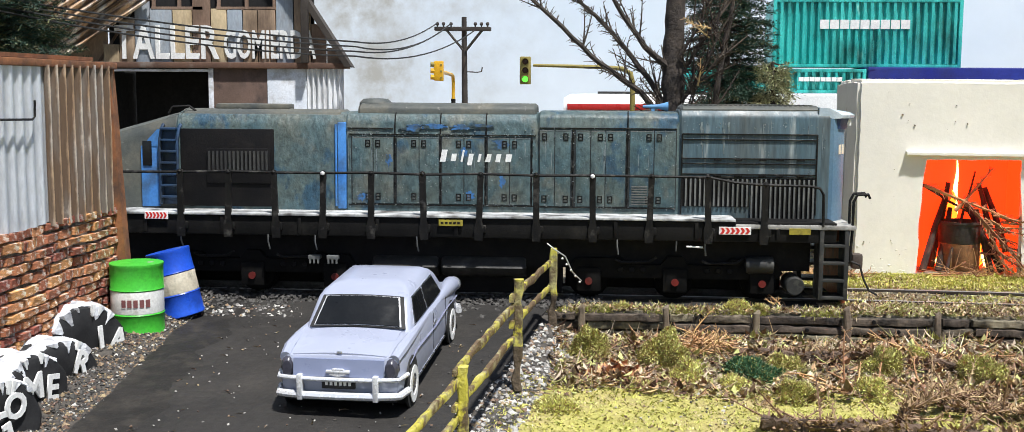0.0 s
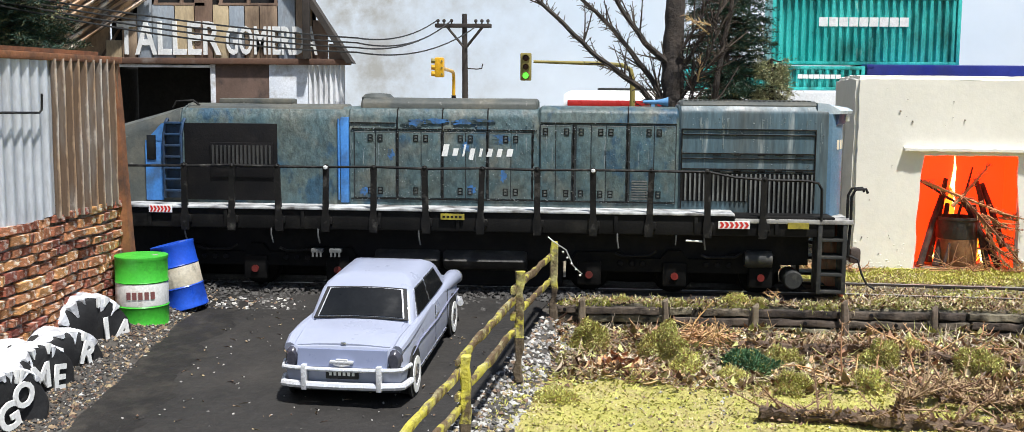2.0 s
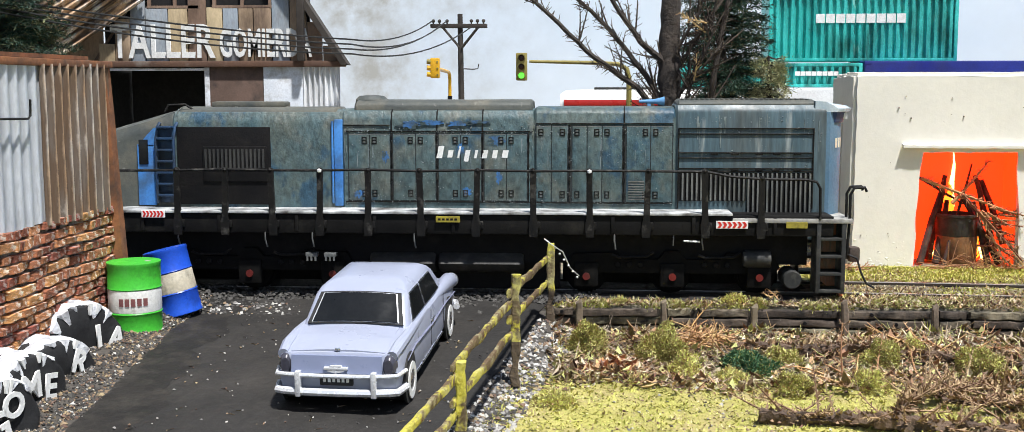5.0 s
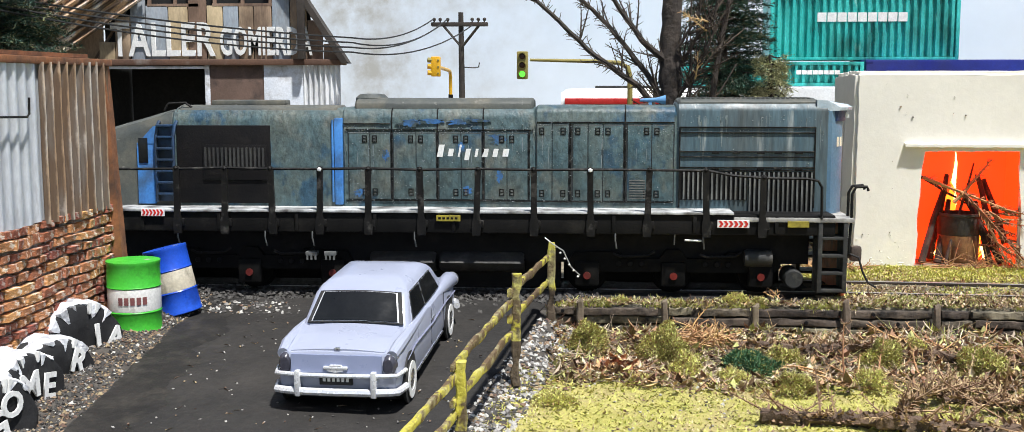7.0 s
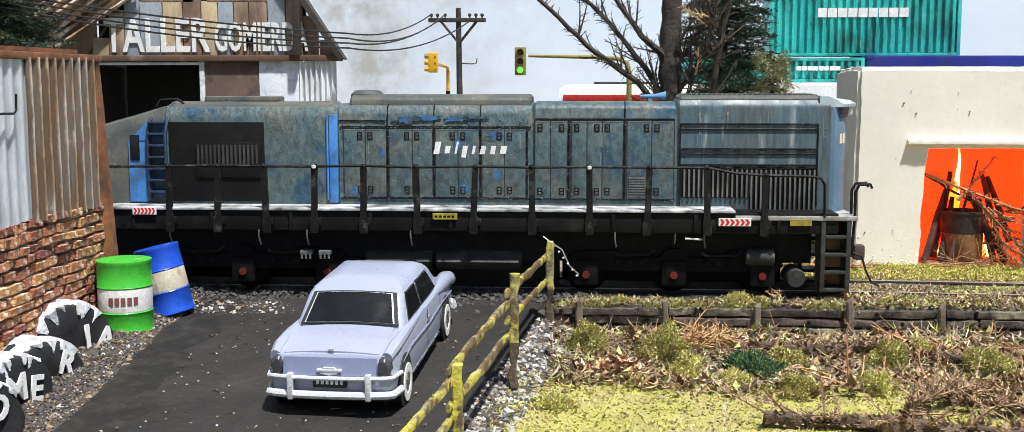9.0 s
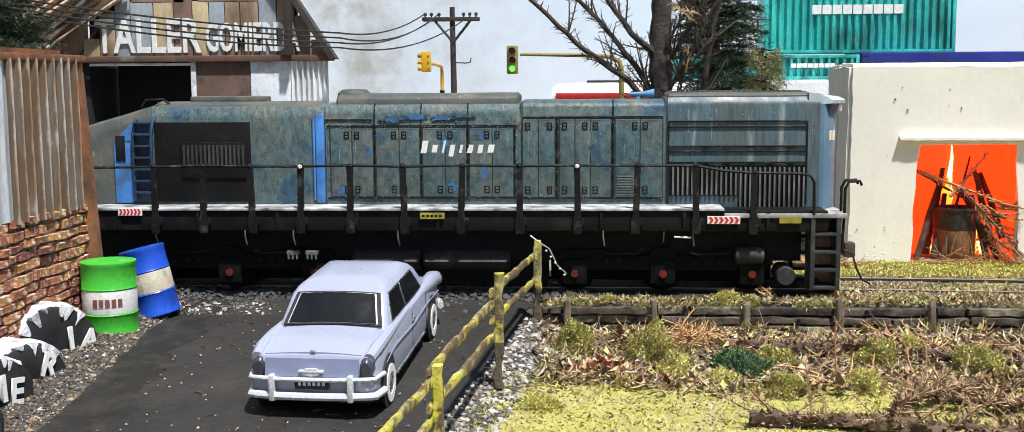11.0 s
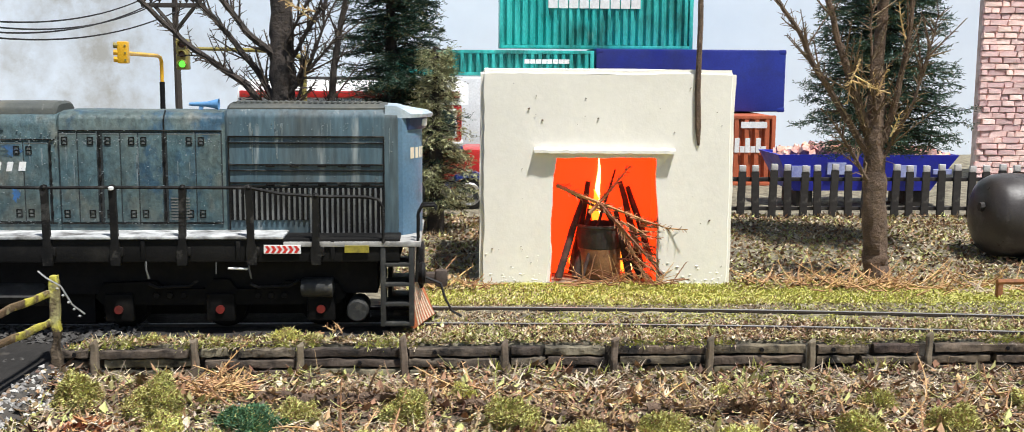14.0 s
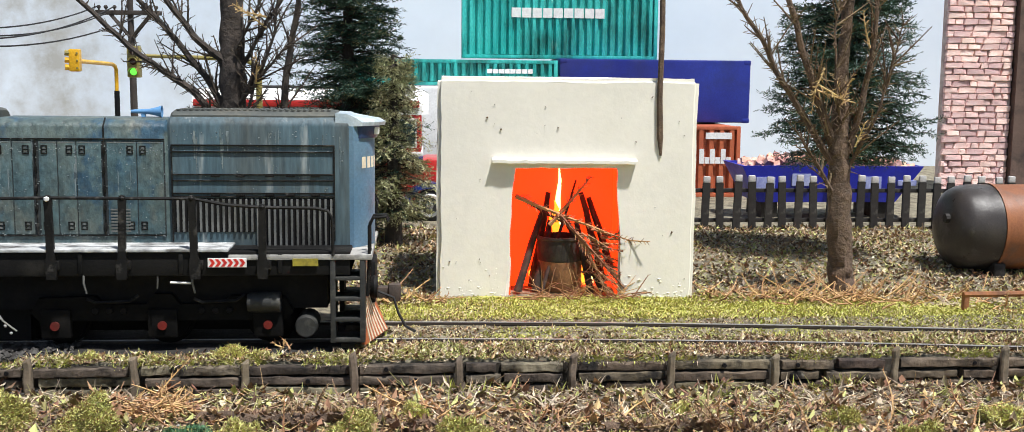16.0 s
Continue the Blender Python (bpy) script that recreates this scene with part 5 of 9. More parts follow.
def build_left_wall():
    t = thing("workshop_yard_wall", (WX - 0.4, 25, -0.5), "yard wall of rough brick below, corrugated sheets above", "wall", kind="structure")
    bm = BM()
    box(bm, WX - 0.8, 12, -1.3, WX - 0.14, 30.2, 2.95)
    core = part("brick_core", bm, MORTAR, t, "dark recessed mortar")
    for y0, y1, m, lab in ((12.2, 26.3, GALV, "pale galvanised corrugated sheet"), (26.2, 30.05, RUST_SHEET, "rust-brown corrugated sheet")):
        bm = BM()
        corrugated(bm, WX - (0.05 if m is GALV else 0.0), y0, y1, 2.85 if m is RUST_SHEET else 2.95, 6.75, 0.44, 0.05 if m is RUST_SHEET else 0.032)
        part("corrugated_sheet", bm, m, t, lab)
    bm = BM()
    loft(bm, [[Vector((WX - 0.06 * (z - 2.9) + x + 0.03 * noise.noise((z, x, 0)), y, z)) for x, y in ((-0.2, 29.95), (0.16, 29.95), (0.16, 30.3), (-0.2, 30.3))] for z in (-0.6, 0.6, 1.8, 2.9, 4.0, 5.2, 6.2, 6.85)])
    part("corner_post", bm, RUST, t, "rusty corner post")
    bm = BM()
    box(bm, WX - 0.7, 12, 6.68, WX + 0.03, 30.3, 6.86, 0.03)
    part("top_beam", bm, RUST, t, "rusty brown top rail")
    bm = BM()
    box(bm, WX - 0.9, 12, 6.9, WX - 0.6, 30.2, 7.0)
    box(bm, WX - 0.9, 12, -1, WX - 0.8, 30.2, 6.9)
    part("rear_lining", bm, RUST, t)
    bm = BM()
    tube(bm, [(WX + 0.1, 21.0, 5.48), (WX + 0.1, 23.6, 5.5), (WX + 0.1, 25.3, 5.46), (WX + 0.1, 25.42, 5.52), (WX + 0.1, 25.45, 5.9)], 0.028, 5)
    part("loose_wire", bm, RAILING, t)
    # bricks, course by course
    rnd = random.Random(4)
    shapes = []
    for k in range(6):
        bm = BM()
        g = box(bm, -0.12, -0.5, -0.5, 0.12, 0.5, 0.5, 0.0)
        for v in g:
            v.co += Vector((rnd.uniform(-0.03, 0.03), rnd.uniform(-0.07, 0.07), rnd.uniform(-0.1, 0.1)))
        bmesh.ops.bevel(bm, geom=list(bm.edges), offset=0.03, segments=1, affect="EDGES")
        for v in bm.verts:
            v.co *= CM
        me = bpy.data.meshes.new("brick")
        bm.to_mesh(me)
        bm.free()
        me.materials.append(BRICK)
        shapes.append(me)
    z, row = -0.85, 0
    while z < 2.8:
        h = 0.27 + rnd.uniform(-0.04, 0.04)
        y = 19.6 - rnd.uniform(0, 0.6)
        while y < 29.9:
            w = rnd.choice((0.25, 0.36, 0.45, 0.55, 0.7)) + rnd.uniform(-0.06, 0.06)
            w = min(w, 29.98 - y)
            if w > 0.15:
                b = new("brick", rnd.choice(shapes))
                b.parent = core
                b.location = (Vector((WX - 0.17 + rnd.uniform(0, 0.1), y + w / 2, z + h / 2 + rnd.uniform(-0.02, 0.02) + 0.05 * noise.noise((y * 0.5, z, 3)))) - ORIGIN[core]) * CM
                b.scale = (1, (w - 0.07), (h - 0.065))
                b.rotation_euler = (rnd.gauss(0, 0.035), rnd.gauss(0, 0.03), rnd.gauss(0, 0.03))
            y += w
        z += h
        row += 1
    return t


def build_drum(name, x, y, z, r, h, body, band, label, tilt=(0, 0)):
    t = thing(name, (0, 0, 0), label, "drum", "oil drums by the wall")
    bm = BM()
    prof = [(r * 0.97, 0), (r * 1.02, 0.02), (r * 1.02, 0.07), (r, 0.1), (r, h * 0.32), (r * 1.03, h * 0.335), (r, h * 0.35)]
    lathe(bm, (0, 0, 0), prof, 32)
    part("lower_body", bm, body, t)
    bm = BM()
    lathe(bm, (0, 0, 0), [(r, h * 0.352), (r * 1.005, h * 0.36), (r * 1.005, h * 0.64), (r, h * 0.648)], 32)
    b = part("band", bm, band, t, "worn pale paint band")
    bm = BM()
    lathe(bm, (0, 0, 0), [(r, h * 0.65), (r * 1.03, h * 0.665), (r, h * 0.68), (r, h - 0.1), (r * 1.02, h - 0.07), (r * 1.02, h), (r * 0.94, h)], 32)
    part("upper_body", bm, body, t)
    bm = BM()
    lathe(bm, (0, 0, 0), [(0.0, h - 0.1), (r * 0.96, h - 0.09), (r * 0.96, h - 0.05), (0.0, h - 0.05)], 32)
    lathe(bm, (r * 0.5, 0.1, 0), [(0.09, h - 0.06), (0.09, h), (0.0, h + 0.005)], 10)
    part("lid", bm, DRUM_TOP, t, "dusty drum lid with a bung")
    if body is GREEN:
        for k in range(5):
            bm = BM()
            a = radians(-8 + 13 * k)
            m = Matrix.Rotation(a, 4, "Z") @ Matrix.Translation((0, -r * 1.012, h * 0.45))
            box(bm, -0.055, -0.012, 0, 0.055, 0.012, 0.2, 0.0, m)
            part("mark", bm, MARK_DARK, b, "dark red print bar", smooth=False)
    t.matrix_basis = pose(x * CM, y * CM, z * CM, tilt[0], tilt[1], 0)
    return t


MARK_DARK = mat("print_dark_red", (0.22, 0.08, 0.07), (0.16, 0.06, 0.06), rough=0.6, bump=0.0)


def build_tyre(x, y, z, r, yaw, width, letters, seed):
    """A half-buried tyre, its tread slopped with whitewash, white letters on the dark outer wall."""
    t = thing("half_buried_tyre", (0, 0, 0), "old black tyre, whitewashed on top, white hand-painted letters", "tyre", "tyres along the yard wall")
    rnd = random.Random(seed)

    def lumpy(bm, h):
        for v in bm.verts:
            v.co += noise.noise_vector(v.co * 1.8 + Vector((seed * 7, 0, 0))) * h
    bm = BM()
    prof = [(0.0, 0.06), (r * 0.3, 0.05), (r * 0.5, 0.0), (r * 0.84, 0.0), (r * 0.93, 0.05), (r * 0.965, 0.14), (r * 0.965, width - 0.1), (r * 0.86, width), (0.0, width - 0.03)]
    lathe(bm, (0, 0, 0), prof, 40, "y")
    lumpy(bm, 0.07)
    part("sidewall", bm, TYRE, t)
    bm = BM()
    n = 44
    rings = []
    for k in range(n + 1):
        a = math.pi * (0.24 + 0.8 * k / n)
        e = 0.1 + 0.16 * noise.noise((k * 0.45, seed * 3.1, 0)) + 0.08 * noise.noise((k * 1.3, seed, 4))
        u = Vector((math.cos(a), 0, math.sin(a)))
        rr = r * (1 + 0.03 * noise.noise((k * 0.35, seed, 2)))
        run = max(0.0, 0.03 + 0.45 * noise.noise((k * 0.33, seed * 2.3, 9)) + 0.16 * noise.noise((k * 0.9, seed, 6)))
        rings.append([u * q + Vector((0, w, 0)) for q, w in ((rr * (0.95 - run), -0.012 if run > 0.02 else e), (rr * 0.97, -0.01 if run > 0.02 else e + 0.02), (rr, e + 0.06), (rr * 1.015, width * 0.3), (rr * 0.985, width * 0.5), (rr * 1.015, width * 0.7), (rr * 0.98, width - 0.05), (rr * 0.9, width - 0.03), (rr * 0.9, e + 0.1))])
    loft(bm, rings)
    lumpy(bm, 0.06)
    part("tread", bm, TYRE_WHITE, t, "whitewashed lumpy tread")
    for ch, u, v, size, turn in letters:
        m = Matrix.Translation((u, -0.035, v)) @ FRONT @ Matrix.Rotation(radians(turn), 4, "Z") @ Matrix.Translation((0, -size * 0.35, 0))
        words("letter", ch, size, m, WHITE, t, "hand-painted white letter", depth=0.02, stretch=1.0, bold=0.03)
    for j in range(2):
        a = radians(rnd.uniform(60, 140))
        bm = BM()
        q0, q1 = r * rnd.uniform(0.72, 0.82), r * 0.98
        w = rnd.uniform(0.025, 0.045)
        m = Matrix.Rotation(-a, 4, "Y")
        loft(bm, [[m @ Vector((q, yy, s * w * k)) for yy, s in ((-0.03, -1), (-0.03, 1), (0.06, 1), (0.06, -1))] for q, k in ((q0, 0.4), (q0 + 0.05, 0.9), ((q0 + q1) / 2, 1.0), (q1, 1.3))])
        part("paint_run", bm, WHITE, t, "run of white paint")
    t.matrix_basis = pose(x * CM, y * CM, z * CM, 0, 0, yaw)


build_left_wall()
build_drum("green_oil_drum", -12.02, 29.35, road_z(29.3) - 0.08, 0.69, 2.02, GREEN, DRUM_BAND, "green oil drum with a white band, dented lid")
build_drum("blue_oil_drum", -11.42, 31.15, road_z(31.1) + 0.05, 0.6, 1.9, BLUE, DRUM_SAND, "leaning blue oil drum with a bare sandy band", (0, -13))
build_tyre(-12.35, 26.95, -0.55, 1.4, 65, 1.3, (("I", 0.4, 0.5, 0.8, 4), ("A", 0.97, 0.35, 0.8, -14)), 1)
build_tyre(-11.95, 24.85, -0.78, 1.2, 70, 1.3, (("R", 0.5, 0.58, 0.75, -22),), 2)
build_tyre(-11.75, 23.1, -0.6, 1.13, 76, 1.25, (("M", -0.12, 0.42, 0.78, 4), ("E", 0.46, 0.28, 0.78, -8)), 3)
build_tyre(-11.5, 21.2, -0.7, 1.13, 74, 1.25, (("G", -0.1, 0.2, 0.8, 14), ("O", 0.32, 0.55, 0.72, -6)), 4)

# ---- the workshop shed ----
PATCH_BOARD = mat("pale_blue_board", (0.25, 0.29, 0.34), (0.32, 0.36, 0.4), rough=0.8, scale=0.7, bump=0.3, streak=3, dirt=(0.2, 0.17, 0.14), dirt_at=0.57, dirt_scale=0.9)
BOARD = mat("brown_boards", (0.3, 0.21, 0.135), (0.42, 0.31, 0.21), rough=0.85, scale=0.7, bump=0.4, streak=3, jitter=0.45, dirt=(0.1, 0.07, 0.05), dirt_at=0.58, dirt_scale=0.8)
PATCH = mat("pale_patch", (0.62, 0.66, 0.72), (0.7, 0.72, 0.76), rough=0.75, scale=0.6, bump=0.2, dirt=(0.3, 0.28, 0.26), dirt_at=0.62)
DARK_BEAM = mat("dark_beam", (0.035, 0.028, 0.024), (0.06, 0.05, 0.042), rough=0.8, scale=1, bump=0.3)
RUSTY_PLATE = mat("rusty_plate", (0.1, 0.065, 0.05), (0.14, 0.09, 0.07), rough=0.8, scale=0.6, bump=0.3, dirt=(0.05, 0.035, 0.03), dirt_at=0.6)
WHITE_SHEET = mat("white_sheet", (0.8, 0.81, 0.82), (0.7, 0.71, 0.73), rough=0.6, scale=0.7, bump=0.2, streak=4, dirt=(0.3, 0.3, 0.3), dirt_at=0.62)
SY = 55.8


def build_shed():
    t = thing("workshop_shed", (-18, SY + 5, 0), "weathered board workshop shed with a painted sign and patched sheets", "shed")
    # gable wall as boards, with two windows left open
    ex, ez, slope = -11.95, 7.35, 1.5
    x = -24.2
    rnd = random.Random(8)
    while x < ex - 0.2:
        w = min(rnd.uniform(0.75, 1.15), ex - 0.15 - x)
        mid = x + w / 2
        right = ez + (ex - mid) * slope
        left = ez + (mid + 24.4) * slope
        top = min(right, left, 17)
        win = (-21.6 < mid < -19.2) or (-18.3 < mid < -15.5)
        bm = BM()
        if win and top > 10.1:
            box(bm, x, SY, 7.3, x + w - 0.05, SY + 0.15, 10.05, 0.02)
            if top > 12.2:
                box(bm, x, SY, 11.9, x + w - 0.05, SY + 0.15, top, 0.02)
        else:
            box(bm, x, SY, 7.3, x + w - 0.05, SY + 0.15, max(7.6, top), 0.02)
        part("board", bm, PATCH_BOARD if rnd.random() < 0.26 else BOARD, t)
        x += w
    # Near-black sheets paint the inner shade; an added lid at 7.15 keeps sun out.
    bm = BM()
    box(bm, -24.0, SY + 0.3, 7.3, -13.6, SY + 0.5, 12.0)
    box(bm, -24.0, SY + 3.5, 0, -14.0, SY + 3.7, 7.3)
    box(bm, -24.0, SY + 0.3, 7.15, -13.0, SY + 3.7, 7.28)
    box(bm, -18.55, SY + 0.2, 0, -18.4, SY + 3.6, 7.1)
    part("interior", bm, SHADE_BLACK, t, "near-black sheets painted as the shed's inner shade")
    bm = BM()
    for x in (-21.6, -20.3, -19.15, -18.3, -16.9, -15.5):
        box(bm, x - 0.07, SY + 0.02, 10.0, x + 0.07, SY + 0.2, 12)
    box(bm, -21.7, SY + 0.0, 10.0, -19.1, SY + 0.2, 10.15)
    box(bm, -18.4, SY + 0.0, 10.0, -15.4, SY + 0.2, 10.15)
    part("window_frame", bm, BOARD, t)
    # lower front
    bm = BM()
    box(bm, -18.65, SY - 0.05, 0, -15.9, SY + 0.12, 7.15, 0.03)
    part("rusty_plate", bm, RUSTY_PLATE, t, "rust-brown sheet panel")
    bm = BM()
    box(bm, -15.88, SY - 0.08, 0, -13.9, SY + 0.12, 7.15, 0.03)
    part("pale_plate", bm, PATCH, t, "pale blue-grey sheet panel")
    bm = BM()
    corrugated(bm, SY - 0.05, -13.9, -12.05, 0, 7.2, 0.27, 0.1, "y")
    part("corrugated_sheet", bm, WHITE_SHEET, t, "white corrugated sheet")
    bm = BM()
    box(bm, -18.85, SY - 0.12, 0, -18.6, SY + 0.12, 7.2, 0.03)
    box(bm, -23.9, SY - 0.15, 6.95, -18.6, SY + 0.1, 7.08, 0.02)
    part("door_frame", bm, PATCH, t, "worn pale door frame")
    bm = BM()
    box(bm, -26.5, SY - 0.3, 7.12, -11.7, SY - 0.06, 7.42, 0.05)
    part("eave_board", bm, RUSTY_EAVE, t, "long rusty eave board")
    # rakes
    bm = BM()
    loft(bm, [[Vector((x, y, z)) for x, y in ((a - 0.14, SY - 0.5), (a + 0.2, SY - 0.5), (a + 0.2, SY + 0.3), (a - 0.14, SY + 0.3))] for a, z in ((-11.75, 7.2), (-15.0, 12.2), (-18.0, 16.8))])
    part("rake_beam", bm, DARK_BEAM, t, "dark sloping roof edge")
    bm = BM()
    box(bm, -14.0, SY - 0.75, 7.4, -13.65, SY - 0.45, 13.5, 0.04)
    part("upright", bm, DARK_BEAM, t, "dark upright pole")
    bm = BM()
    sheet(bm, 4, 2, lambda u, v: (-11.8 - 6.2 * u, SY - 0.4 + 0.8 * v, 7.25 + 9.55 * u), (0, 0, 0.2))
    sheet(bm, 4, 2, lambda u, v: (-24.6 + 6.6 * u, SY + 0.2 + 0.6 * v, 7.25 + 9.55 * u), (0, 0, 0.2))
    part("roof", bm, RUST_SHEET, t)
    # slipped roofing sheets on the left
    for k in range(4):
        bm = BM()
        n = 64
        o = Vector((-26.3 + 0.25 * k, SY - 1.1 - 0.3 * k, 8.25 + 0.55 * k)) if k < 2 else Vector((-26.2 - 0.9 * (k - 2), SY - 0.5 - 0.2 * k, 7.35 + 0.2 * (k - 2)))
        along, across = Vector((4.6, 0.6, 3.1)), Vector((-1.9, -0.3, 2.2))
        nrm = along.cross(across).normalized()
        sheet(bm, 3, n, lambda u, v: o + along * u + across * v + nrm * (0.09 * math.sin(v * 2 * math.pi * 8)), -nrm * 0.05)
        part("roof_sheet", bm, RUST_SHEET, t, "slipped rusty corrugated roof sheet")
    # Side wall coloured near-black so the doorway reads as shaded.
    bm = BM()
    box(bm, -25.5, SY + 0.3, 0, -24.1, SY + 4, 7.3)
    part("side_wall", bm, SHADE_BLACK, t, "side wall inside the doorway, painted black as shade")
    bm = BM()
    box(bm, -29.5, SY + 0.32, 7.2, -24.15, SY + 0.5, 10.2, 0.03)
    part("lean_to_wall", bm, BOARD, t, "brown board wall under the side roof")
    words("sign_word", "TALLER", 2.3, Matrix.Translation((-20.95, SY - 0.06, 7.62)) @ FRONT, WHITE, t, "hand-painted white sign lettering", depth=0.03, stretch=0.68, bold=0.02)
    words("sign_word", "GOMIERDA", 1.92, Matrix.Translation((-15.75, SY - 0.06, 7.65)) @ FRONT, WHITE, t, "hand-painted white sign lettering", depth=0.03, stretch=0.47, bold=0.02)
    return t


RUSTY_EAVE = mat("rusty_eave", (0.13, 0.07, 0.045), (0.09, 0.05, 0.035), rough=0.8, scale=0.6, bump=0.3, dirt=(0.3, 0.27, 0.24), dirt_at=0.66, dirt_scale=0.5)
build_shed()


# ---- background ----
ORANGE_C = mat("container_orange", (0.5, 0.13, 0.05), (0.42, 0.1, 0.045), rough=0.55, scale=0.5, bump=0.15, dirt=(0.2, 0.06, 0.03), dirt_at=0.62)
PALE_FRAME = mat("container_white", (0.7, 0.72, 0.72), (0.6, 0.62, 0.62), rough=0.5, scale=0.6, bump=0.1)


def build_container(name, x0, x1, y0, y1, z0, z1, m, label, pitch, ribs=True, marks=()):
    t = thing(name, ((x0 + x1) / 2, (y0 + y1) / 2, z0), label, "container", "stacked freight containers")
    bm = BM()
    if ribs:
        box(bm, x0 + 0.1, y0 + 0.22, z0 + 0.02, x1 - 0.1, y1 - 0.05, z1 - 0.03)
    else:
        box(bm, x0, y0, z0, x1, y1, z1, 0.16)
    part("body", bm, m, t)
    if not ribs:
        for x in (x0, x1 - 0.45):
            for z in (z0 - 0.01, z1 - 0.29):
                bm = BM()
                box(bm, x - 0.01, y0 - 0.02, z, x + 0.46, y0 + 0.4, z + 0.3, 0.1)
                part("corner_fitting", bm, m, t)
    if ribs:
        bm = BM()
        n = int((x1 - x0 - 0.5) / pitch)
        pts = []
        for k in range(n):
            a = x0 + 0.25 + (x1 - x0 - 0.5) * k / n
            p = (x1 - x0 - 0.5) / n
            pts += [(a, 0.2), (a + 0.22 * p, 0.2), (a + 0.42 * p, 0.0), (a + 0.8 * p, 0.0), (a + 0.98 * p, 0.2)]
        rings = [[Vector((x, y0 + d, z)) for x, d in pts] for z in (z0 + 0.22, (z0 + z1) / 2, z1 - 0.18)]
        loft(bm, rings, closed=False)
        part("side_wall", bm, m, t, "corrugated steel side", smooth=False)
        bm = BM()
        for z in (z0, z1 - 0.2):
            box(bm, x0, y0 - 0.02, z, x1, y0 + 0.15, z + 0.2, 0.03)
        for x in (x0, x1 - 0.22):
            box(bm, x, y0 - 0.03, z0, x + 0.22, y0 + 0.16, z1, 0.03)
        part("corner_frame", bm, m, t)
    for a, b, c, d, mm in marks:
        bm = BM()
        box(bm, a, y0 - 0.04, c, b, y0 + 0.02, d)
        part("mark", bm, mm, t, "white painted mark bar", smooth=False)
    return t


def name_bars(x0, x1, z0, z1, n):
    w = (x1 - x0) / n
    return tuple((x0 + w * k + w * 0.06, x0 + w * (k + 1) - w * 0.06, z0, z1, WHITE) for k in range(n))


up = build_container("teal_container", 11.25, 22.6, 71.2, 75.0, 7.62, 11.75, TEAL, "tall teal corrugated freight container with a white mark", 0.44, marks=name_bars(14.05, 19.5, 9.95, 10.5, 9))
build_container("teal_container", 5.0, 16.6, 69.6, 74.5, 6.05, 7.5, TEAL, "lower teal corrugated freight container", 0.44, marks=name_bars(12.6, 15.2, 6.75, 7.0, 8))
build_container("navy_container", 16.7, 27.75, 69.6, 74.5, 4.06, 7.62, NAVY, "smooth dark blue freight container", 0.4, ribs=False)
build_container("orange_container", 15.0, 26.4, 66.6, 72.5, 0.1, 4.0, ORANGE_C, "faded orange corrugated freight container", 0.55, marks=((24.45, 25.9, 3.3, 3.65, WHITE),) + name_bars(24.1, 25.9, 1.95, 2.75, 6)[::2] + name_bars(24.1, 25.9, 1.95, 2.3, 6)[1::2])
build_container("white_container", 3.0, 14.9, 66.6, 72.5, 0.1, 6.0, PALE_FRAME, "plain white freight container", 0.5, ribs=False)


# ---- the old bus ----
BUS_RED = mat("bus_red", (0.5, 0.03, 0.025), (0.42, 0.025, 0.02), rough=0.35, scale=0.6, bump=0.05, coat=0.3)
BUS_BLUE = mat("bus_blue", (0.02, 0.04, 0.22), (0.02, 0.05, 0.28), rough=0.35, bump=0.05, coat=0.3)


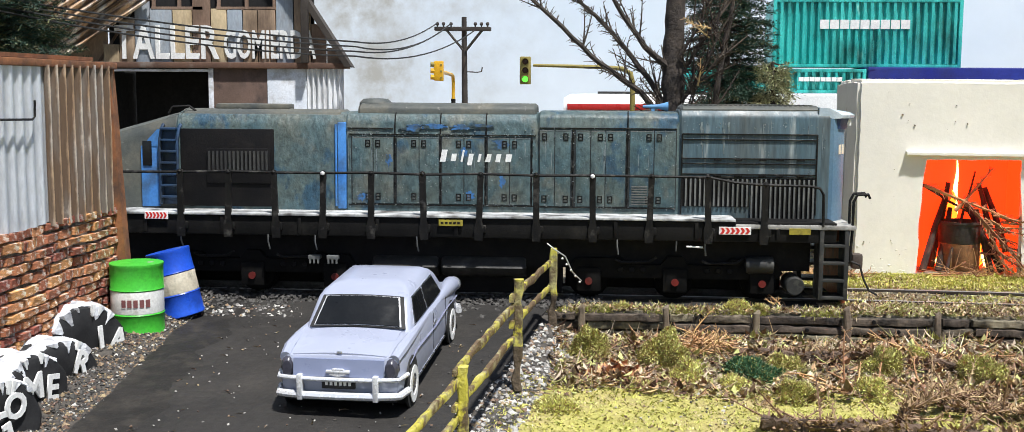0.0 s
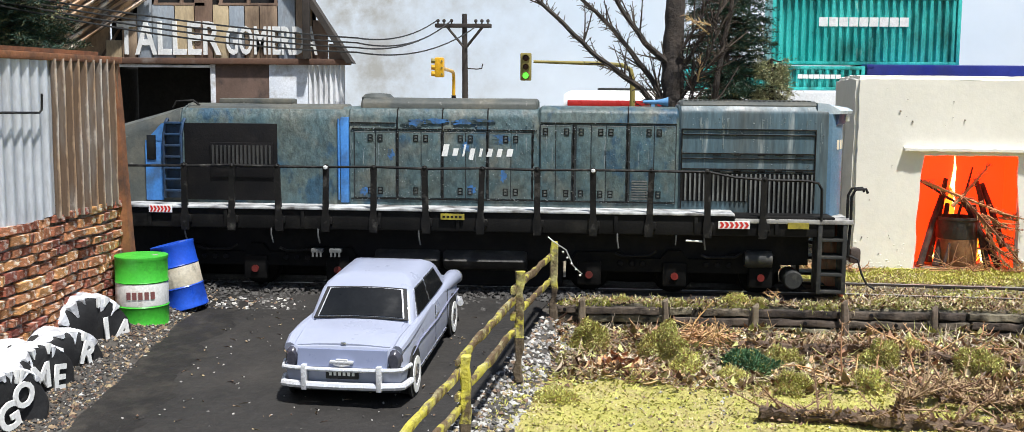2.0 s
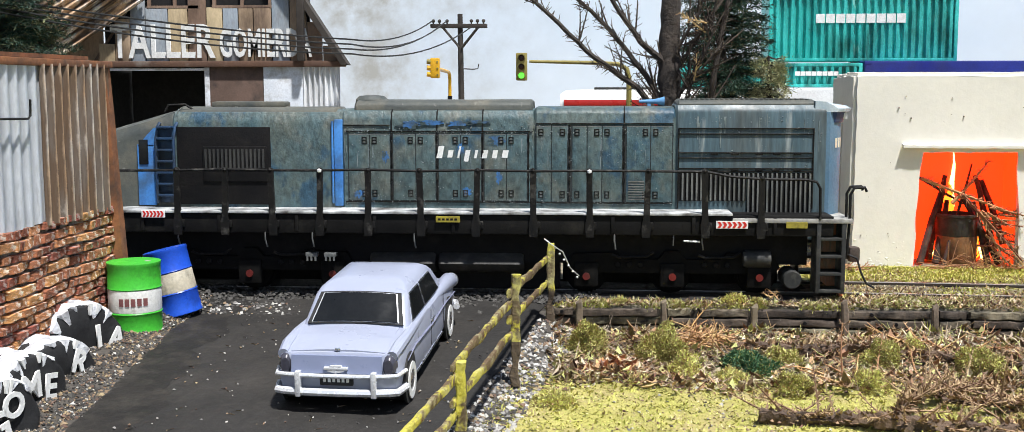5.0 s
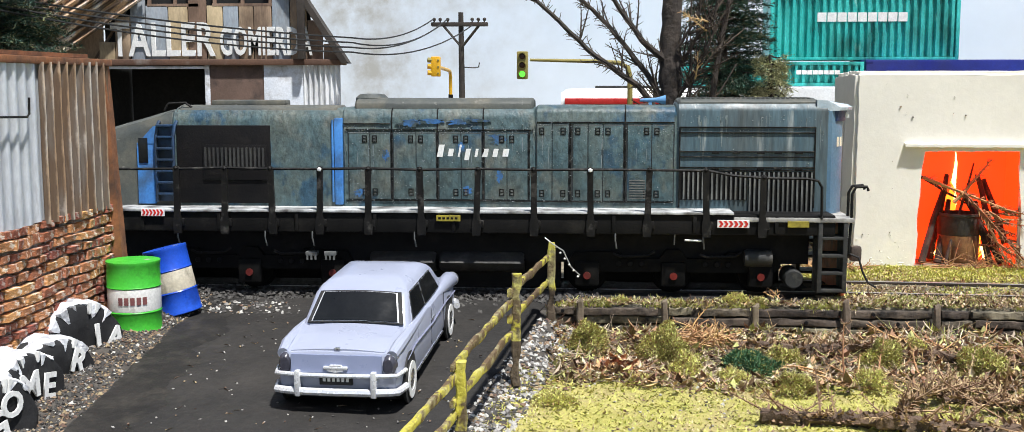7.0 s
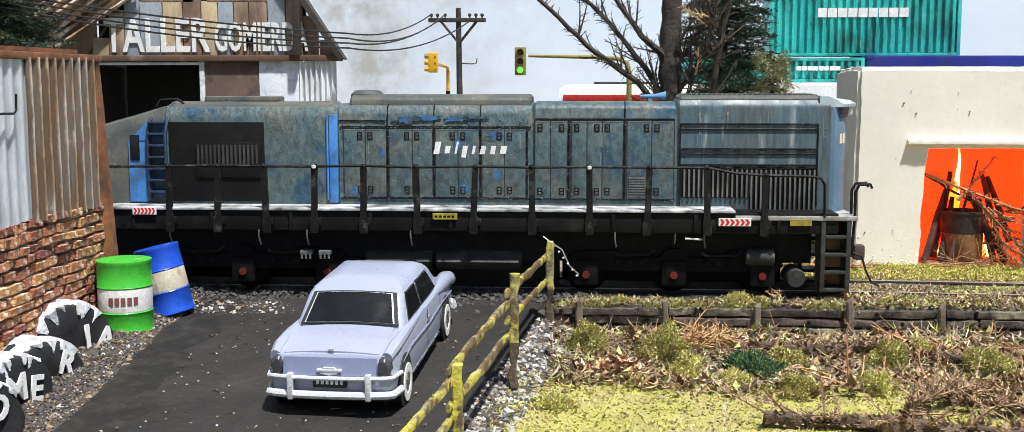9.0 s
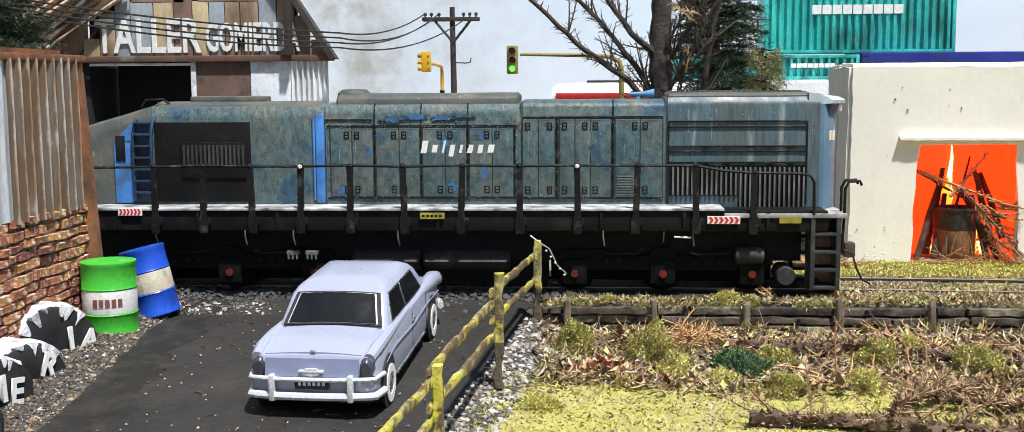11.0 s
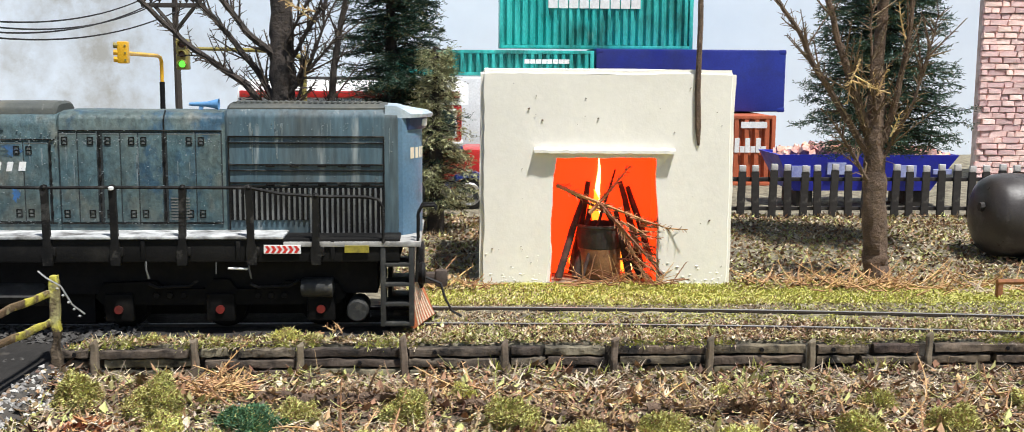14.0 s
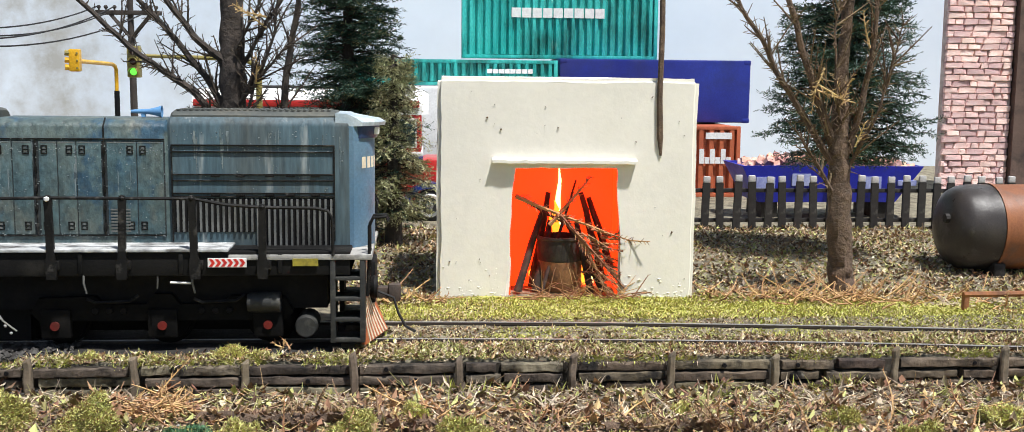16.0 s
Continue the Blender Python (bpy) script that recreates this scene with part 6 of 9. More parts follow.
def build_bus():
    t = thing("vintage_bus", (4.5, 58, 0.1), "vintage red, white and blue toy bus parked behind", "bus")
    y0, y1 = 56.0, 60.2
    bm = BM()
    box(bm, -1.0, y0, 0.9, 8.9, y1, 3.3, 0.15)
    part("body", bm, BUS_RED, t)
    bm = BM()
    box(bm, -1.0, y0 + 0.02, 3.28, 8.9, y1 - 0.02, 4.9, 0.1)
    up = part("window_band", bm, BUS_RED, t)
    for k in range(6):
        bm = BM()
        box(bm, -0.7 + 1.6 * k, y0 - 0.03, 3.5, 0.6 + 1.6 * k, y0 + 0.05, 4.65, 0.04)
        w = part("window", bm, GLASS_BUS, up, "bus window")
        bm = BM()
        box(bm, -0.78 + 1.6 * k, y0 - 0.015, 3.42, 0.68 + 1.6 * k, y0 + 0.04, 4.73, 0.03)
        part("window_rim", bm, WHITE, w)
    bm = BM()
    box(bm, -1.05, y0 - 0.03, 3.05, 8.95, y1 + 0.03, 3.25, 0.03)
    part("white_stripe", bm, WHITE, t)
    bm = BM()
    box(bm, -1.05, y0 - 0.035, 2.86, 8.95, y1 + 0.035, 3.04, 0.03)
    part("blue_stripe", bm, BUS_BLUE, t)
    bm = BM()
    prof = [(y0 - 0.05, 4.9), (y0, 5.3), (y0 + 0.5, 5.75), (y0 + 1.3, 5.98), (y1 - 1.3, 5.98), (y1 - 0.5, 5.75), (y1, 5.3), (y1 + 0.05, 4.9)]
    rings = []
    for x, s in ((-1.2, 0.8), (-0.9, 0.97), (0, 1), (8.2, 1), (8.9, 0.97), (9.2, 0.8)):
        rings.append([Vector((x, 58.1 + (y - 58.1) * s, 4.9 + (z - 4.9) * s)) for y, z in prof])
    loft(bm, rings)
    part("roof", bm, WHITE, t, "white domed bus roof")
    bm = BM()
    box(bm, 0.5, y0 + 1.3, 5.95, 6.5, y1 - 1.3, 6.1, 0.05)
    part("roof_rack", bm, STEPS, t)
    bm = BM()
    box(bm, -1.0, y0 - 0.1, 5.2, 8.8, y0 + 0.5, 5.5, 0.04)
    part("red_cove", bm, BUS_RED, t, "red stripe under the roof")
    bm = BM()
    box(bm, 8.85, y0 + 0.5, 0.9, 11.2, y1 - 0.5, 2.9, 0.3)
    part("bonnet", bm, BUS_RED, t, "red engine bonnet")
    for x in (9.25, 1.2):
        for y in (y0 - 0.05, y1 - 0.55):
            bm = BM()
            n = 14
            pts = [(x + 1.25 * math.cos(math.pi * k / n), 0.75 + 1.15 * math.sin(math.pi * k / n)) for k in range(n + 1)]
            inner = [(x + 0.95 * math.cos(math.pi * k / n), 0.75 + 0.88 * math.sin(math.pi * k / n)) for k in range(n, -1, -1)]
            prism(bm, pts + inner, "y", y - 0.06, y + 0.6)
            part("mudguard", bm, BUS_BLUE, t, "dark blue mudguard")
            bm = BM()
            lathe(bm, (x, y + 0.25, 0.85), [(0.3, -0.24), (0.6, -0.25), (0.74, -0.18), (0.76, 0.0), (0.74, 0.2), (0.3, 0.22)], 24, "y")
            ty = part("tyre", bm, RUBBER, t)
            bm = BM()
            lathe(bm, (x, y + 0.06, 0.85), [(0.0, -0.1), (0.12, -0.12), (0.2, -0.02), (0.42, -0.06), (0.5, -0.09), (0.54, -0.05), (0.54, 0.02), (0.0, 0.02)], 24, "y")
            rim = part("rim", bm, CHROME, ty, "bright spoked rim")
    return t


GLASS_BUS = mat("bus_glass", (0.03, 0.05, 0.05), (0.06, 0.09, 0.085), rough=0.15, scale=0.8, bump=0.0)
build_bus()


# ---- street furniture ----
SIGNAL_YELLOW = mat("signal_yellow", (0.75, 0.42, 0.02), (0.68, 0.36, 0.02), rough=0.4, bump=0.05)
OLIVE = mat("signal_olive", (0.24, 0.2, 0.05), (0.28, 0.23, 0.07), rough=0.5, bump=0.1)
GREEN_LAMP = glow("green_lamp", (0.12, 1.0, 0.06), 1.6)
LAMP_OFF = mat("lamp_off", (0.05, 0.02, 0.015), (0.07, 0.03, 0.02), rough=0.25, bump=0.0)


def build_signal():
    t = thing("traffic_signal", (2.1, 54, 0.1), "olive traffic signal on a long mast arm, green lit", "traffic light")
    bm = BM()
    tube(bm, [(2.12, 54, 0), (2.1, 54, 6.5), (2.0, 54, 6.95), (1.6, 54, 7.18), (0.5, 54, 7.25), (-2.6, 54, 7.32)], [0.14, 0.13, 0.12, 0.11, 0.1, 0.07], 10)
    part("mast", bm, OLIVE, t)
    bm = BM()
    box(bm, -3.22, 53.75, 6.42, -2.7, 54.2, 7.72, 0.06)
    h = part("housing", bm, OLIVE, t, "signal housing")
    for k, m in enumerate((GREEN_LAMP, LAMP_OFF, LAMP_OFF)):
        z = 6.66 + 0.41 * k
        bm = BM()
        lathe(bm, (-2.96, 53.73, z), [(0.0, -0.03), (0.1, -0.02), (0.14, 0.02), (0.0, 0.03)], 14, "y")
        part("lamp", bm, m, h, "lit green lamp" if k == 0 else "unlit lamp")
        bm = BM()
        n = 10
        for j in range(n):
            a0, a1 = math.pi * j / n, math.pi * (j + 1) / n
            loft(bm, [[Vector((-2.96 + r * math.cos(a), y, z + r * math.sin(a))) for r, a in ((0.16, a0), (0.19, a0), (0.19, a1), (0.16, a1))] for y in (53.55, 53.76)])
        part("visor", bm, OLIVE, h)
    return t


def build_yellow_signal():
    t = thing("traffic_signal", (-8.7, 73.5, 0.1), "bright yellow traffic signal seen from behind, bent pole", "traffic light")
    bm = BM()
    tube(bm, [(-8.7, 73.5, 5.5), (-8.7, 73.5, 6.7), (-8.69, 73.2, 6.95), (-8.66, 72.4, 7.05), (-8.5, 68.5, 7.1), (-8.38, 65.1, 7.14)], 0.11, 10)
    part("mast", bm, SIGNAL_YELLOW, t)
    bm = BM()
    tube(bm, [(-8.7, 73.5, 0), (-8.7, 73.5, 5.52)], 0.15, 10)
    part("pole_base", bm, BLACK, t, "black lower pole")
    bm = BM()
    box(bm, -8.78, 64.7, 6.62, -8.25, 65.2, 7.75, 0.08)
    h = part("housing", bm, SIGNAL_YELLOW, t, "yellow signal housing")
    for k in range(3):
        bm = BM()
        tube(bm, [(-8.75, 64.85, 6.82 + 0.36 * k), (-8.98, 64.8, 6.84 + 0.36 * k)], 0.15, 10)
        part("visor", bm, SIGNAL_YELLOW if k != 2 else OLIVE, h)
        bm = BM()
        lathe(bm, (-8.36, 64.68, 6.8 + 0.37 * k), [(0.0, -0.02), (0.05, -0.02), (0.06, 0.02)], 8, "y")
        part("screw", bm, OLIVE, h)
    return t


def build_pole():
    t = thing("utility_pole", (-8.1, 75, 0.1), "dark wooden utility pole with braced crossarms", "utility pole")
    bm = BM()
    tube(bm, [(-8.08, 75, 0), (-8.12, 75, 6), (-8.17, 75, 10.85)], [0.24, 0.2, 0.17], 10)
    part("pole", bm, DARK_BEAM, t)
    for dy in (-0.25, 0.25):
        bm = BM()
        box(bm, -10.1, 75 + dy - 0.09, 9.95, -6.4, 75 + dy + 0.09, 10.2, 0.03)
        part("crossarm", bm, DARK_BEAM, t)
        for s in (-1, 1):
            bm = BM()
            tube(bm, [(-8.13 + s * 0.1, 75 + dy, 8.7), (-8.15 + s * 1.15, 75 + dy, 9.97)], 0.07, 6)
            part("brace", bm, DARK_BEAM, t)
    for x in (-9.9, -9.5, -9.0, -7.4, -7.0, -6.6):
        bm = BM()
        lathe(bm, (x, 74.75, 10.2), [(0.05, 0), (0.05, 0.08), (0.1, 0.1), (0.12, 0.2), (0.08, 0.28), (0.0, 0.3)], 10)
        part("insulator", bm, DARK_BEAM, t, "small dark insulator")
    bm = BM()
    tube(bm, [(-8.1, 74.9, 7.3), (-7.3, 74.9, 7.25), (-7.0, 74.9, 7.3), (-6.95, 74.9, 7.6)], 0.04, 5)
    part("bracket", bm, DARK_BEAM, t)
    return t


def build_wire(a, mid, b, sag):
    bm = BM()
    a, mid, b = Vector(a), Vector(mid), Vector(b)
    pts = []
    for p, q, h in ((a, mid, sag), (mid, b, sag * 0.5)):
        pts += [p.lerp(q, k / 14) - Vector((0, 0, h * 4 * (k / 14) * (1 - k / 14))) for k in range(14)]
    tube(bm, pts + [b], 0.042, 5)
    w = solid("overhead_wire", bm, RUBBER, "thin black overhead wire from the pole", "cable", "overhead wires")
    return w


build_signal()
build_yellow_signal()
build_pole()
for k, (x, z) in enumerate(((-9.9, 10.45), (-9.5, 10.0), (-9.0, 10.42), (-7.4, 10.0))):
    build_wire((x, 74.75, z), (-11.25, 54.9, 8.42 - 0.23 * k), (-24.6 + 0.3 * k, 44, 9.9 - 0.22 * k), 0.5 + 0.08 * k)

# ---- right background: fence, skip, brick wall, tank ----
FENCE = mat("fence_black", (0.018, 0.015, 0.013), (0.032, 0.028, 0.025), rough=0.7, scale=2, bump=0.3, dirt=(0.11, 0.1, 0.085), dirt_at=0.68, dirt_scale=3, jitter=0.2)
PINK_BRICK = mat("pink_brick", (0.8, 0.47, 0.43), (0.88, 0.63, 0.58), rough=0.85, scale=1.0, bump=0.6, jitter=0.28, dirt=(0.85, 0.7, 0.66), dirt_at=0.58, dirt_scale=0.7, second=(0.6, 0.28, 0.23), second_at=0.57, second_scale=0.9, depth=0.1)
PINK_MORTAR = mat("pink_mortar", (0.42, 0.28, 0.24), (0.7, 0.58, 0.53), rough=0.9, scale=1.5, bump=0.3)
TANK_END = mat("tank_end_grey", (0.028, 0.024, 0.023), (0.05, 0.042, 0.038), rough=0.38, scale=0.6, bump=0.2, dirt=(0.14, 0.13, 0.12), dirt_at=0.66)
TANK_RUST = mat("tank_rust", (0.3, 0.11, 0.04), (0.2, 0.075, 0.035), rough=0.6, scale=0.5, bump=0.2, second=(0.05, 0.042, 0.04), second_at=0.56, second_scale=0.4, dirt=(0.12, 0.1, 0.09), dirt_at=0.64, dirt_scale=0.7)


def build_picket_fence():
    t = thing("picket_fence", (30, 53.5, 0), "dark weathered picket fence, its tips painted pale as if lit", "fence")
    fz = 0.05
    for z in (0.42, 1.72):
        bm = BM()
        box(bm, 16.5, 53.55, z, 45, 53.68, z + 0.17, 0.02)
        part("rail", bm, FENCE, t)
    me = tip = None
    for k in range(40):
        x = 17.0 + 0.69 * k
        if me is None:
            bm = BM()
            prism(bm, [(-0.16, 0), (0.16, 0), (0.16, 2.15), (0.12, 2.18), (-0.12, 2.18), (-0.16, 2.15)], "y", -0.09, 0.05)
            ob = part("picket", bm, FENCE, None, smooth=False)
            me = ob.data
            bm = BM()
            box(bm, -0.15, -0.1, 2.18, 0.15, 0.06, 2.46, 0.04)
            to = part("tip", bm, LIT_TIP, None)
            tip = to.data
        else:
            ob, to = new("picket", me), new("tip", tip)
        ob.parent, to.parent = t, ob
        ob.location = (Vector((x + 0.03 * math.sin(k * 5.1), 53.5, 0.0 + 0.04 * math.sin(k * 1.7))) - ORIGIN[t]) * CM
        ob.rotation_euler = (0, 0.03 * math.sin(k * 3.3), 0)
    return t


# Pale tip colour holds the light on the picket tops.
LIT_TIP = mat("lit_picket_tip", (0.6, 0.58, 0.56), (0.38, 0.36, 0.34), rough=0.7, scale=2, bump=0.2)
build_picket_fence()


def build_skip():
    t = thing("blue_skip", (28, 58, 0.1), "bright blue steel skip heaped with red and white rubble", "skip")
    bm = BM()
    lo = [(-3.4, -1.4), (3.2, -1.4), (3.2, 1.4), (-3.4, 1.4)]
    hi = [(-4.3, -1.7), (4.4, -1.7), (4.4, 1.7), (-4.3, 1.7)]
    loft(bm, [[Vector((28 + x, 58.5 + y, 0.9)) for x, y in lo], [Vector((28 + x, 58.5 + y, 2.62)) for x, y in hi], [Vector((28 + x * 0.97, 58.5 + y * 0.92, 2.62)) for x, y in hi], [Vector((28 + x * 0.95, 58.5 + y * 0.9, 2.3)) for x, y in hi]])
    part("trough", bm, SKIP_BLUE, t)
    for k in range(5):
        bm = BM()
        box(bm, 24.4 + 1.7 * k, 56.86, 1.5 + 0.2 * math.sin(k * 2), 25.3 + 1.7 * k, 56.95, 2.1 + 0.2 * math.sin(k), 0.02, None)
        part("print_bar", bm, WORN_WHITE, t, "worn pale print bar", smooth=False)
    for s in (-2.8, 2.6):
        bm = BM()
        box(bm, 28 + s - 0.4, 57.3, 0.05, 28 + s + 0.4, 59.7, 0.95, 0.05)
        part("skid", bm, FENCE, t)
    rnd = random.Random(12)
    bm = BM()
    for k in range(150):
        x, y = rnd.uniform(24.1, 32.0), rnd.uniform(57.1, 59.8)
        z = 2.45 + 0.35 * (1 - ((x - 28) / 4.4) ** 2) + rnd.uniform(-0.1, 0.15)
        m = Matrix.Translation((x, y, z)) @ Euler((rnd.uniform(-1, 1), rnd.uniform(-1, 1), rnd.uniform(0, 3))).to_matrix().to_4x4()
        box(bm, -0.22, -0.14, -0.1, 0.22, 0.14, 0.1, 0, m)
    tagged(part("rubble", bm, RUBBLE, t, "heap of red and pale rubble", smooth=False), kind="stuff")
    return t


SKIP_BLUE = mat("skip_blue", (0.02, 0.025, 0.35), (0.025, 0.035, 0.42), rough=0.45, scale=0.6, bump=0.1, dirt=(0.04, 0.05, 0.12), dirt_at=0.66)
WORN_WHITE = mat("worn_white", (0.35, 0.38, 0.55), (0.2, 0.22, 0.45), rough=0.6, scale=3, bump=0.0)
RUBBLE = mat("rubble", (0.55, 0.2, 0.14), (0.7, 0.5, 0.42), rough=0.9, scale=1.5, bump=0.3, jitter=0.4, island=True)
build_skip()


def build_brick_tower():
    t = thing("wall_brick_tower", (42.5, 71, 0), "tall pinkish brick wall of a building", "wall", kind="structure")
    bm = BM()
    box(bm, 39.45, 70.0, -0.1, 43.5, 70.6, 16)
    core = part("mortar_core", bm, PINK_MORTAR, t)
    rnd = random.Random(21)
    shapes = []
    for k in range(4):
        bm = BM()
        g = box(bm, -0.5, -0.1, -0.5, 0.5, 0.15, 0.5)
        for v in g:
            v.co += Vector((rnd.uniform(-0.08, 0.08), rnd.uniform(-0.03, 0.03), rnd.uniform(-0.13, 0.13)))
        bmesh.ops.bevel(bm, geom=list(bm.edges), offset=0.04, segments=1, affect="EDGES")
        for v in bm.verts:
            v.co *= CM
        me = bpy.data.meshes.new("brick")
        bm.to_mesh(me)
        bm.free()
        me.materials.append(PINK_BRICK)
        shapes.append(me)
    for j in range(44):
        z = 0.1 + 0.36 * j
        x = 39.4 - (0.6 if j % 2 else 0)
        while x < 43.4:
            w = rnd.choice((0.5, 0.85, 1.05))
            a, b = max(x, 39.4), min(x + w, 43.5)
            if b - a > 0.25:
                ob = new("brick", rnd.choice(shapes))
                ob.parent = core
                ob.location = (Vector(((a + b) / 2, 70.0 - rnd.uniform(0, 0.08), z + 0.18)) - ORIGIN[core]) * CM
                ob.scale = (b - a - 0.06, 1, 0.31)
            x += w
    bm = BM()
    box(bm, 43.55, 69.5, -0.1, 60, 71, 16)
    part("plank_wall", bm, RUSTY_PLATE, t, "brown timber wall beside the brick")
    return t


build_brick_tower()


def build_tank():
    t = thing("rusty_fuel_tank", (31, 43.7, 0), "rusty cylindrical fuel tank lying on the ground", "tank")
    bm = BM()
    lathe(bm, (27.2, 43.7, 1.55), [(0.0, -0.12), (0.5, -0.1), (1.0, 0.02), (1.3, 0.2), (1.45, 0.5), (1.5, 0.9), (1.5, 1.55)], 36, "x")
    part("dished_end", bm, TANK_END, t, "dull dark grey dished end")
    bm = BM()
    lathe(bm, (27.2, 43.7, 1.55), [(1.49, 1.5), (1.5, 1.55), (1.5, 7.5), (1.4, 8.0), (0.0, 8.3)], 36, "x")
    part("shell", bm, TANK_RUST, t)
    for x in (28.75, 32.8):
        bm = BM()
        lathe(bm, (x, 43.7, 1.55), [(1.46, -0.05), (1.54, -0.05), (1.54, 0.05), (1.46, 0.05)], 36, "x")
        part("band", bm, TANK_RUST, t)
        bm = BM()
        box(bm, x - 0.2, 42.6, -0.1, x + 0.2, 44.8, 0.4, 0.04)
        part("cradle", bm, FENCE, t)
    bm = BM()
    lathe(bm, (27.1, 43.3, 1.9), [(0.0, -0.1), (0.16, -0.1), (0.18, 0.05)], 10, "x")
    part("cap", bm, FENCE, t)
    return t


build_tank()


def build_bench():
    t = thing("low_timber_trestle", (27.6, 37.0, 0), "low rust-brown timber trestle beside the track", "trestle")
    bm = BM()
    tube(bm, [(24.65, 37.0, 0.45), (29.5, 37.2, 0.45), (31, 37.2, 0.45)], 0.09, 6)
    part("beam", bm, RUST, t)
    for x in (24.75, 27.0, 29.4):
        bm = BM()
        box(bm, x - 0.08, 36.95, -0.15, x + 0.08, 37.15, 0.45, 0.03)
        part("leg", bm, RUST, t)
    return t


build_bench()


# ---- foreground: sleeper wall, striped fence, fire, trees, ground cover ----
class Heap:
    """Collects many small faces and links them as one mesh."""

    def __init__(self):
        self.v, self.f, self.m = [], [], []

    def blade(self, p, d, w, m=0):
        """A tapering blade from p along d."""
        s = d.cross(Vector((0.3, 0.8, 0.5))).normalized() * w
        k = len(self.v)
        mid = p + d * 0.55 + Vector((0, 0, 0.0))
        self.v += [p - s, p + s, mid + s * 0.7, p + d - Vector((0, 0, d.length * 0.12)), mid - s * 0.7]
        self.f.append((k, k + 1, k + 2, k + 3, k + 4))
        self.m.append(m)

    def leaf(self, p, d, w, m=0):
        """A small bent leaf of two faces."""
        s = d.cross(Vector((0.2, 0.5, 0.9))).normalized()
        up = d.cross(s).normalized() * (w * 0.5)
        k = len(self.v)
        self.v += [p, p + d * 0.5 + s * w + up, p + d, p + d * 0.5 - s * w + up]
        self.f += [(k, k + 1, k + 2), (k, k + 2, k + 3)]
        self.m += [m, m]

    def twig(self, pts, r0, r1, m=0, n=4):
        k0, u = len(self.v), None
        for i, p in enumerate(pts):
            d = (pts[min(i + 1, len(pts) - 1)] - pts[max(i - 1, 0)]).normalized()
            if u is None:
                u = d.cross(Vector((0.1, 0.3, 1)) if abs(d.z) < 0.9 else Vector((1, 0, 0))).normalized()
            u = (u - d * u.dot(d)).normalized()
            r = r0 + (r1 - r0) * i / (len(pts) - 1)
            self.v += ring(p, u, d.cross(u), r, n)
        for i in range(len(pts) - 1):
            for j in range(n):
                a, b = k0 + i * n + j, k0 + i * n + (j + 1) % n
                self.f.append((a, b, b + n, a + n))
                self.m.append(m)
        self.f.append(tuple(k0 + j for j in range(n))[::-1])
        self.f.append(tuple(k0 + (len(pts) - 1) * n + j for j in range(n)))
        self.m += [m, m]

    def stone(self, p, r, rnd, m=0):
        k = len(self.v)
        q = [Vector((1, 0, 0)), Vector((0, 1, 0.1)), Vector((-1, 0, 0)), Vector((0, -1, 0.1)), Vector((0, 0, 0.85)), Vector((0, 0, -0.6))]
        e = Euler((rnd.uniform(-0.6, 0.6), rnd.uniform(-0.6, 0.6), rnd.uniform(0, 6))).to_matrix()
        self.v += [p + e @ (c * r * rnd.uniform(0.7, 1.3)) for c in q]
        for a, b, c in ((0, 1, 4), (1, 2, 4), (2, 3, 4), (3, 0, 4), (1, 0, 5), (2, 1, 5), (3, 2, 5), (0, 3, 5)):
            self.f.append((k + a, k + b, k + c))
            self.m.append(m)

    def sprig(self, p, d, length, rnd, r=0.03, needle=0.35, every=0.09, m=0, bend=0.25, thick=0.011):
        """A dry thorny sprig: a bent stem with needles all along it."""
        n = 7
        side = Vector((rnd.uniform(-1, 1), rnd.uniform(-1, 1), rnd.uniform(-0.4, 0.8)))
        pts = [p + d * (length * k / n) + side * (bend * length * (k / n) ** 2) for k in range(n + 1)]
        self.twig(pts, r, r * 0.35, m)
        s = every * rnd.random() + 0.05
        while s < length * 0.99:
            t = s / length * n
            i = min(n - 1, int(t))
            q = pts[i].lerp(pts[i + 1], t - i)
            ax = (pts[i + 1] - pts[i]).normalized()
            o = Vector((rnd.uniform(-1, 1), rnd.uniform(-1, 1), rnd.uniform(-1, 1)))
            o = (o - ax * o.dot(ax)).normalized()
            w = (ax * 0.75 + o).normalized() * (needle * rnd.uniform(0.6, 1.1) * (1 - 0.4 * s / length))
            self.twig([q, q + w], thick, thick * 0.4, m, 3)
            s += every * rnd.uniform(0.6, 1.5)
        return pts

    def link(self, name, materials, parent=None, label="", flat=True):
        o = ORIGIN.get(parent, Vector((0, 0, 0)))
        me = bpy.data.meshes.new(name)
        me.from_pydata([(v - o) * CM for v in self.v], [], self.f)
        ms = materials if isinstance(materials, (list, tuple)) else (materials,)
        for m in ms:
            me.materials.append(m)
        if len(ms) > 1:
            me.polygons.foreach_set("material_index", self.m)
        ob = new(name, me)
        if parent:
            ob.parent = parent
        ORIGIN[ob] = o
        return tagged(ob, label)


def stuff(heap, name, materials, label, category):
    return tagged(heap.link(name, materials), label, category, kind="stuff")


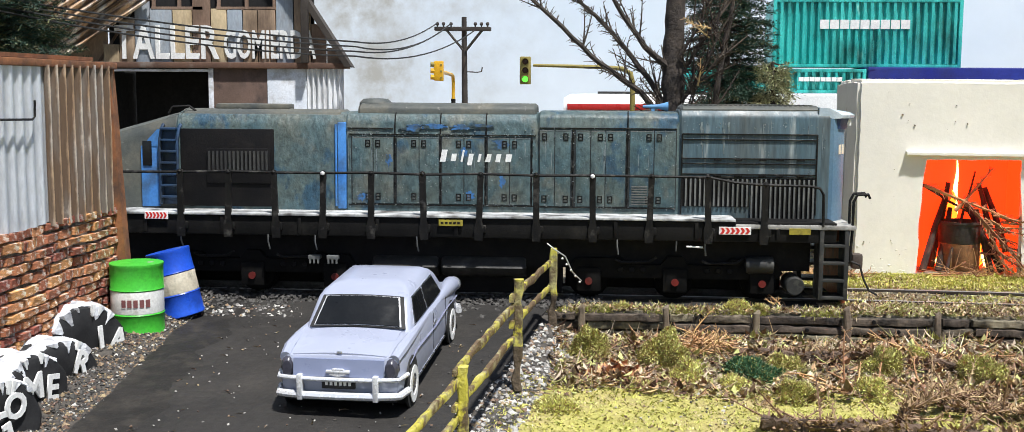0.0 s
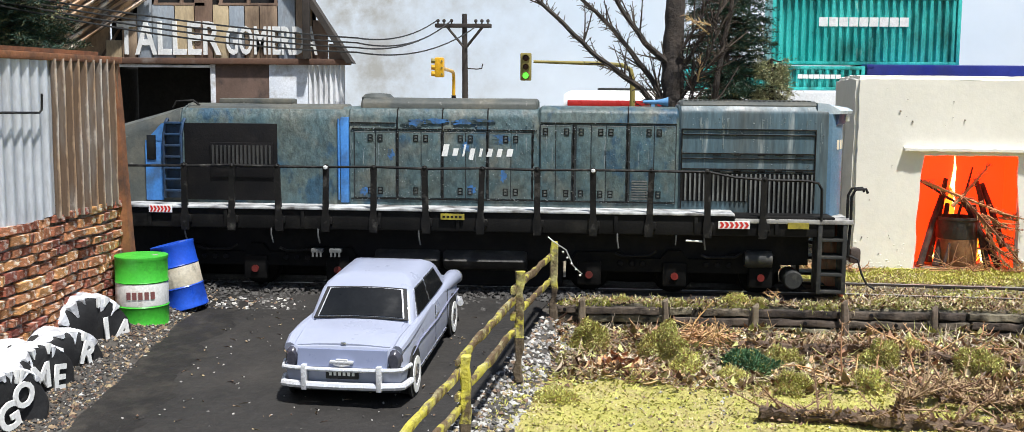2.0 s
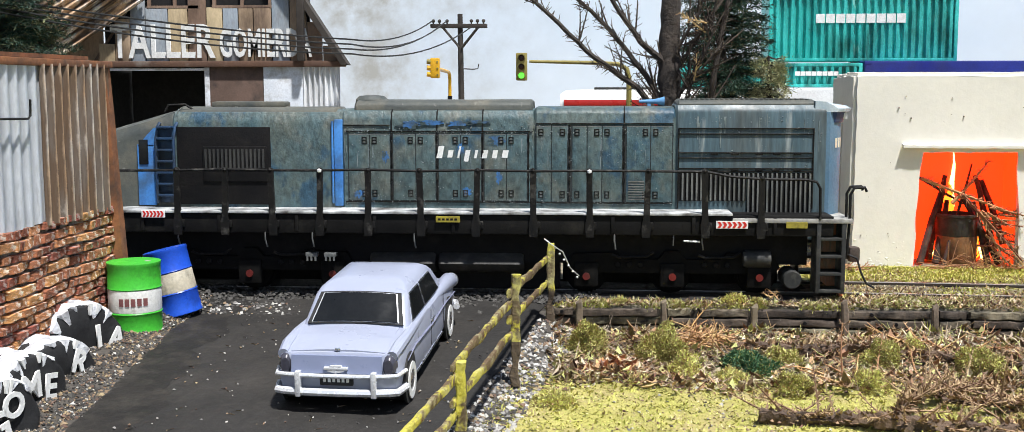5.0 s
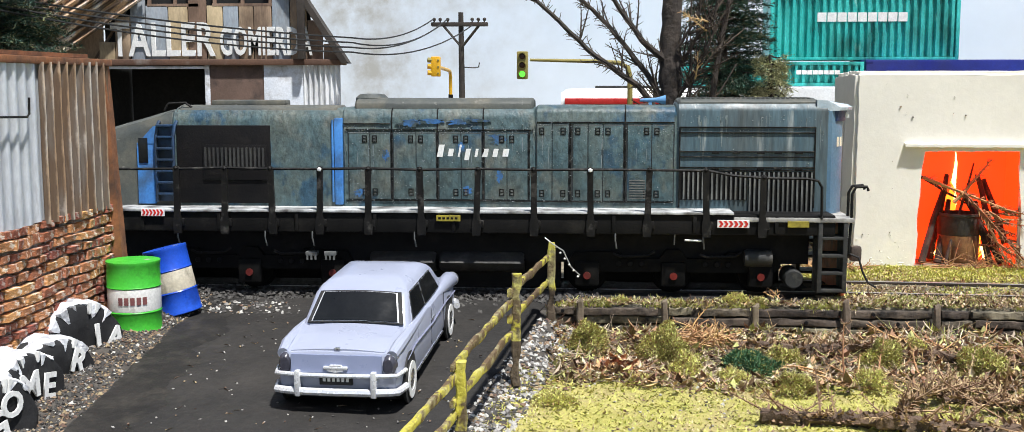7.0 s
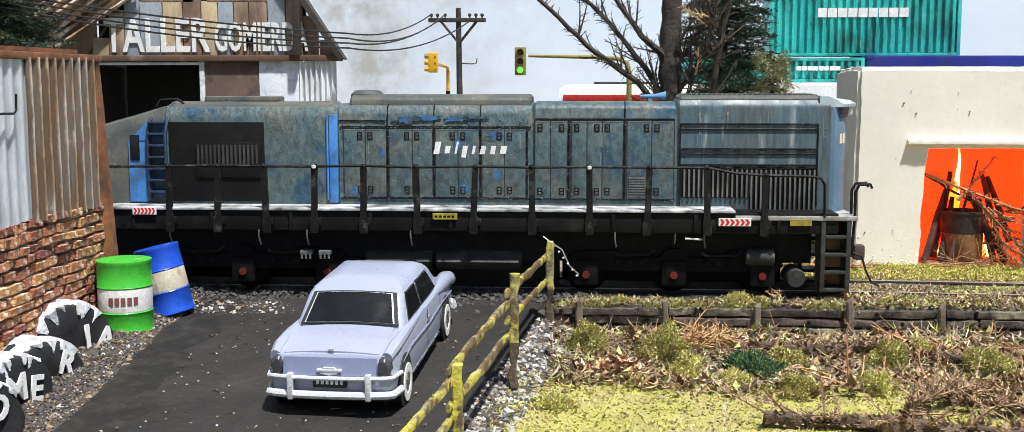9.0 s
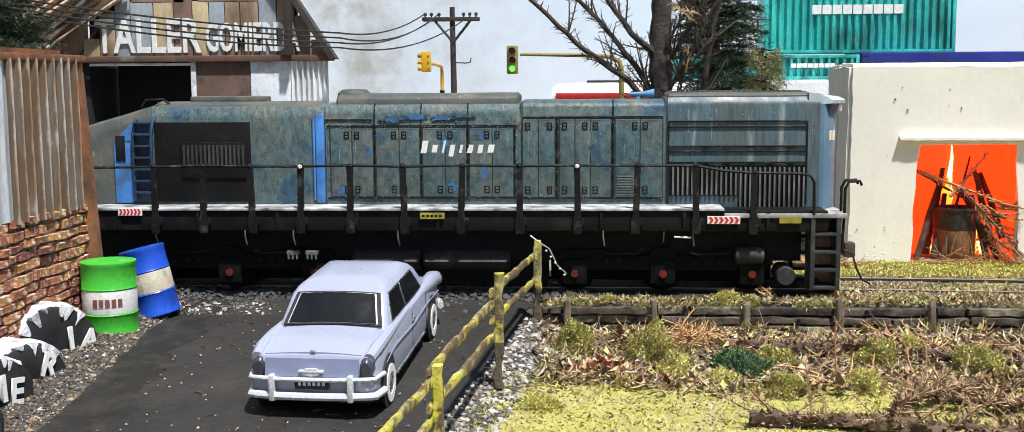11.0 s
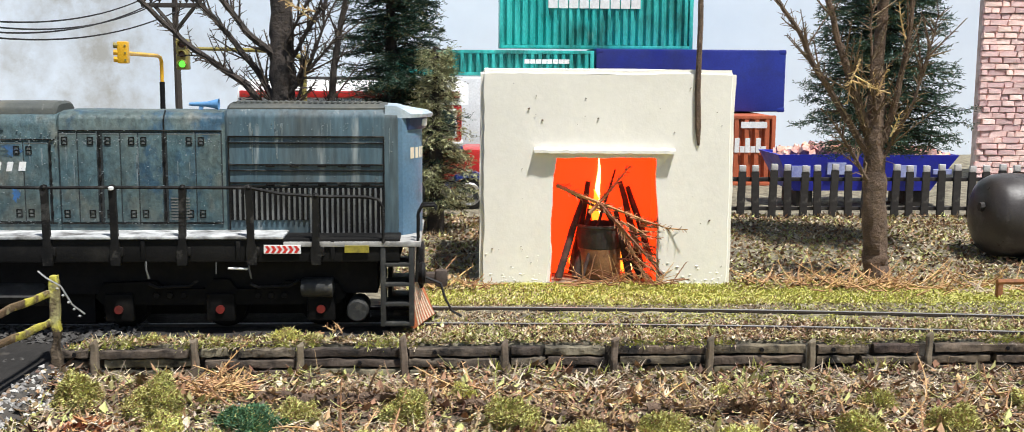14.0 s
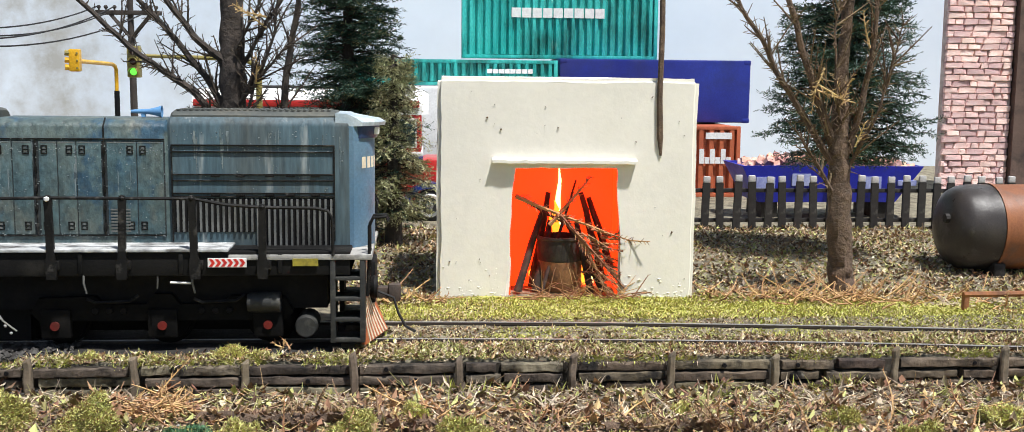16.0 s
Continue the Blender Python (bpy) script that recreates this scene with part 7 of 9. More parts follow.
# retaining wall of old sleepers
def build_sleeper_wall():
    t = thing("sleeper_retaining_wall", (10, 31.3, -0.7), "low retaining wall of weathered timber sleepers and posts", "wall", kind="structure")
    rnd = random.Random(3)
    posts = [-0.06, 2.27, 4.75, 7.27, 9.68, 12.3, 14.67, 17.2, 20.15, 22.9, 25.5, 28.0]
    for x in posts:
        bm = BM()
        y = wall_y(x) - 0.15
        lean, top = rnd.uniform(-0.05, 0.05), rnd.uniform(0.12, 0.34)
        loft(bm, [[Vector((x + lean * (z + 1) + sx * w, y + sy * w, z + (0.04 * sx if z > 0.1 else 0))) for sx, sy in ((-1, -0.6), (-0.6, -1), (0.6, -1), (1, -0.6), (1, 0.6), (0.6, 1), (-0.6, 1), (-1, 0.6))] for z, w in ((-0.95, 0.095), (-0.6, 0.085), (-0.3, 0.09), (0.0, 0.08), (top - 0.05, 0.085), (top, 0.06))])
        for v in bm.verts:
            v.co += noise.noise_vector(v.co * 4) * 0.035
        part("post", bm, POST_WOOD, t, smooth=False)
    bm = BM()
    loft(bm, [[Vector((x, wall_y(x) + p, q)) for p, q in ((0.16, -1.0), (0.2, -0.06), (0.4, -0.06), (0.4, -1.0))] for x in [-1.0 + 0.8 * k for k in range(40)]])
    part("earth_fill", bm, DARK_EARTH, t, "dark earth showing between the sleepers")
    for a, b in zip([-1.0] + posts, posts + [30]):
        for z0, z1 in ((-0.76, -0.52), (-0.5, -0.26), (-0.24, 0.0)):
            cut = [a + rnd.uniform(0.04, 0.22), b - rnd.uniform(0.04, 0.22)]
            if rnd.random() < 0.55 and b - a > 2:
                c = rnd.uniform(a + 0.7, b - 0.7)
                cut = [cut[0], c, c + rnd.uniform(0.05, 0.3), cut[1]]
            for k in range(0, len(cut), 2):
                bm = BM()
                n = 14
                dz, dy, tilt = rnd.uniform(-0.02, 0.015), rnd.uniform(-0.03, 0.07), rnd.uniform(-0.03, 0.03)
                rings = []
                for i in range(n + 1):
                    f = i / n
                    x = cut[k] + (cut[k + 1] - cut[k]) * f
                    y = wall_y(x) + dy
                    chew = 0.05 * max(0.0, noise.noise((x * 2.6, z0 * 9, 4)))
                    rings.append([Vector((x, y + p + 0.035 * noise.noise((x * 5, q * 7, z0)), q + dz + tilt * (f - 0.5) - (chew if q > z0 + 0.13 else -chew * 0.6) + 0.03 * noise.noise((x * 6, p * 9, z0 + q)))) for p, q in ((-0.02, z0 + 0.01), (-0.05, z0 + 0.03), (-0.06, (z0 + z1) / 2), (-0.05, z1 - 0.04), (-0.02, z1 - 0.02), (0.1, z1 - 0.02), (0.16, z1 - 0.03), (0.16, z0))])
                loft(bm, rings)
                part("sleeper", bm, RIGHT_WOOD if a > 11 else WOOD, t)
            if rnd.random() < 0.5:
                bm = BM()
                x = rnd.uniform(a + 0.3, b - 0.3)
                lathe(bm, (x, wall_y(x) - 0.07, (z0 + z1) / 2), [(0.0, -0.02), (0.05, -0.02), (0.06, 0.03)], 8, "y")
                part("bolt", bm, BLACK, t)
    return t


DARK_EARTH = mat("dark_earth_fill", (0.03, 0.025, 0.018), (0.05, 0.04, 0.03), rough=0.95, scale=2, bump=0.8, dirt=(0.12, 0.11, 0.09), dirt_at=0.64, dirt_scale=3)
POST_WOOD = mat("brown_post_wood", (0.14, 0.105, 0.07), (0.22, 0.175, 0.125), rough=0.9, scale=2, bump=0.5, dirt=(0.07, 0.06, 0.045), dirt_at=0.58, dirt_scale=2, jitter=0.2)
build_sleeper_wall()

YELLOW_WORN = mat("worn_yellow_paint", (0.55, 0.49, 0.05), (0.4, 0.36, 0.06), rough=0.75, scale=2, bump=0.8, fine=6, second=(0.11, 0.08, 0.045), second_at=0.43, second_scale=1.3, dirt=(0.5, 0.47, 0.2), dirt_at=0.6, dirt_scale=2.2, depth=0.09)
RAIL_WORN = mat("worn_yellow_rail", (0.52, 0.46, 0.06), (0.4, 0.36, 0.07), rough=0.75, scale=2, bump=0.9, fine=6, second=(0.13, 0.085, 0.045), second_at=0.44, second_scale=1.1, dirt=(0.5, 0.47, 0.25), dirt_at=0.64, dirt_scale=2.2, depth=0.1)
BARE_WOOD = mat("bare_dark_wood", (0.07, 0.05, 0.032), (0.12, 0.09, 0.06), rough=0.9, scale=2, bump=0.8, fine=6, second=(0.42, 0.38, 0.08), second_at=0.62, second_scale=1.3, depth=0.08)


def build_striped_fence():
    t = thing("roadside_timber_fence", (-1.6, 26, -0.7), "flaking yellow timber roadside fence with bare dark wood", "fence")
    posts = [(-0.89, 31.15, -0.35, 1.84), (-1.54, 25.6, -0.7, 1.9), (-2.23, 20.35, -1.0, 1.15)]
    run = posts + [(-2.75, 16.5, 0, 0)]

    def rough(pts, w, h):
        bm = BM()
        rings = []
        for i, p in enumerate(pts):
            p = Vector(p)
            d = (Vector(pts[min(i + 1, len(pts) - 1)]) - Vector(pts[max(i - 1, 0)])).normalized()
            s = d.cross(Vector((0, 0, 1))).normalized() if abs(d.z) < 0.9 else Vector((1, 0, 0))
            u = s.cross(d).normalized()
            a, b = w * (1 + 0.5 * noise.noise(p * 2.7)), h * (1 + 0.5 * noise.noise(p * 2.7 + Vector((5, 0, 0))))
            rings.append([p + s * a * x + u * b * y for x, y in ((-1, -0.7), (-0.7, -1), (0.7, -1), (1, -0.7), (1, 0.7), (0.7, 1), (-0.7, 1), (-1, 0.7))])
        loft(bm, rings)
        return bm
    for x, y, z0, z1 in posts:
        n = 10
        col = [(x + 0.05 * noise.noise((x * 3, y, k * 1.3)), y + 0.03 * noise.noise((y, k * 0.9, x)), z0 + (z1 - z0) * k / n) for k in range(n + 1)]
        ob = part("post", rough(col[4:], 0.1, 0.1), YELLOW_WORN, t)
        part("post_foot", rough(col[:5], 0.1, 0.1), BARE_WOOD, ob, "bare dark foot of the post")
    for (xa, ya, _, _), (xb, yb, _, _), hs in zip(run, run[1:], (((1.42, 1.5), (0.74, 0.86)), ((1.26, 1.08), (0.5, 0.4)), ((0.85, 0.75), (0.16, 0.1)))):
        for za, zb in hs:
            a, b = Vector((xa - 0.1, ya, za)), Vector((xb - 0.1, yb, zb))
            d = (b - a).normalized() * 0.25
            n = 12
            part("rail", rough([(a - d).lerp(b + d, k / n) + Vector((0, 0, 0.055 * noise.noise((xa, k * 0.8, za * 3)))) for k in range(n + 1)], 0.05, 0.085), RAIL_WORN, t)
    bm = BM()
    tube(bm, [(-1.05, 30.6, 2.05), (-0.85, 30.55, 1.9), (-0.55, 30.6, 1.7), (-0.35, 30.7, 1.25), (-0.1, 30.8, 1.0)], 0.02, 5)
    for k in range(6):
        f = k / 5
        lathe(bm, (-0.75 + 0.6 * f, 30.6, 1.8 - 0.8 * f), [(0.015, -0.03), (0.04, 0), (0.015, 0.03)], 6)
    part("wire", bm, CHAIN, t, "loose bright wire on the post")
    return t


CHAIN = mat("bright_wire", (0.5, 0.5, 0.48), (0.4, 0.4, 0.38), rough=0.4, metal=0.6, bump=0.0)
build_striped_fence()


# ---- fire ----
CHAR = mat("charred_wood", (0.03, 0.02, 0.015), (0.06, 0.035, 0.025), rough=0.9, scale=2, bump=0.6, dirt=(0.12, 0.05, 0.03), dirt_at=0.62, dirt_scale=3)
POT_RUST = mat("pot_rust", (0.22, 0.1, 0.04), (0.3, 0.15, 0.06), rough=0.75, scale=1.5, bump=0.4, dirt=(0.06, 0.04, 0.03), dirt_at=0.56, dirt_scale=1.4)
POT_DARK = mat("pot_soot", (0.025, 0.02, 0.018), (0.045, 0.038, 0.03), rough=0.7, scale=2, bump=0.3)
FLAME = glow("flame_yellow", (1.0, 0.75, 0.3), 3.0)
FLAME2 = glow("flame_orange", (1.0, 0.3, 0.02), 2.2)


KINDLING = mat("dry_kindling", (0.26, 0.13, 0.06), (0.36, 0.2, 0.1), rough=0.9, scale=2, bump=0.2, jitter=0.35, island=True)


def build_fire():
    rnd = random.Random(17)
    V = lambda q: Vector((8.6 + (q[0] - 8.6) * 1.04, q[1] + 1.4, q[2] * 1.02 - 0.13))
    pot = V((13.02, 39.35, 0.1))
    p = thing("sooty_can_pot", pot, "rusty tin can pot, soot-black above", "pot")
    bm = BM()
    lathe(bm, pot, [(0.0, 0.0), (0.66, 0.0), (0.69, 0.05), (0.7, 0.95)], 28)
    part("lower_can", bm, POT_RUST, p)
    bm = BM()
    lathe(bm, pot, [(0.7, 0.95), (0.72, 1.0), (0.72, 1.6), (0.76, 1.64), (0.76, 1.72), (0.69, 1.72), (0.67, 1.5), (0.0, 1.45)], 28)
    part("upper_can", bm, POT_DARK, p, "soot-black rim")
    sticks = [((11.7, 38.9, 0.1), (12.5, 39.5, 2.6)), ((12.2, 39.7, 0.1), (12.7, 39.8, 3.1)), ((11.65, 39.2, 3.05), (13.2, 39.4, 2.1)), ((14.4, 39.6, 0.3), (13.7, 39.8, 3.05)), ((14.6, 39.4, 0.7), (13.95, 39.9, 2.9)),
              ((14.3, 38.8, 0.1), (13.1, 39.2, 2.4)), ((12.4, 38.6, 0.1), (13.5, 39.6, 3.5)), ((13.9, 38.7, 0.1), (13.5, 39.3, 2.2)), ((12.25, 39.0, 0.1), (12.75, 39.6, 2.2))]
    for k, (a, b) in enumerate(sticks):
        bm = BM()
        a, b = V(a), V(b)
        tube(bm, [a.lerp(b, i / 5) + noise.noise_vector(a * 3 + Vector((i, 0, 0))) * 0.05 for i in range(6)], [0.13, 0.12, 0.12, 0.11, 0.1, 0.08] if k not in (6, 2) else [0.06, 0.06, 0.05, 0.05, 0.04, 0.03], 7)
        solid("firewood_stick", bm, CHAR, "charred stick leaning in the fire opening", "firewood", "firewood round the pot")
    h = Heap()
    for k in range(20):
        a = V((rnd.uniform(13.5, 14.2), rnd.uniform(38.4, 38.8), rnd.uniform(0.6, 2.1)))
        h.sprig(a, Vector((rnd.uniform(0.35, 1), -0.25, rnd.uniform(-0.8, 0.15))).normalized(), rnd.uniform(0.6, 1.4), rnd, 0.04, 0.24, 0.06, thick=0.018)
    for a, b in (((11.6, 38.75, 3.05), (14.85, 38.4, 1.7)), ((12.9, 38.5, 2.5), (15.0, 38.2, 0.2)), ((13.4, 38.5, 2.0), (14.4, 38.3, 0.15)), ((12.6, 38.6, 2.2), (13.9, 38.9, 3.6))):
        a, b = V(a), V(b)
        h.sprig(a, (b - a).normalized(), (b - a).length, rnd, 0.07, 0.3, 0.05, thick=0.022, bend=0.06)
    for k in range(60):
        a = V((rnd.uniform(11.6, 15.4), rnd.uniform(37.6, 38.5), 0.1))
        d = Vector((rnd.uniform(-1, 1), rnd.uniform(-0.6, 0.3), rnd.uniform(0.05, 0.6))).normalized()
        h.twig([a, a + d * rnd.uniform(0.3, 0.9), a + d * 1.0 + Vector((0, 0, -0.1))], 0.02, 0.008)
    stuff(h, "dry_kindling", KINDLING, "dry thorny kindling spilling from the fire", "kindling")
    for x, y, w, hh, m in ((12.95, 40.1, 0.2, 1.1, FLAME2), (13.05, 40.12, 0.11, 2.3, FLAME), (13.95, 39.5, 0.16, 0.8, FLAME), (12.3, 39.9, 0.2, 0.8, FLAME2), (13.75, 39.8, 0.3, 1.2, FLAME2), (12.35, 39.3, 0.14, 0.5, FLAME)):
        z = 1.7 if x in (12.95, 13.05) else 0.15
        bm = BM()
        n = 8
        loft(bm, [ring(V((x + 0.25 * w * math.sin(k * 1.3), y, z + hh * k / n)), Vector((1, 0, 0)), Vector((0, 1, 0)), max(0.01, w * math.sin(math.pi * (0.12 + 0.88 * k / n)) ** 0.8 * (1 - 0.5 * k / n)), 8, 0.5) for k in range(n + 1)])
        solid("flame", bm, m, "small bright flame tongue behind the pot", "flame", "flames")


build_fire()


# stick in front of the block
bm = BM()
tube(bm, [(16.1, 39.6, 4.3), (16.06, 39.58, 4.85), (16.02, 39.58, 6.0), (16.04, 39.6, 8.0), (16.02, 39.66, 12.0)], [0.04, 0.09, 0.1, 0.085, 0.08], 7)
for v in bm.verts:
    v.co += noise.noise_vector(v.co * 4) * 0.03
solid("hanging_stem", bm, BARK, "thin rough brown stem stuck before the block", "stem")
h = Heap()
rnd = random.Random(31)
for k in range(46):
    x, z = rnd.uniform(9.6, 17.0), rnd.uniform(0.3, 6.3)
    if 11.2 < x < 15.5 and z < 4.6:
        continue
    a = Vector((x, 39.775 - 0.061 * (x - 13.28), z))
    big = 1.2 if k % 9 == 0 else rnd.uniform(0.35, 0.7)
    h.twig([a, a + Vector((rnd.uniform(-0.07, 0.07), 0.0, rnd.uniform(-0.07, 0.07))) * big], 0.026 * big, 0.01)
stuff(h, "plaster_specks", BARK, "dark bark specks stuck in the plaster", "specks")


# ---- trees ----
NEEDLE = mat("conifer_needles", (0.035, 0.075, 0.055), (0.06, 0.115, 0.075), rough=0.8, scale=0.5, bump=0.0, jitter=0.5, island=True)
NEEDLE_DRY = mat("conifer_needles_drying", (0.14, 0.16, 0.075), (0.24, 0.22, 0.11), rough=0.8, scale=0.6, bump=0.0, jitter=0.4, island=True)
NEEDLE_GREY = mat("conifer_needles_grey", (0.055, 0.105, 0.08), (0.09, 0.155, 0.115), rough=0.8, scale=0.5, bump=0.0, jitter=0.5, island=True)
NEEDLE_PALE = mat("conifer_needles_pale", (0.33, 0.34, 0.18), (0.46, 0.43, 0.25), rough=0.8, scale=0.6, bump=0.0, jitter=0.45, island=True)
DARK_BARK = mat("dark_bark", (0.04, 0.034, 0.03), (0.07, 0.055, 0.045), rough=0.95, scale=2, bump=0.8, fine=7, depth=0.08)


def build_conifer(x, y, z0, z1, r, seed, name_label, m=NEEDLE, lean=0.0, density=1.0, dry=0.0, sag=0.0):
    t = thing("conifer_tree", (x, y, 0), name_label, "tree", "conifers behind the track")
    rnd = random.Random(seed)
    bm = BM()
    tube(bm, [(x, y, -0.1), (x + lean * 0.3, y, z0 + (z1 - z0) * 0.4), (x + lean, y, z1)], [0.35, 0.25, 0.04], 8)
    part("trunk", bm, DARK_BARK, t)
    h = Heap()
    n = int(165 * density)
    for k in range(n):
        f = (k + rnd.random()) / n
        z = z0 + (z1 - z0) * f
        reach = r * (1 - 0.72 * f) * rnd.uniform(0.65, 1.12)
        a = rnd.uniform(0, 2 * math.pi)
        d = Vector((math.cos(a), math.sin(a), 0))
        base = Vector((x + lean * f, y, z))
        reach *= min(1.0, 0.6 + 4 * f)
        droop = rnd.uniform(-0.05, 0.14) + sag
        steps = max(4, int(reach / 0.24))
        pts = [base + d * (reach * i / steps) + Vector((0, 0, -droop * reach * (i / steps) ** 2 + 0.06 * math.sin(i * 1.3 + k))) for i in range(steps + 1)]
        h.twig(pts, 0.05, 0.012, 1, 3)
        side = Vector((-d.y, d.x, 0))
        for i in range(1, steps + 1):
            out = i / steps
            for s in range(5):
                o = side * rnd.choice((-1, 1)) * rnd.uniform(0.4, 1.1) + d * rnd.uniform(0.2, 0.9) + Vector((0, 0, rnd.uniform(-0.42 - 2 * sag, 0.36)))
                tip = o.normalized() * rnd.uniform(0.3, 0.75) * (1.2 - 0.5 * out)
                tone = 2 if rnd.random() < dry else 0
                for q in range(8):
                    g = (q + rnd.random()) / 8
                    w = (tip.normalized() * 0.9 + Vector((rnd.uniform(-1, 1), rnd.uniform(-1, 1), rnd.uniform(-0.5, 0.5)))).normalized() * rnd.uniform(0.08, 0.19)
                    h.leaf(pts[i] + tip * g, w, 0.021, tone)
    tagged(h.link("crown", [m, DARK_BARK, NEEDLE_DRY], t, "layered crown of short dark green needles"), kind="")
    return t


build_conifer(6.0, 50.8, 0.5, 15.5, 3.5, 5, "dense dark green conifer behind the locomotive", density=3.1, dry=0.1)
build_conifer(7.8, 49.0, 1.3, 7.4, 1.9, 15, "small drying yellow-green conifer beside the block", m=NEEDLE_PALE, density=0.75, dry=0.05, sag=0.2)
build_conifer(24.3, 46.0, 3.6, 14.5, 3.2, 6, "dense dark green conifer behind the thorn tree", m=NEEDLE_GREY, density=2.7, dry=0.06)
build_conifer(-25.0, 46.0, 5.0, 14.0, 4.6, 7, "dark shaded conifer above the yard wall", density=4.0, dry=0.25)


GOLD_TWIG = mat("golden_twig", (0.42, 0.28, 0.12), (0.52, 0.37, 0.18), rough=0.85, scale=2, bump=0.0, jitter=0.3, island=True)


def build_thorn_tree(name, x, y, trunk, limbs, seed, label, bark, thorn, dry=()):
    t = thing(name, (x, y, 0), label, "tree", "bare thorn trees")
    rnd = random.Random(seed)
    bm = BM()
    n = 22
    pts, rs = [], []
    for k in range(n + 1):
        f = k / n * (len(trunk) - 1)
        i = min(len(trunk) - 2, int(f))
        a, b = trunk[i], trunk[i + 1]
        q = Vector(a[:3]).lerp(Vector(b[:3]), f - i)
        pts.append(q + noise.noise_vector(q * 0.8) * 0.08)
        rs.append((a[3] + (b[3] - a[3]) * (f - i)) * (1 + 0.16 * noise.noise(q * 2.3)))
    tube(bm, pts, rs, 12)
    bmesh.ops.subdivide_edges(bm, edges=[e for e in bm.edges if e.calc_length() > 0.25], cuts=1)
    for v in bm.verts:
        v.co += noise.noise_vector(v.co * 3.5) * 0.08 + noise.noise_vector(v.co * 9) * 0.05
    part("trunk", bm, bark, t, "rough cracked bark trunk")
    for ln in limbs:
        h = Heap()
        pts = [Vector(p) for p in ln[:-1]]
        r0 = ln[-1]
        path = []
        for a, b in zip(pts, pts[1:]):
            path += [a.lerp(b, k / 6) + noise.noise_vector(a.lerp(b, k / 6) * 0.9) * 0.1 for k in range(6)]
        path.append(pts[-1])
        h.twig(path, r0, r0 * 0.35, 0, 7)
        total = sum((b - a).length for a, b in zip(path, path[1:]))
        m = len(path) - 1
        for s in range(int(total * 3.0)):
            i = rnd.randrange(1, m)
            ax = (path[i + 1] - path[i]).normalized()
            o = Vector((rnd.uniform(-1, 1), rnd.uniform(-0.7, 0.7), rnd.uniform(-0.6, 1)))
            h.sprig(path[i], (ax * 0.9 + o * 0.8).normalized(), rnd.uniform(0.6, 1.8), rnd, 0.035, 0.28, 0.12, 1, 0.15, 0.018)
        for s in range(int(total * 15)):
            i = rnd.randrange(0, m)
            q = path[i].lerp(path[i + 1], rnd.random())
            o = Vector((rnd.uniform(-1, 1), rnd.uniform(-1, 1), rnd.uniform(-1, 1))).normalized()
            h.twig([q, q + (o + (path[i + 1] - path[i]).normalized() * 0.5) * rnd.uniform(0.22, 0.45)], 0.024, 0.008, 1, 3)
        h.link("limb", [bark, thorn], t, "bare limb set with thorny twigs")
    for p, d, n in dry:
        h = Heap()
        for k in range(n):
            h.sprig(Vector(p) + Vector((rnd.gauss(0, 0.12), rnd.gauss(0, 0.12), rnd.gauss(0, 0.2))), (Vector(d) + Vector((rnd.gauss(0, 0.3), rnd.gauss(0, 0.3), rnd.gauss(0, 0.3)))).normalized(), rnd.uniform(0.7, 1.3), rnd, 0.035, 0.3, 0.07, 0, 0.15, 0.02)
        h.link("dry_sprig", GOLD_TWIG, t, "golden dry thorny sprig")
    return t


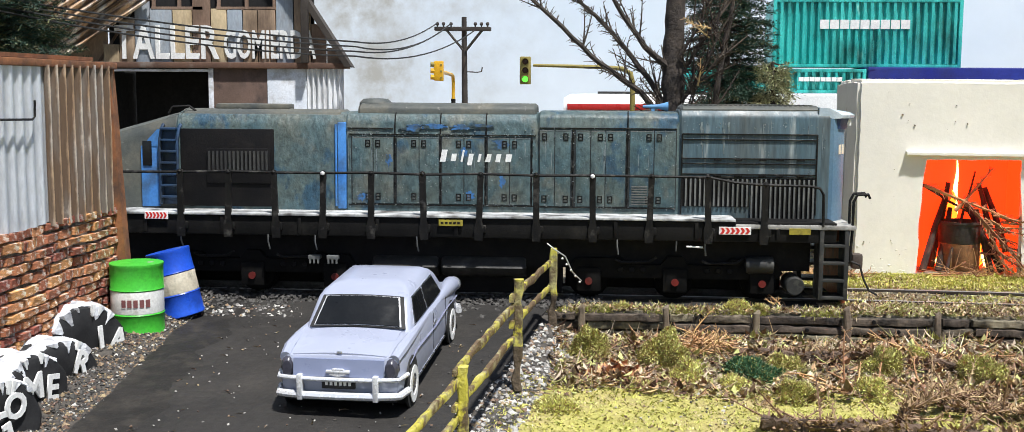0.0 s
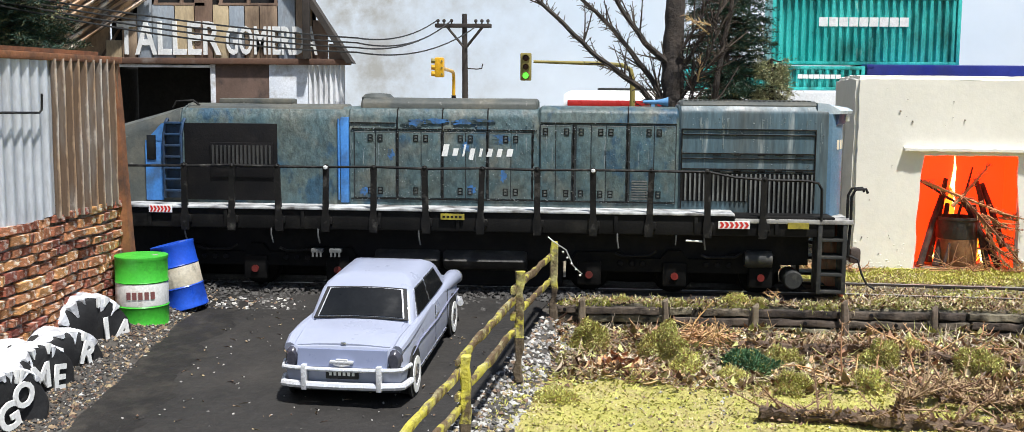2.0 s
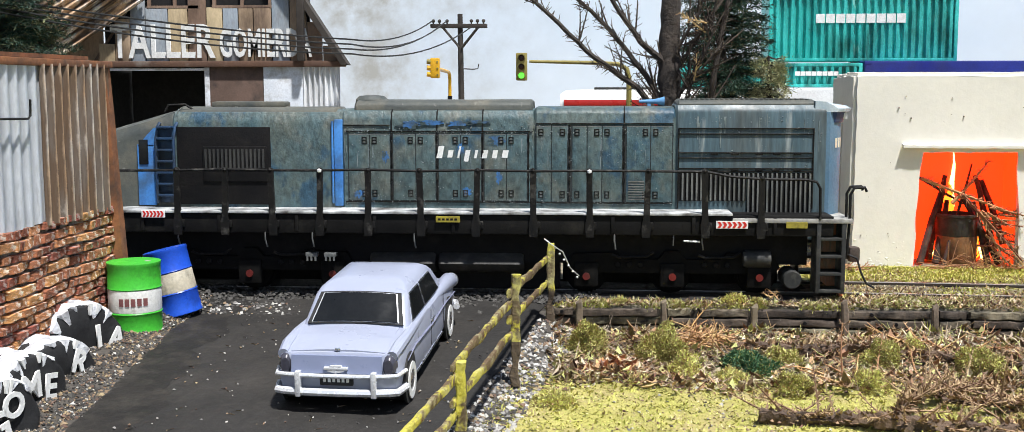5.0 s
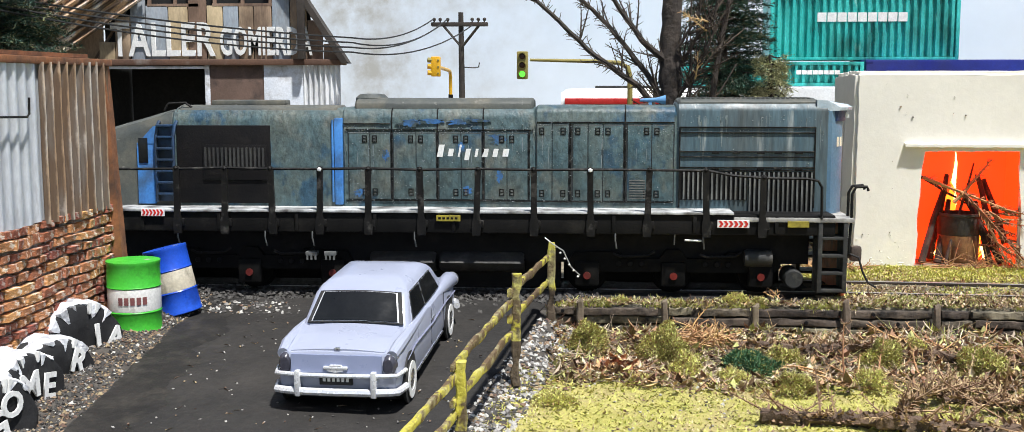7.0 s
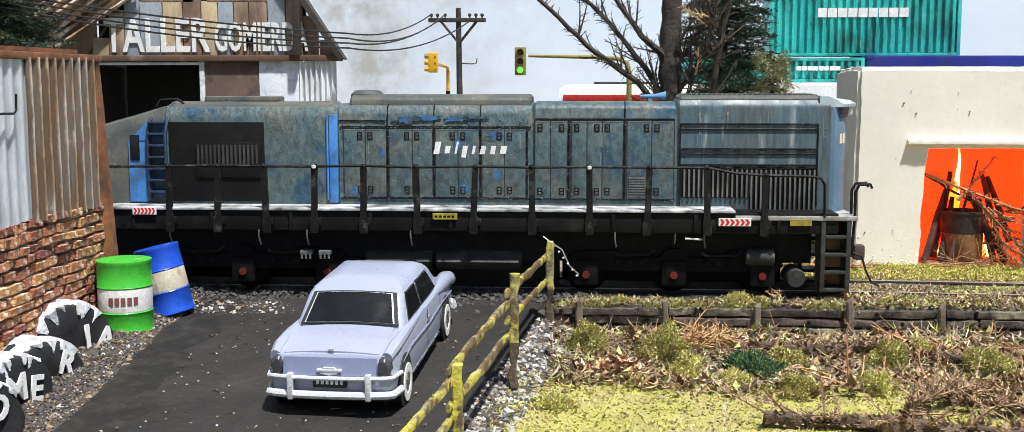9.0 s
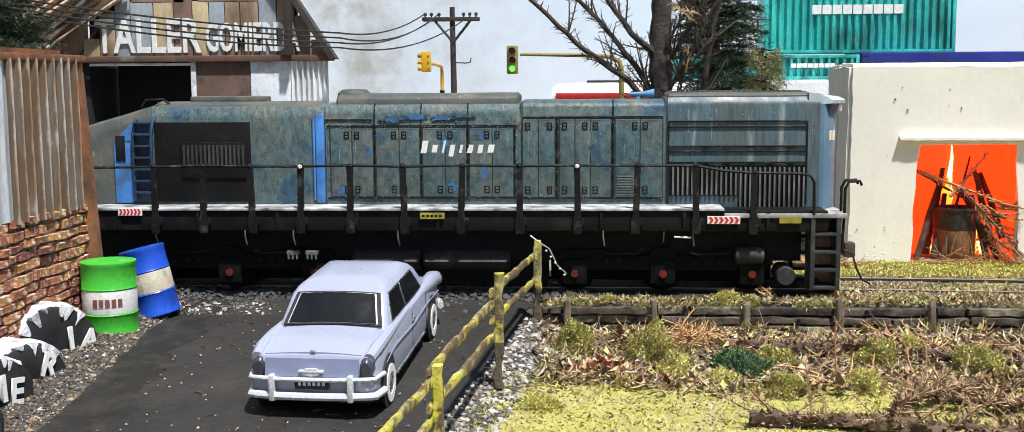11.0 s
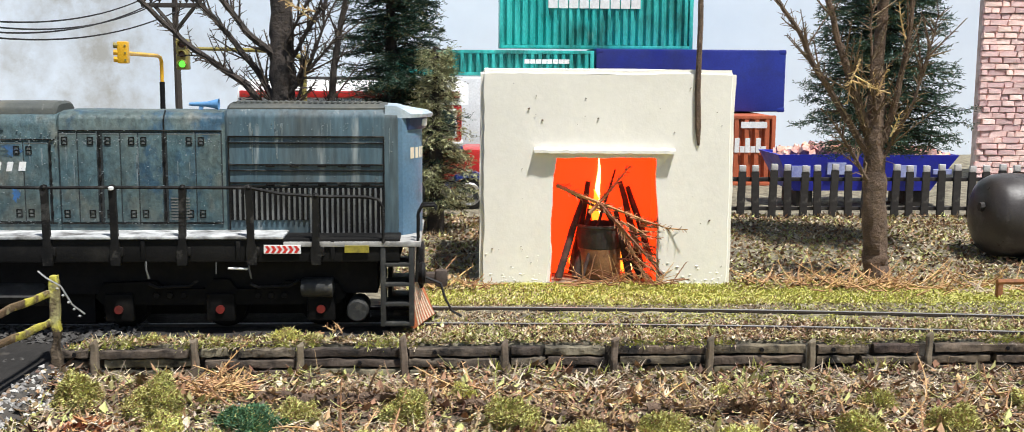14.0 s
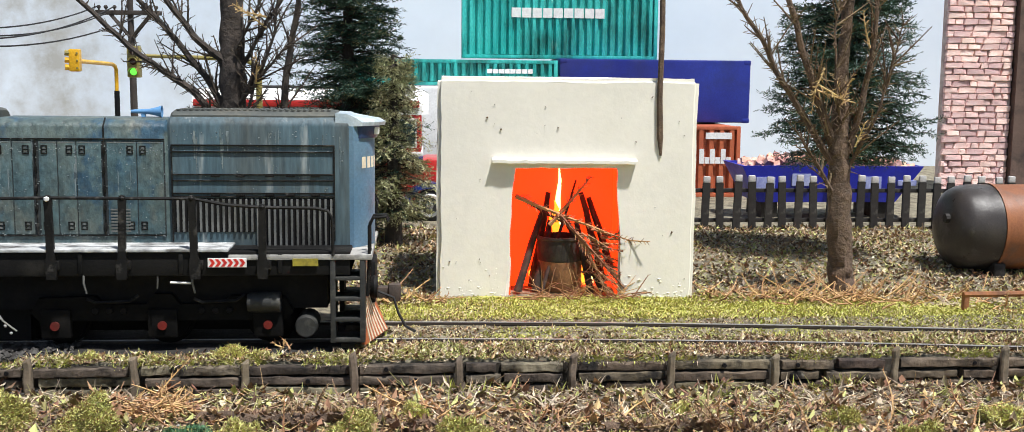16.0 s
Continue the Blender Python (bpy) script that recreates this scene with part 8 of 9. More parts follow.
TWIG_BROWN = mat("brown_thorn", (0.12, 0.08, 0.05), (0.19, 0.135, 0.085), rough=0.9, scale=2, bump=0.0, jitter=0.35, island=True)
TWIG_DARK = mat("dark_thorn", (0.05, 0.038, 0.03), (0.08, 0.06, 0.045), rough=0.9, scale=2, bump=0.0, jitter=0.3, island=True)
build_thorn_tree("bare_thorn_tree", 3.1, 41.2, [(3.1, 41.2, -0.1, 0.5), (3.05, 41.2, 4, 0.42), (3.05, 41.2, 8, 0.38), (3.2, 41.2, 13, 0.3)],
                 [((2.9, 41.1, 4.9), (1.9, 40.9, 6.1), (0.1, 40.8, 7.4), (-2.0, 40.8, 9.4), (-3.2, 40.8, 10.6), 0.13),
                  ((3.0, 41.1, 5.2), (2.2, 41.3, 6.5), (0.9, 41.4, 8.2), (-0.5, 41.5, 9.5), (-2.0, 41.6, 11.0), 0.12),
                  ((2.9, 41.0, 7.0), (2.0, 40.8, 7.7), (0.9, 40.7, 9.3), (-0.5, 40.7, 11.2), 0.13),
                  ((4.35, 41.5, 3.6), (4.5, 41.4, 5.2), (4.75, 41.4, 7.2), (5.15, 41.4, 9.4), (5.4, 41.4, 11.0), 0.15),
                  ((3.2, 41.0, 5.6), (3.9, 40.6, 6.6), (4.4, 40.5, 7.9), (4.5, 40.4, 9.6), 0.07),
                  ((3.3, 41.0, 6.8), (4.0, 40.8, 8.0), (4.9, 40.8, 9.4), (5.4, 40.8, 11.0), 0.07),
                  ((3.3, 40.8, 4.8), (3.7, 40.5, 5.8), (3.9, 40.4, 7.0), 0.06), ((3.4, 40.9, 6.0), (4.2, 40.6, 6.9), (4.9, 40.5, 7.6), 0.05), ((3.2, 40.8, 7.4), (3.8, 40.5, 8.4), (4.2, 40.4, 9.6), 0.06)], 3, "bare dark thorn tree with spreading limbs", DARK_BARK, TWIG_DARK, (((4.2, 40.3, 8.15), (-1, 0, 0.15), 2), ((3.9, 40.4, 6.0), (0.3, 0, 0.9), 1)))
build_thorn_tree("bare_thorn_tree", 22.15, 40.2, [(22.2, 40.2, -0.1, 0.46), (22.15, 40.2, 1.0, 0.37), (22.0, 40.2, 3.0, 0.36), (21.9, 40.2, 4.6, 0.32), (21.95, 40.2, 7, 0.2), (22.1, 40.2, 11, 0.16)],
                 [((21.7, 40.1, 4.0), (20.9, 40.0, 5.2), (19.9, 39.9, 6.6), (19.0, 39.8, 8.0), (18.1, 39.8, 9.6), (17.4, 39.7, 11.0), 0.12),
                  ((21.8, 40.1, 4.4), (21.2, 39.9, 5.7), (20.6, 39.8, 7.2), (19.9, 39.8, 9.2), (19.4, 39.7, 11.0), 0.16),
                  ((21.7, 40.0, 3.2), (21.0, 39.8, 4.2), (20.5, 39.7, 5.0), 0.08),
                  ((22.2, 40.1, 4.4), (22.5, 39.9, 6.0), (22.7, 39.8, 8.0), (22.9, 39.8, 10.5), 0.13),
                  ((22.1, 40.0, 3.8), (22.7, 39.7, 5.2), (23.2, 39.6, 6.8), (23.5, 39.5, 8.4), 0.06),
                  ((21.9, 40.0, 5.0), (21.5, 39.6, 6.4), (21.4, 39.5, 8.0), (21.5, 39.4, 9.6), 0.06)], 9, "bare brown thorn tree with upright spiny limbs", BARK, TWIG_BROWN, (((21.0, 39.7, 6.4), (0.2, 0, -0.6), 4), ((21.8, 39.7, 6.0), (0.1, 0, 1), 2), ((22.4, 39.6, 7.5), (0.2, 0, 1), 1), ((22.3, 39.8, 4.6), (0.6, 0, 0.6), 2)))


# ---- ground cover ----
def cover(n, x0, x1, y0, y1, seed, ok=None):
    rnd = random.Random(seed)
    k = 0
    while k < n:
        x, y = rnd.uniform(x0, x1), rnd.uniform(y0, y1)
        k += 1
        if ok and not ok(x, y):
            continue
        yield Vector((x, y, ground_z(x, y))), rnd


def patch(x, y, s=0.6, o=0.0):
    return noise.noise(Vector((x * s + o, y * s, 1.3 + o)))


in_field = lambda x, y: y < wall_y(x) - 0.15 and x > road_edge(y) + 0.35
turf_area = lambda x, y: in_field(x, y) and y < 26.9 + 0.9 * patch(x, y, 0.7) + 0.03 * x
mulch_area = lambda x, y: in_field(x, y) and y > 25.6 + 0.9 * patch(x, y, 0.7) + 0.05 * x - (2.5 if x > 9 else 0)

FLOCK = [mat("flock_yellow", (0.49, 0.46, 0.11), (0.56, 0.52, 0.16), rough=0.9, bump=0.0, jitter=0.22, island=True), mat("flock_green", (0.4, 0.42, 0.09), (0.47, 0.47, 0.13), rough=0.9, bump=0.0, jitter=0.22, island=True),
         mat("flock_straw", (0.46, 0.37, 0.2), (0.56, 0.47, 0.28), rough=0.9, bump=0.0, jitter=0.4, island=True)]
h = Heap()
for p, rnd in cover(90000, -2.6, 15, 19, 28.2, 1, turf_area):
    d = Vector((rnd.uniform(-1, 1), rnd.uniform(-1, 1), rnd.uniform(0.0, 0.35))).normalized() * rnd.uniform(0.05, 0.14)
    c = rnd.random() + 0.8 * patch(p.x, p.y, 0.5, 4) + 0.6 * patch(p.x, p.y, 1.7, 9)
    h.leaf(p - Vector((0, 0, 0.015)), d, 0.024, 0 if c < 0.5 else (1 if c < 0.8 else 2))
for p, rnd in cover(20000, 8, 23, 36.0, 39.7, 71, lambda x, y: patch(x, y, 0.5, 14) > -0.22):
    d = Vector((rnd.uniform(-1, 1), rnd.uniform(-1, 1), rnd.uniform(0.1, 0.7))).normalized() * rnd.uniform(0.05, 0.14)
    h.leaf(p, d, 0.022, 2 if rnd.random() < 0.25 - 0.5 * patch(p.x, p.y, 0.5, 14) else (0 if rnd.random() < 0.65 else 1))
stuff(h, "short_turf", FLOCK, "short yellow-green flock turf", "grass")

LITTER = [mat("leaf_brown", (0.33, 0.19, 0.1), (0.46, 0.29, 0.16), rough=0.9, bump=0.0, jitter=0.5, island=True), mat("leaf_dark", (0.135, 0.085, 0.05), (0.2, 0.13, 0.08), rough=0.9, bump=0.0, jitter=0.4, island=True),
          mat("leaf_straw", (0.5, 0.4, 0.28), (0.6, 0.5, 0.37), rough=0.9, bump=0.0, jitter=0.4, island=True), mat("leaf_olive", (0.33, 0.33, 0.11), (0.42, 0.4, 0.16), rough=0.9, bump=0.0, jitter=0.4, island=True)]


def litter(h, p, rnd, weights, size=1.0):
    d = Vector((rnd.uniform(-1, 1), rnd.uniform(-1, 1), rnd.uniform(-0.1, 0.75))).normalized()
    m = rnd.choices((0, 1, 2, 3), weights)[0]
    p = p + Vector((0, 0, rnd.uniform(0, 0.08)))
    if rnd.random() < 0.72:
        h.leaf(p, d * rnd.uniform(0.08, 0.24) * size, 0.055 * size, m)
    else:
        q = d * rnd.uniform(0.12, 0.34) * size
        bend = Vector((rnd.uniform(-1, 1), rnd.uniform(-1, 1), rnd.uniform(-0.6, 0.3))) * 0.06
        h.twig([p, p + q * 0.5 + bend, p + q], 0.012, 0.006, m, 3)


h = Heap()
for p, rnd in cover(34000, -0.8, 24, 20.0, 31.4, 2, mulch_area):
    k = patch(p.x, p.y, 0.9, 11)
    litter(h, p + Vector((0, 0, max(0, k) * 0.25)), rnd, (3 + 4 * k, 2.8, max(0.2, 1.5 - 2 * k), max(0.3, 2.0 + 5 * patch(p.x, p.y, 0.7, 21))), 0.7 + 1.3 * rnd.random() ** 3)
for p, rnd in cover(3500, 8, 26, 18, 26, 12, in_field):
    litter(h, p, rnd, (3, 2, 2, 2))
stuff(h, "leaf_litter", LITTER, "brown leaf litter, straw and bark crumbs", "leaf litter")

h = Heap()
for p, rnd in cover(30000, -1, 28, 31.3, 33.6, 3, lambda x, y: y > wall_y(x) + 0.1 and not -0.1 < track_y(x) - y - 0.97 < 0.24 and not (x < 7.4 and y > 32.3 + 0.3 * patch(x, y, 1.5))):
    c = patch(p.x, p.y, 0.9)
    litter(h, p, rnd, (1.6, 1.7, 1.8, max(0.5, 2.6 + 6 * c)), 0.7)
    if c > 0.05 and rnd.random() < 0.4:
        h.blade(p, Vector((rnd.uniform(-0.8, 0.8), rnd.uniform(-0.8, 0.8), 0.8)).normalized() * rnd.uniform(0.06, 0.16), 0.018, 3)
stuff(h, "verge_grass", LITTER, "rough grass and litter along the rails", "grass")

h = Heap()
for p, rnd in cover(46000, 7.2, 30, 31.9, 40.2, 4, lambda x, y: not (-0.12 < abs(y - track_y(x)) - 0.97 < 0.2) and not (9.2 < x < 17.3 and y > 39.7)):
    green = (0.75 if p.y > 36.0 else 0.42) + 0.9 * patch(p.x, p.y, 0.6, 2)
    if p.y > 38.4 and p.x > 17:
        green -= 0.4
    near = min(1.0, abs(abs(p.y - track_y(p.x)) - 0.97) / 0.5)
    d = Vector((rnd.uniform(-1, 1), rnd.uniform(-1, 1), rnd.uniform(0.0, 0.15 + 0.5 * near))).normalized() * rnd.uniform(0.04, 0.07 + 0.09 * near)
    m = (0 if rnd.random() < 0.5 else 1) if rnd.random() < green else rnd.choice((2, 2, 3, 4, 5))
    if rnd.random() < 0.8:
        h.leaf(p, d, 0.026, m)
    else:
        h.blade(p, d * 1.3, 0.014, m)
stuff(h, "track_grass", FLOCK + LITTER[:3], "fine yellow-green grass between the rails", "grass")

h = Heap()
for p, rnd in cover(26000, 6, 36, 38.6, 54, 5, lambda x, y: not (9.2 < x < 17.35 and y < 44.7)):
    litter(h, p, rnd, (2.6, 2.2, 1.5, max(0.4, 2.3 + 4 * patch(p.x, p.y, 0.5, 7))), 1.1)
stuff(h, "yard_litter", LITTER, "dry straw, leaves and moss over the yard earth", "leaf litter")

# moss bushes
LEAF_RED = mat("leaf_rust_red", (0.4, 0.17, 0.08), (0.5, 0.25, 0.13), rough=0.85, bump=0.0, jitter=0.5, island=True)
MOSS = [mat("moss_olive", (0.42, 0.39, 0.13), (0.52, 0.48, 0.19), rough=0.95, bump=0.0, jitter=0.4, island=True), mat("moss_dark", (0.07, 0.15, 0.08), (0.1, 0.2, 0.09), rough=0.95, bump=0.0, jitter=0.4, island=True),
        mat("moss_yellow", (0.6, 0.57, 0.2), (0.68, 0.64, 0.28), rough=0.95, bump=0.0, jitter=0.4, island=True), LITTER[0]]


def build_clump(x, y, r, hgt, m, seed, label, second=None):
    """A springy cushion: a lumpy core under a coat of tiny curls."""
    rnd = random.Random(seed)
    h = Heap()
    z = ground_z(x, y)
    hgt *= 1.15

    def skin(a, e):
        o = Vector((math.cos(a) * math.cos(e), math.sin(a) * math.cos(e), math.sin(e)))
        rad = r * (0.9 + 0.5 * noise.noise(o * 1.7 + Vector((x, y, 0))) + 0.16 * noise.noise(o * 4.5 + Vector((x, y, 3))))
        return Vector((x, y, z - 0.06)) + Vector((o.x * rad, o.y * rad, o.z * rad * hgt / r)), o
    nu, nv = 22, 8
    k0 = len(h.v)
    for j in range(nv + 1):
        for i in range(nu):
            p, o = skin(2 * math.pi * i / nu, math.pi / 2 * j / nv)
            h.v.append(p - o * 0.07)
    for j in range(nv):
        for i in range(nu):
            a, b = k0 + j * nu + i, k0 + j * nu + (i + 1) % nu
            h.f.append((a, b, b + nu, a + nu))
            h.m.append(0)
    for k in range(int(9000 * r * (r + hgt))):
        p, o = skin(rnd.uniform(0, 2 * math.pi), math.asin(rnd.uniform(0, 1)))
        d = (o * 0.7 + Vector((rnd.uniform(-1, 1), rnd.uniform(-1, 1), rnd.uniform(-1, 1)))).normalized() * rnd.uniform(0.04, 0.1)
        mm = 1 if second and rnd.random() < 0.12 else 0
        h.leaf(p - o * rnd.uniform(0, 0.06), d, 0.024, mm) if rnd.random() < 0.9 else h.blade(p, d * 1.8, 0.01, mm)
    ob = h.link("moss_clump", [m, second or m])
    return tagged(ob, label, "shrub", "moss clumps in the verge")


for k, (x, y, r, hg, i) in enumerate(((0.15, 29.3, 0.55, 0.65, 0), (2.05, 28.6, 0.6, 0.75, 0), (2.5, 27.2, 0.42, 0.5, 2), (4.1, 27.9, 0.75, 0.4, 1), (5.1, 28.4, 0.5, 0.35, 0), (3.6, 26.9, 0.4, 0.3, 2), (7.4, 28.2, 0.5, 0.6, 0), (9.6, 27.6, 0.6, 0.5, 0),
                                     (-0.6, 24.8, 0.5, 0.25, 2), (11.0, 26.4, 0.7, 0.5, 0), (4.9, 26.2, 0.5, 0.45, 0), (6.7, 26.3, 0.45, 0.4, 2), (14.2, 26.3, 0.6, 0.45, 2), (16.8, 26.8, 0.55, 0.5, 0), (19.0, 27.2, 0.6, 0.5, 0), (8.6, 29.6, 0.35, 0.3, 2), (1.1, 32.1, 0.32, 0.2, 0), (4.3, 32.1, 0.42, 0.28, 2), (5.0, 32.0, 0.28, 0.2, 0), (2.6, 32.0, 0.3, 0.16, 0), (8.4, 32.3, 0.3, 0.16, 0), (14.6, 29.6, 0.35, 0.3, 2), (12.8, 27.0, 0.6, 0.5, 0), (21.4, 28.6, 0.5, 0.4, 2), (18.0, 28.8, 0.45, 0.35, 0), (1.3, 26.6, 0.4, 0.22, 2))):
    build_clump(x, y, r, hg, MOSS[i], 40 + k, ("olive moss clump in the leaf litter", "dark green moss clump in the leaf litter", "yellow-green moss clump in the leaf litter")[i], MOSS[3] if i != 1 else MOSS[0])
h = Heap()
rnd = random.Random(77)
for k in range(420):
    a, q = rnd.uniform(0, 2 * math.pi), rnd.random() ** 0.6
    x, y = 0.85 + 0.75 * q * math.cos(a), 27.5 + 0.5 * q * math.sin(a)
    d = Vector((rnd.uniform(-1, 1), rnd.uniform(-1, 1), rnd.uniform(-0.2, 0.5))).normalized() * rnd.uniform(0.14, 0.34)
    h.leaf(Vector((x, y, ground_z(x, y) + 0.4 * (1 - q) * rnd.random())), d, 0.09, 1 if rnd.random() < 0.2 else 0)
stuff(h, "dead_leaf_heap", [LEAF_RED, LITTER[2]], "heap of rust-brown dead leaves", "leaf litter")

# dry sprigs and fallen branches
h = Heap()
rnd = random.Random(50)
for cx, cy, n, sp in ((3.0, 29.6, 16, 0.9), (3.4, 30.4, 8, 0.6), (9.5, 29.4, 16, 1.3), (15.5, 28.0, 14, 1.6), (20, 28.3, 14, 1.6), (6.4, 26.8, 10, 0.9), (12.0, 28.6, 12, 1.5), (22, 38.9, 60, 1.7), (20.2, 39.1, 34, 1.1), (24.5, 38.4, 20, 1.8), (18.4, 39.6, 8, 0.8), (5.5, 32.6, 5, 0.5), (26.5, 36.6, 12, 1.2),
                      (8.6, 39.2, 12, 0.8), (17.5, 25.5, 10, 1.6)):
    for k in range(n):
        x, y = cx + rnd.gauss(0, sp * 0.6), cy + rnd.gauss(0, sp * 0.35)
        d = Vector((rnd.uniform(-1, 1), rnd.uniform(-0.7, 0.7), rnd.uniform(0.02, 0.4))).normalized()
        h.sprig(Vector((x, y, ground_z(x, y) + 0.06)), d, rnd.uniform(0.4, 1.15) * (0.45 if 31.5 < cy < 37 else 1), rnd, 0.03, 0.2, 0.08, thick=0.015, bend=0.5)
# a pile of orange needles, pale straw fans at the wall's foot
for k in range(110):
    x, y = 3.2 + rnd.gauss(0, 0.42), 29.7 + rnd.gauss(0, 0.25)
    d = Vector((rnd.uniform(-1, 1), rnd.uniform(-0.6, 0.6), rnd.uniform(-0.1, 0.35))).normalized()
    q = Vector((x, y, ground_z(x, y) + rnd.uniform(0.05, 0.4)))
    h.twig([q, q + d * rnd.uniform(0.2, 0.45)], 0.022, 0.01, 0, 4)
stuff(h, "dry_sprigs", TWIG, "dry orange-brown thorny sprigs on the ground", "twigs")

STRAW = mat("pale_straw", (0.48, 0.38, 0.27), (0.6, 0.5, 0.38), rough=0.85, bump=0.0, jitter=0.35, island=True)
h = Heap()
rnd = random.Random(61)
for cx, cy, n in ((2.6, 30.6, 26), (2.2, 30.9, 16), (17.8, 30.0, 34), (18.6, 29.6, 20), (22.6, 29.2, 30), (23.4, 29.0, 20), (20.6, 29.4, 16), (6.6, 29.9, 16), (8.9, 30.2, 12), (11.6, 30.0, 14), (14.2, 29.8, 16), (13.0, 28.8, 14), (24.6, 38.0, 26), (26.2, 38.4, 22), (23.2, 39.4, 16), (25.6, 31.4, 14)):
    for k in range(n):
        q = Vector((cx + rnd.gauss(0, 0.3), cy + rnd.gauss(0, 0.12), 0))
        q.z = ground_z(q.x, q.y)
        d = Vector((rnd.gauss(0, 0.9), rnd.gauss(0, 0.4), rnd.uniform(0.05, 0.8))).normalized() * rnd.uniform(0.25, 0.75)
        h.twig([q, q + d * 0.55, q + d - Vector((0, 0, 0.1))], 0.022, 0.007, 0, 3)
for p, rn in cover(700, -0.5, 26, 26.5, 31.2, 63, in_field):
    d = Vector((rn.uniform(-1, 1), rn.uniform(-0.8, 0.8), rn.uniform(-0.05, 0.3))).normalized() * rn.uniform(0.2, 0.6)
    h.twig([p + Vector((0, 0, 0.05)), p + d + Vector((0, 0, 0.1))], 0.013, 0.007, 0, 3)
stuff(h, "straw", STRAW, "pale dry straw stalks in the litter", "straw")
h = Heap()
# grass hanging over the sleepers
for p, rn in cover(9000, -0.8, 28, 31.3, 32.2, 64, lambda x, y: wall_y(x) + 0.03 < y < wall_y(x) + 0.5 and patch(x, 5, 0.8, 31) > -0.05):
    p.z = max(-0.02, p.z)
    d = Vector((rn.uniform(-0.5, 0.5), rn.uniform(-1.2, 0.1), rn.uniform(-0.3, 0.8))).normalized() * rn.uniform(0.08, 0.24)
    h.blade(p, d, 0.016, 0 if rn.random() < 0.6 else 1)
for p, rn in cover(1500, 8, 27, 29.5, 31.4, 65, lambda x, y: in_field(x, y) and y > wall_y(x) - 0.6 and patch(x, 7, 0.7, 17) > 0.0):
    d = Vector((rn.uniform(-0.6, 0.6), rn.uniform(-0.5, 0.5), 1)).normalized() * rn.uniform(0.2, 0.55)
    h.blade(p, d, 0.016, 0 if rn.random() < 0.5 else 1)
stuff(h, "tufts", [FLOCK[1], STRAW], "thin grass tufts over the sleeper wall", "grass")


TWIG_RED = mat("red_brown_twig", (0.26, 0.165, 0.095), (0.38, 0.26, 0.155), rough=0.9, scale=2, bump=0.0, jitter=0.4, island=True)


def build_branch(pts, r, seed, twigs=10):
    rnd = random.Random(seed)
    pts = [Vector((x, y, ground_z(x, y) + r * 0.6 + dz)) for x, y, dz in pts]
    path = []
    for a, b in zip(pts, pts[1:]):
        path += [a.lerp(b, k / 8) + noise.noise_vector(a.lerp(b, k / 8) * 1.4) * 0.12 for k in range(8)]
    t = thing("fallen_branch", pts[0], "rough brown fallen branch on the turf", "branch", "fallen branches")
    bm = BM()
    tube(bm, path, [r * (1 - 0.5 * k / len(path)) * (1 + 0.25 * noise.noise(p * 3)) for k, p in enumerate(path)], 8)
    bmesh.ops.subdivide_edges(bm, edges=list(bm.edges), cuts=1)
    for v in bm.verts:
        v.co += noise.noise_vector(v.co * 5) * r * 0.75 + noise.noise_vector(v.co * 13) * r * 0.3
    part("stem", bm, BARK, t)
    h = Heap()
    for k in range(twigs * 2):
        i = rnd.randrange(2, len(path) - 1)
        h.sprig(path[i], Vector((rnd.uniform(-1, 1), rnd.uniform(-0.5, 0.6), rnd.uniform(0.0, 0.5))).normalized(), rnd.uniform(0.4, 1.1), rnd, 0.03, 0.15, 0.035, 0, 0.3, 0.016)
    for k in range(420):
        i = rnd.randrange(1, len(path) - 1)
        o = Vector((rnd.uniform(-1, 1), rnd.uniform(-1, 1), rnd.uniform(-0.2, 1))).normalized()
        q = path[i].lerp(path[i + 1], rnd.random()) + o * r * 0.7
        h.leaf(q, (o + Vector((rnd.uniform(-1, 1), 0, 0))).normalized() * rnd.uniform(0.08, 0.24), 0.045)
    tagged(h.link("twig_cover", TWIG_RED, t, "dense short red-brown twigs"), kind="stuff")
    return t


build_branch([(3.85, 23.85, 0), (5.4, 23.65, 0.05), (7.2, 23.7, 0.0), (9.0, 23.5, 0.04), (11.2, 23.2, 0.02)], 0.19, 1, 14)
build_branch([(5.0, 29.0, 0.1), (7.0, 29.1, 0.1), (9.2, 28.6, 0.1), (11.2, 27.6, 0.05), (12.4, 27.2, 0)], 0.15, 2, 10)
build_branch([(6.6, 23.9, 0.15), (7.2, 24.6, 0.3), (7.8, 25.3, 0.25), (8.7, 25.8, 0.15), (10.2, 26.2, 0.1)], 0.11, 3, 18)
build_branch([(8.0, 25.0, 0.1), (8.9, 24.7, 0.2), (10.0, 25.0, 0.1), (11.4, 25.1, 0.0)], 0.08, 6, 14)
build_branch([(4.0, 29.2, 0.0), (6.2, 29.6, 0.05), (8.4, 29.0, 0.05)], 0.11, 4, 6)
build_branch([(12.6, 28.0, 0.1), (14.5, 28.3, 0.05), (16.5, 27.6, 0.0)], 0.12, 5, 8)

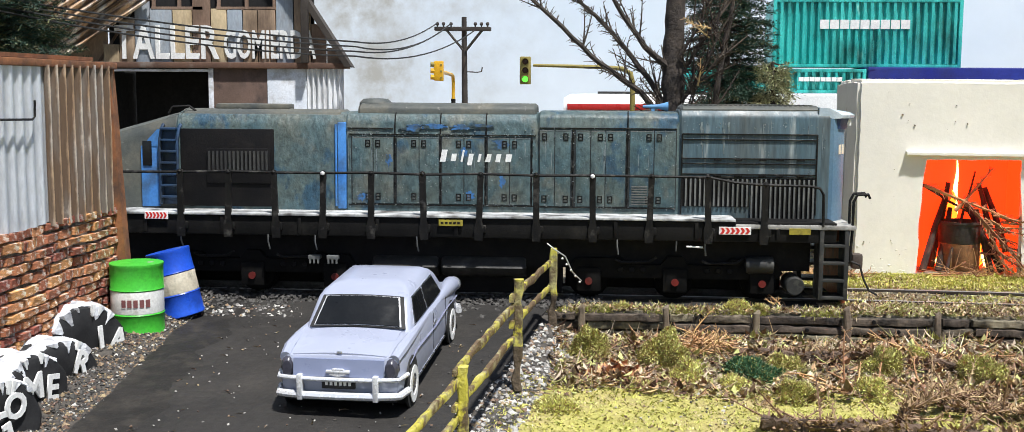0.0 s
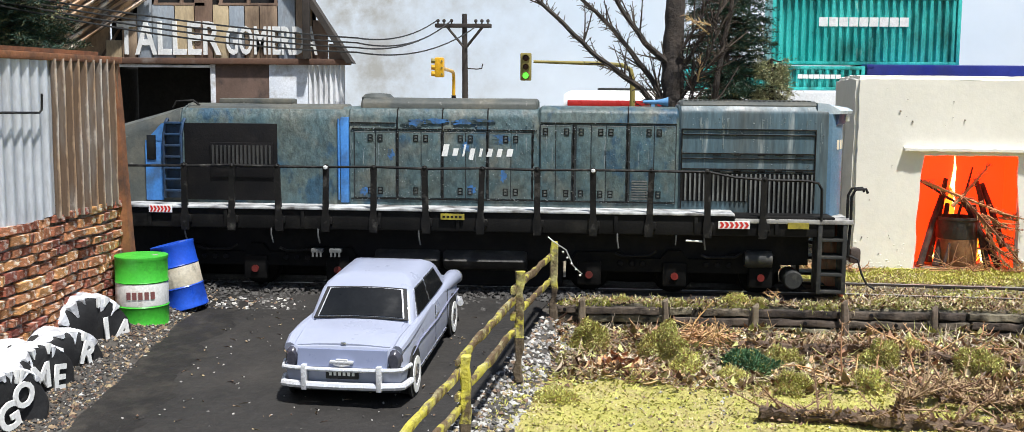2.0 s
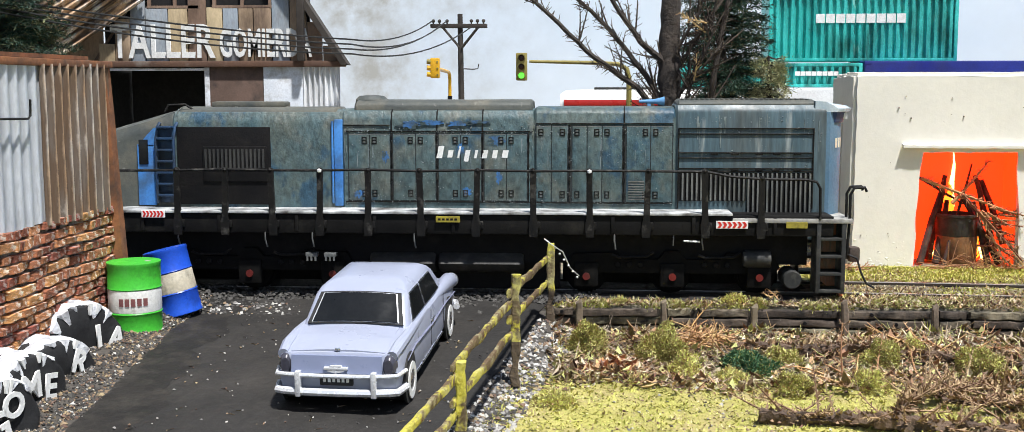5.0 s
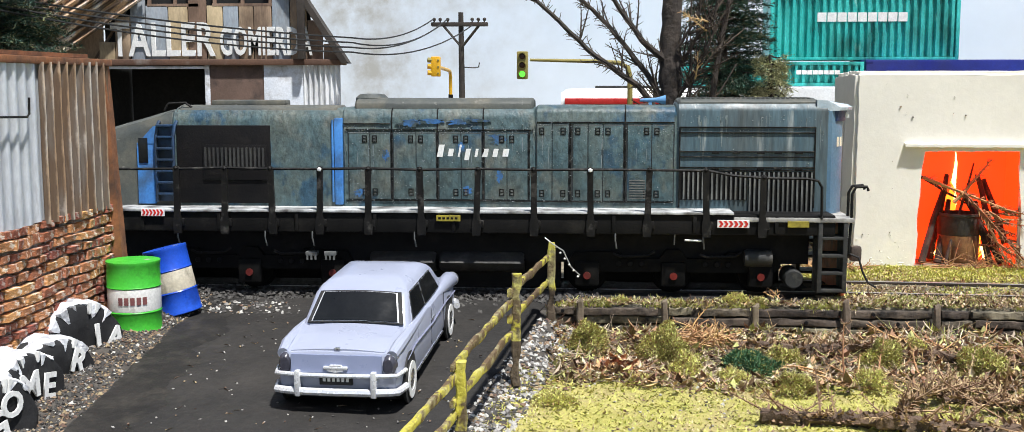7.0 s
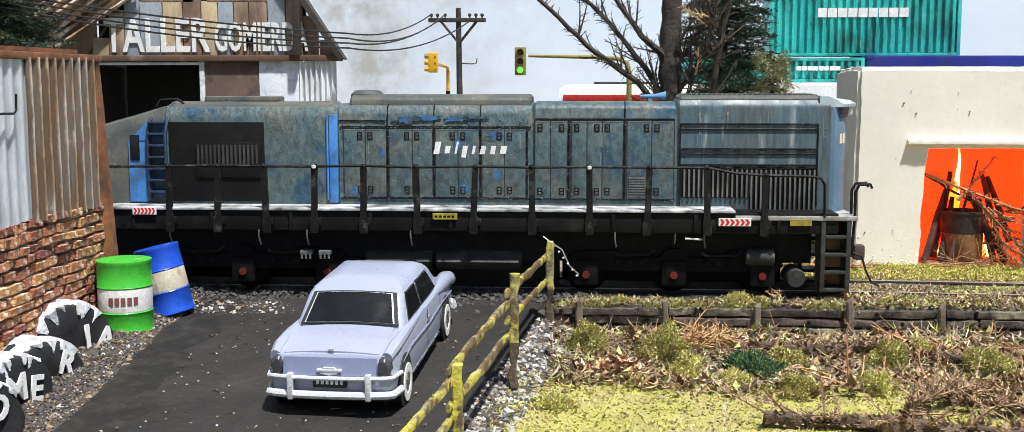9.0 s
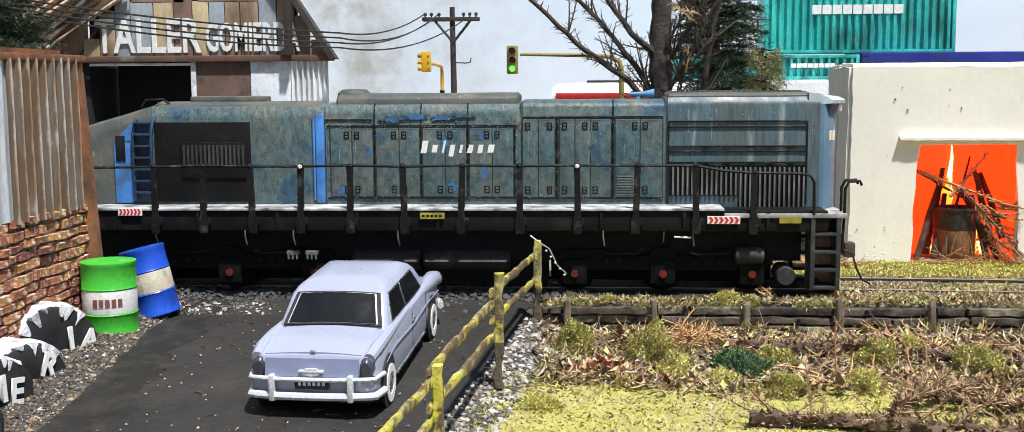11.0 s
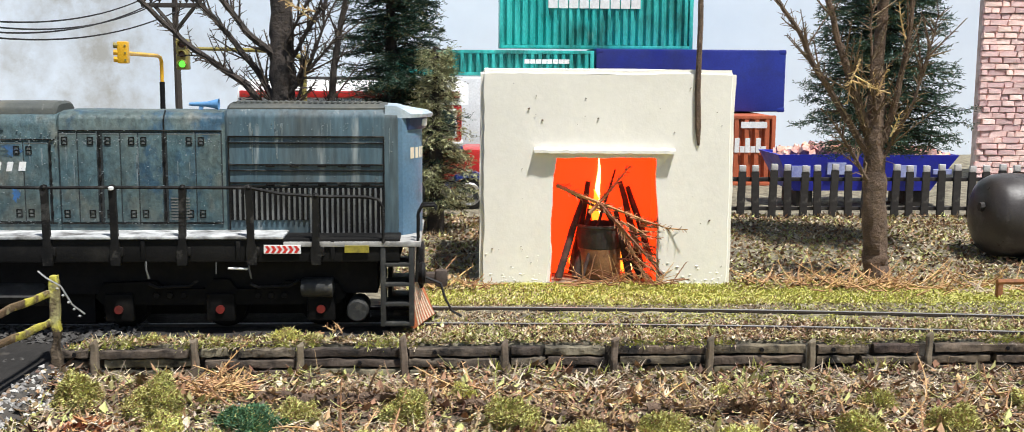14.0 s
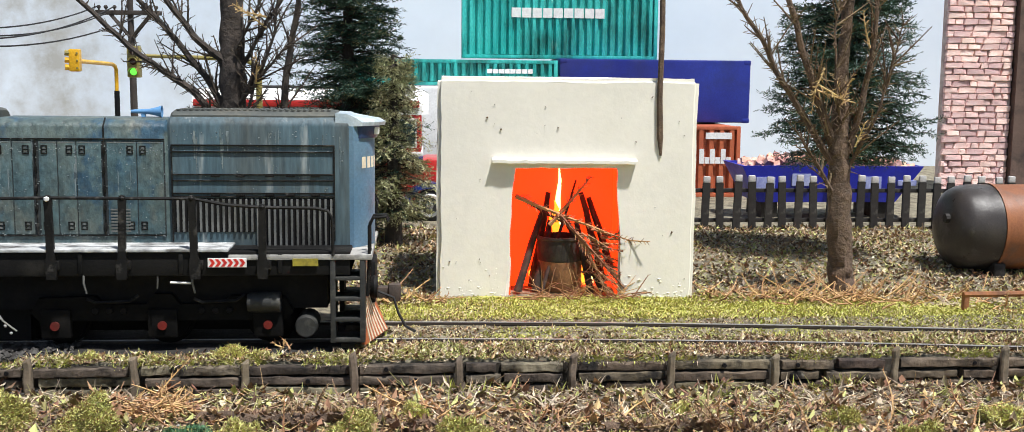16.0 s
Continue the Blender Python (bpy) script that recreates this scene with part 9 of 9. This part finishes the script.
# grit and stones
STONE = [mat("grit_grey", (0.3, 0.29, 0.27), (0.42, 0.4, 0.37), rough=0.9, bump=0.0, jitter=0.5, island=True), mat("grit_brown", (0.2, 0.14, 0.09), (0.28, 0.2, 0.13), rough=0.9, bump=0.0, jitter=0.5, island=True), mat("grit_dark", (0.05, 0.047, 0.043), (0.08, 0.075, 0.07), rough=0.9, bump=0.0, jitter=0.4, island=True)]
h = Heap()
for p, rnd in cover(13000, -12.9, -9.8, 17, 33, 6, lambda x, y: x < road_left(y) + 0.1 and patch(x, y, 1.3, 3) > -0.3):
    h.stone(p + Vector((0, 0, 0.015)), rnd.uniform(0.015, 0.05) * (1.9 if rnd.random() < 0.06 else 1), rnd, rnd.choices((0, 1, 2), (0.9, 3.6, 5.5))[0])
for p, rnd in cover(9000, -6, 0.6, 17, 31.5, 7, lambda x, y: road_edge(y) - 0.1 < x < road_edge(y) + 1.1 and y < 31.2):
    h.stone(p, rnd.uniform(0.03, 0.1), rnd, rnd.choices((0, 1, 2), (5, 2, 2))[0])
# Stones near the locomotive are all dark, continuing its painted shade.
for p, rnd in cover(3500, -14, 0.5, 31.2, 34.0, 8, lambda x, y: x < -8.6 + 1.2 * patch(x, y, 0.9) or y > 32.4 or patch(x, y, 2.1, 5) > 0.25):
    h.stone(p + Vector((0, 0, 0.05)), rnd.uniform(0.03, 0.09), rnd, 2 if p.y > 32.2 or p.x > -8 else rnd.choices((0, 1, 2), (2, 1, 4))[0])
for p, rnd in cover(1600, 0, 26, 20, 31.2, 9, in_field):
    h.stone(p, rnd.uniform(0.02, 0.06), rnd, rnd.choices((0, 1, 2), (2, 3, 1))[0])
stuff(h, "grit", STONE, "loose grey and brown grit along the road edges", "gravel")
h = Heap()
for p, rnd in cover(260, -9.6, -2, 18, 31, 10, lambda x, y: x < road_edge(y) - 0.2):
    p.z = road_z(p.y) + 0.06
    h.stone(p, rnd.uniform(0.015, 0.04), rnd, rnd.choices((0, 1, 2), (3, 2, 2))[0])
    if rnd.random() < 0.3:
        h.blade(p, Vector((rnd.uniform(-1, 1), rnd.uniform(-1, 1), 0.1)).normalized() * 0.2, 0.02, 1)
stuff(h, "road_crumbs", STONE, "scattered crumbs and straw on the asphalt", "gravel")
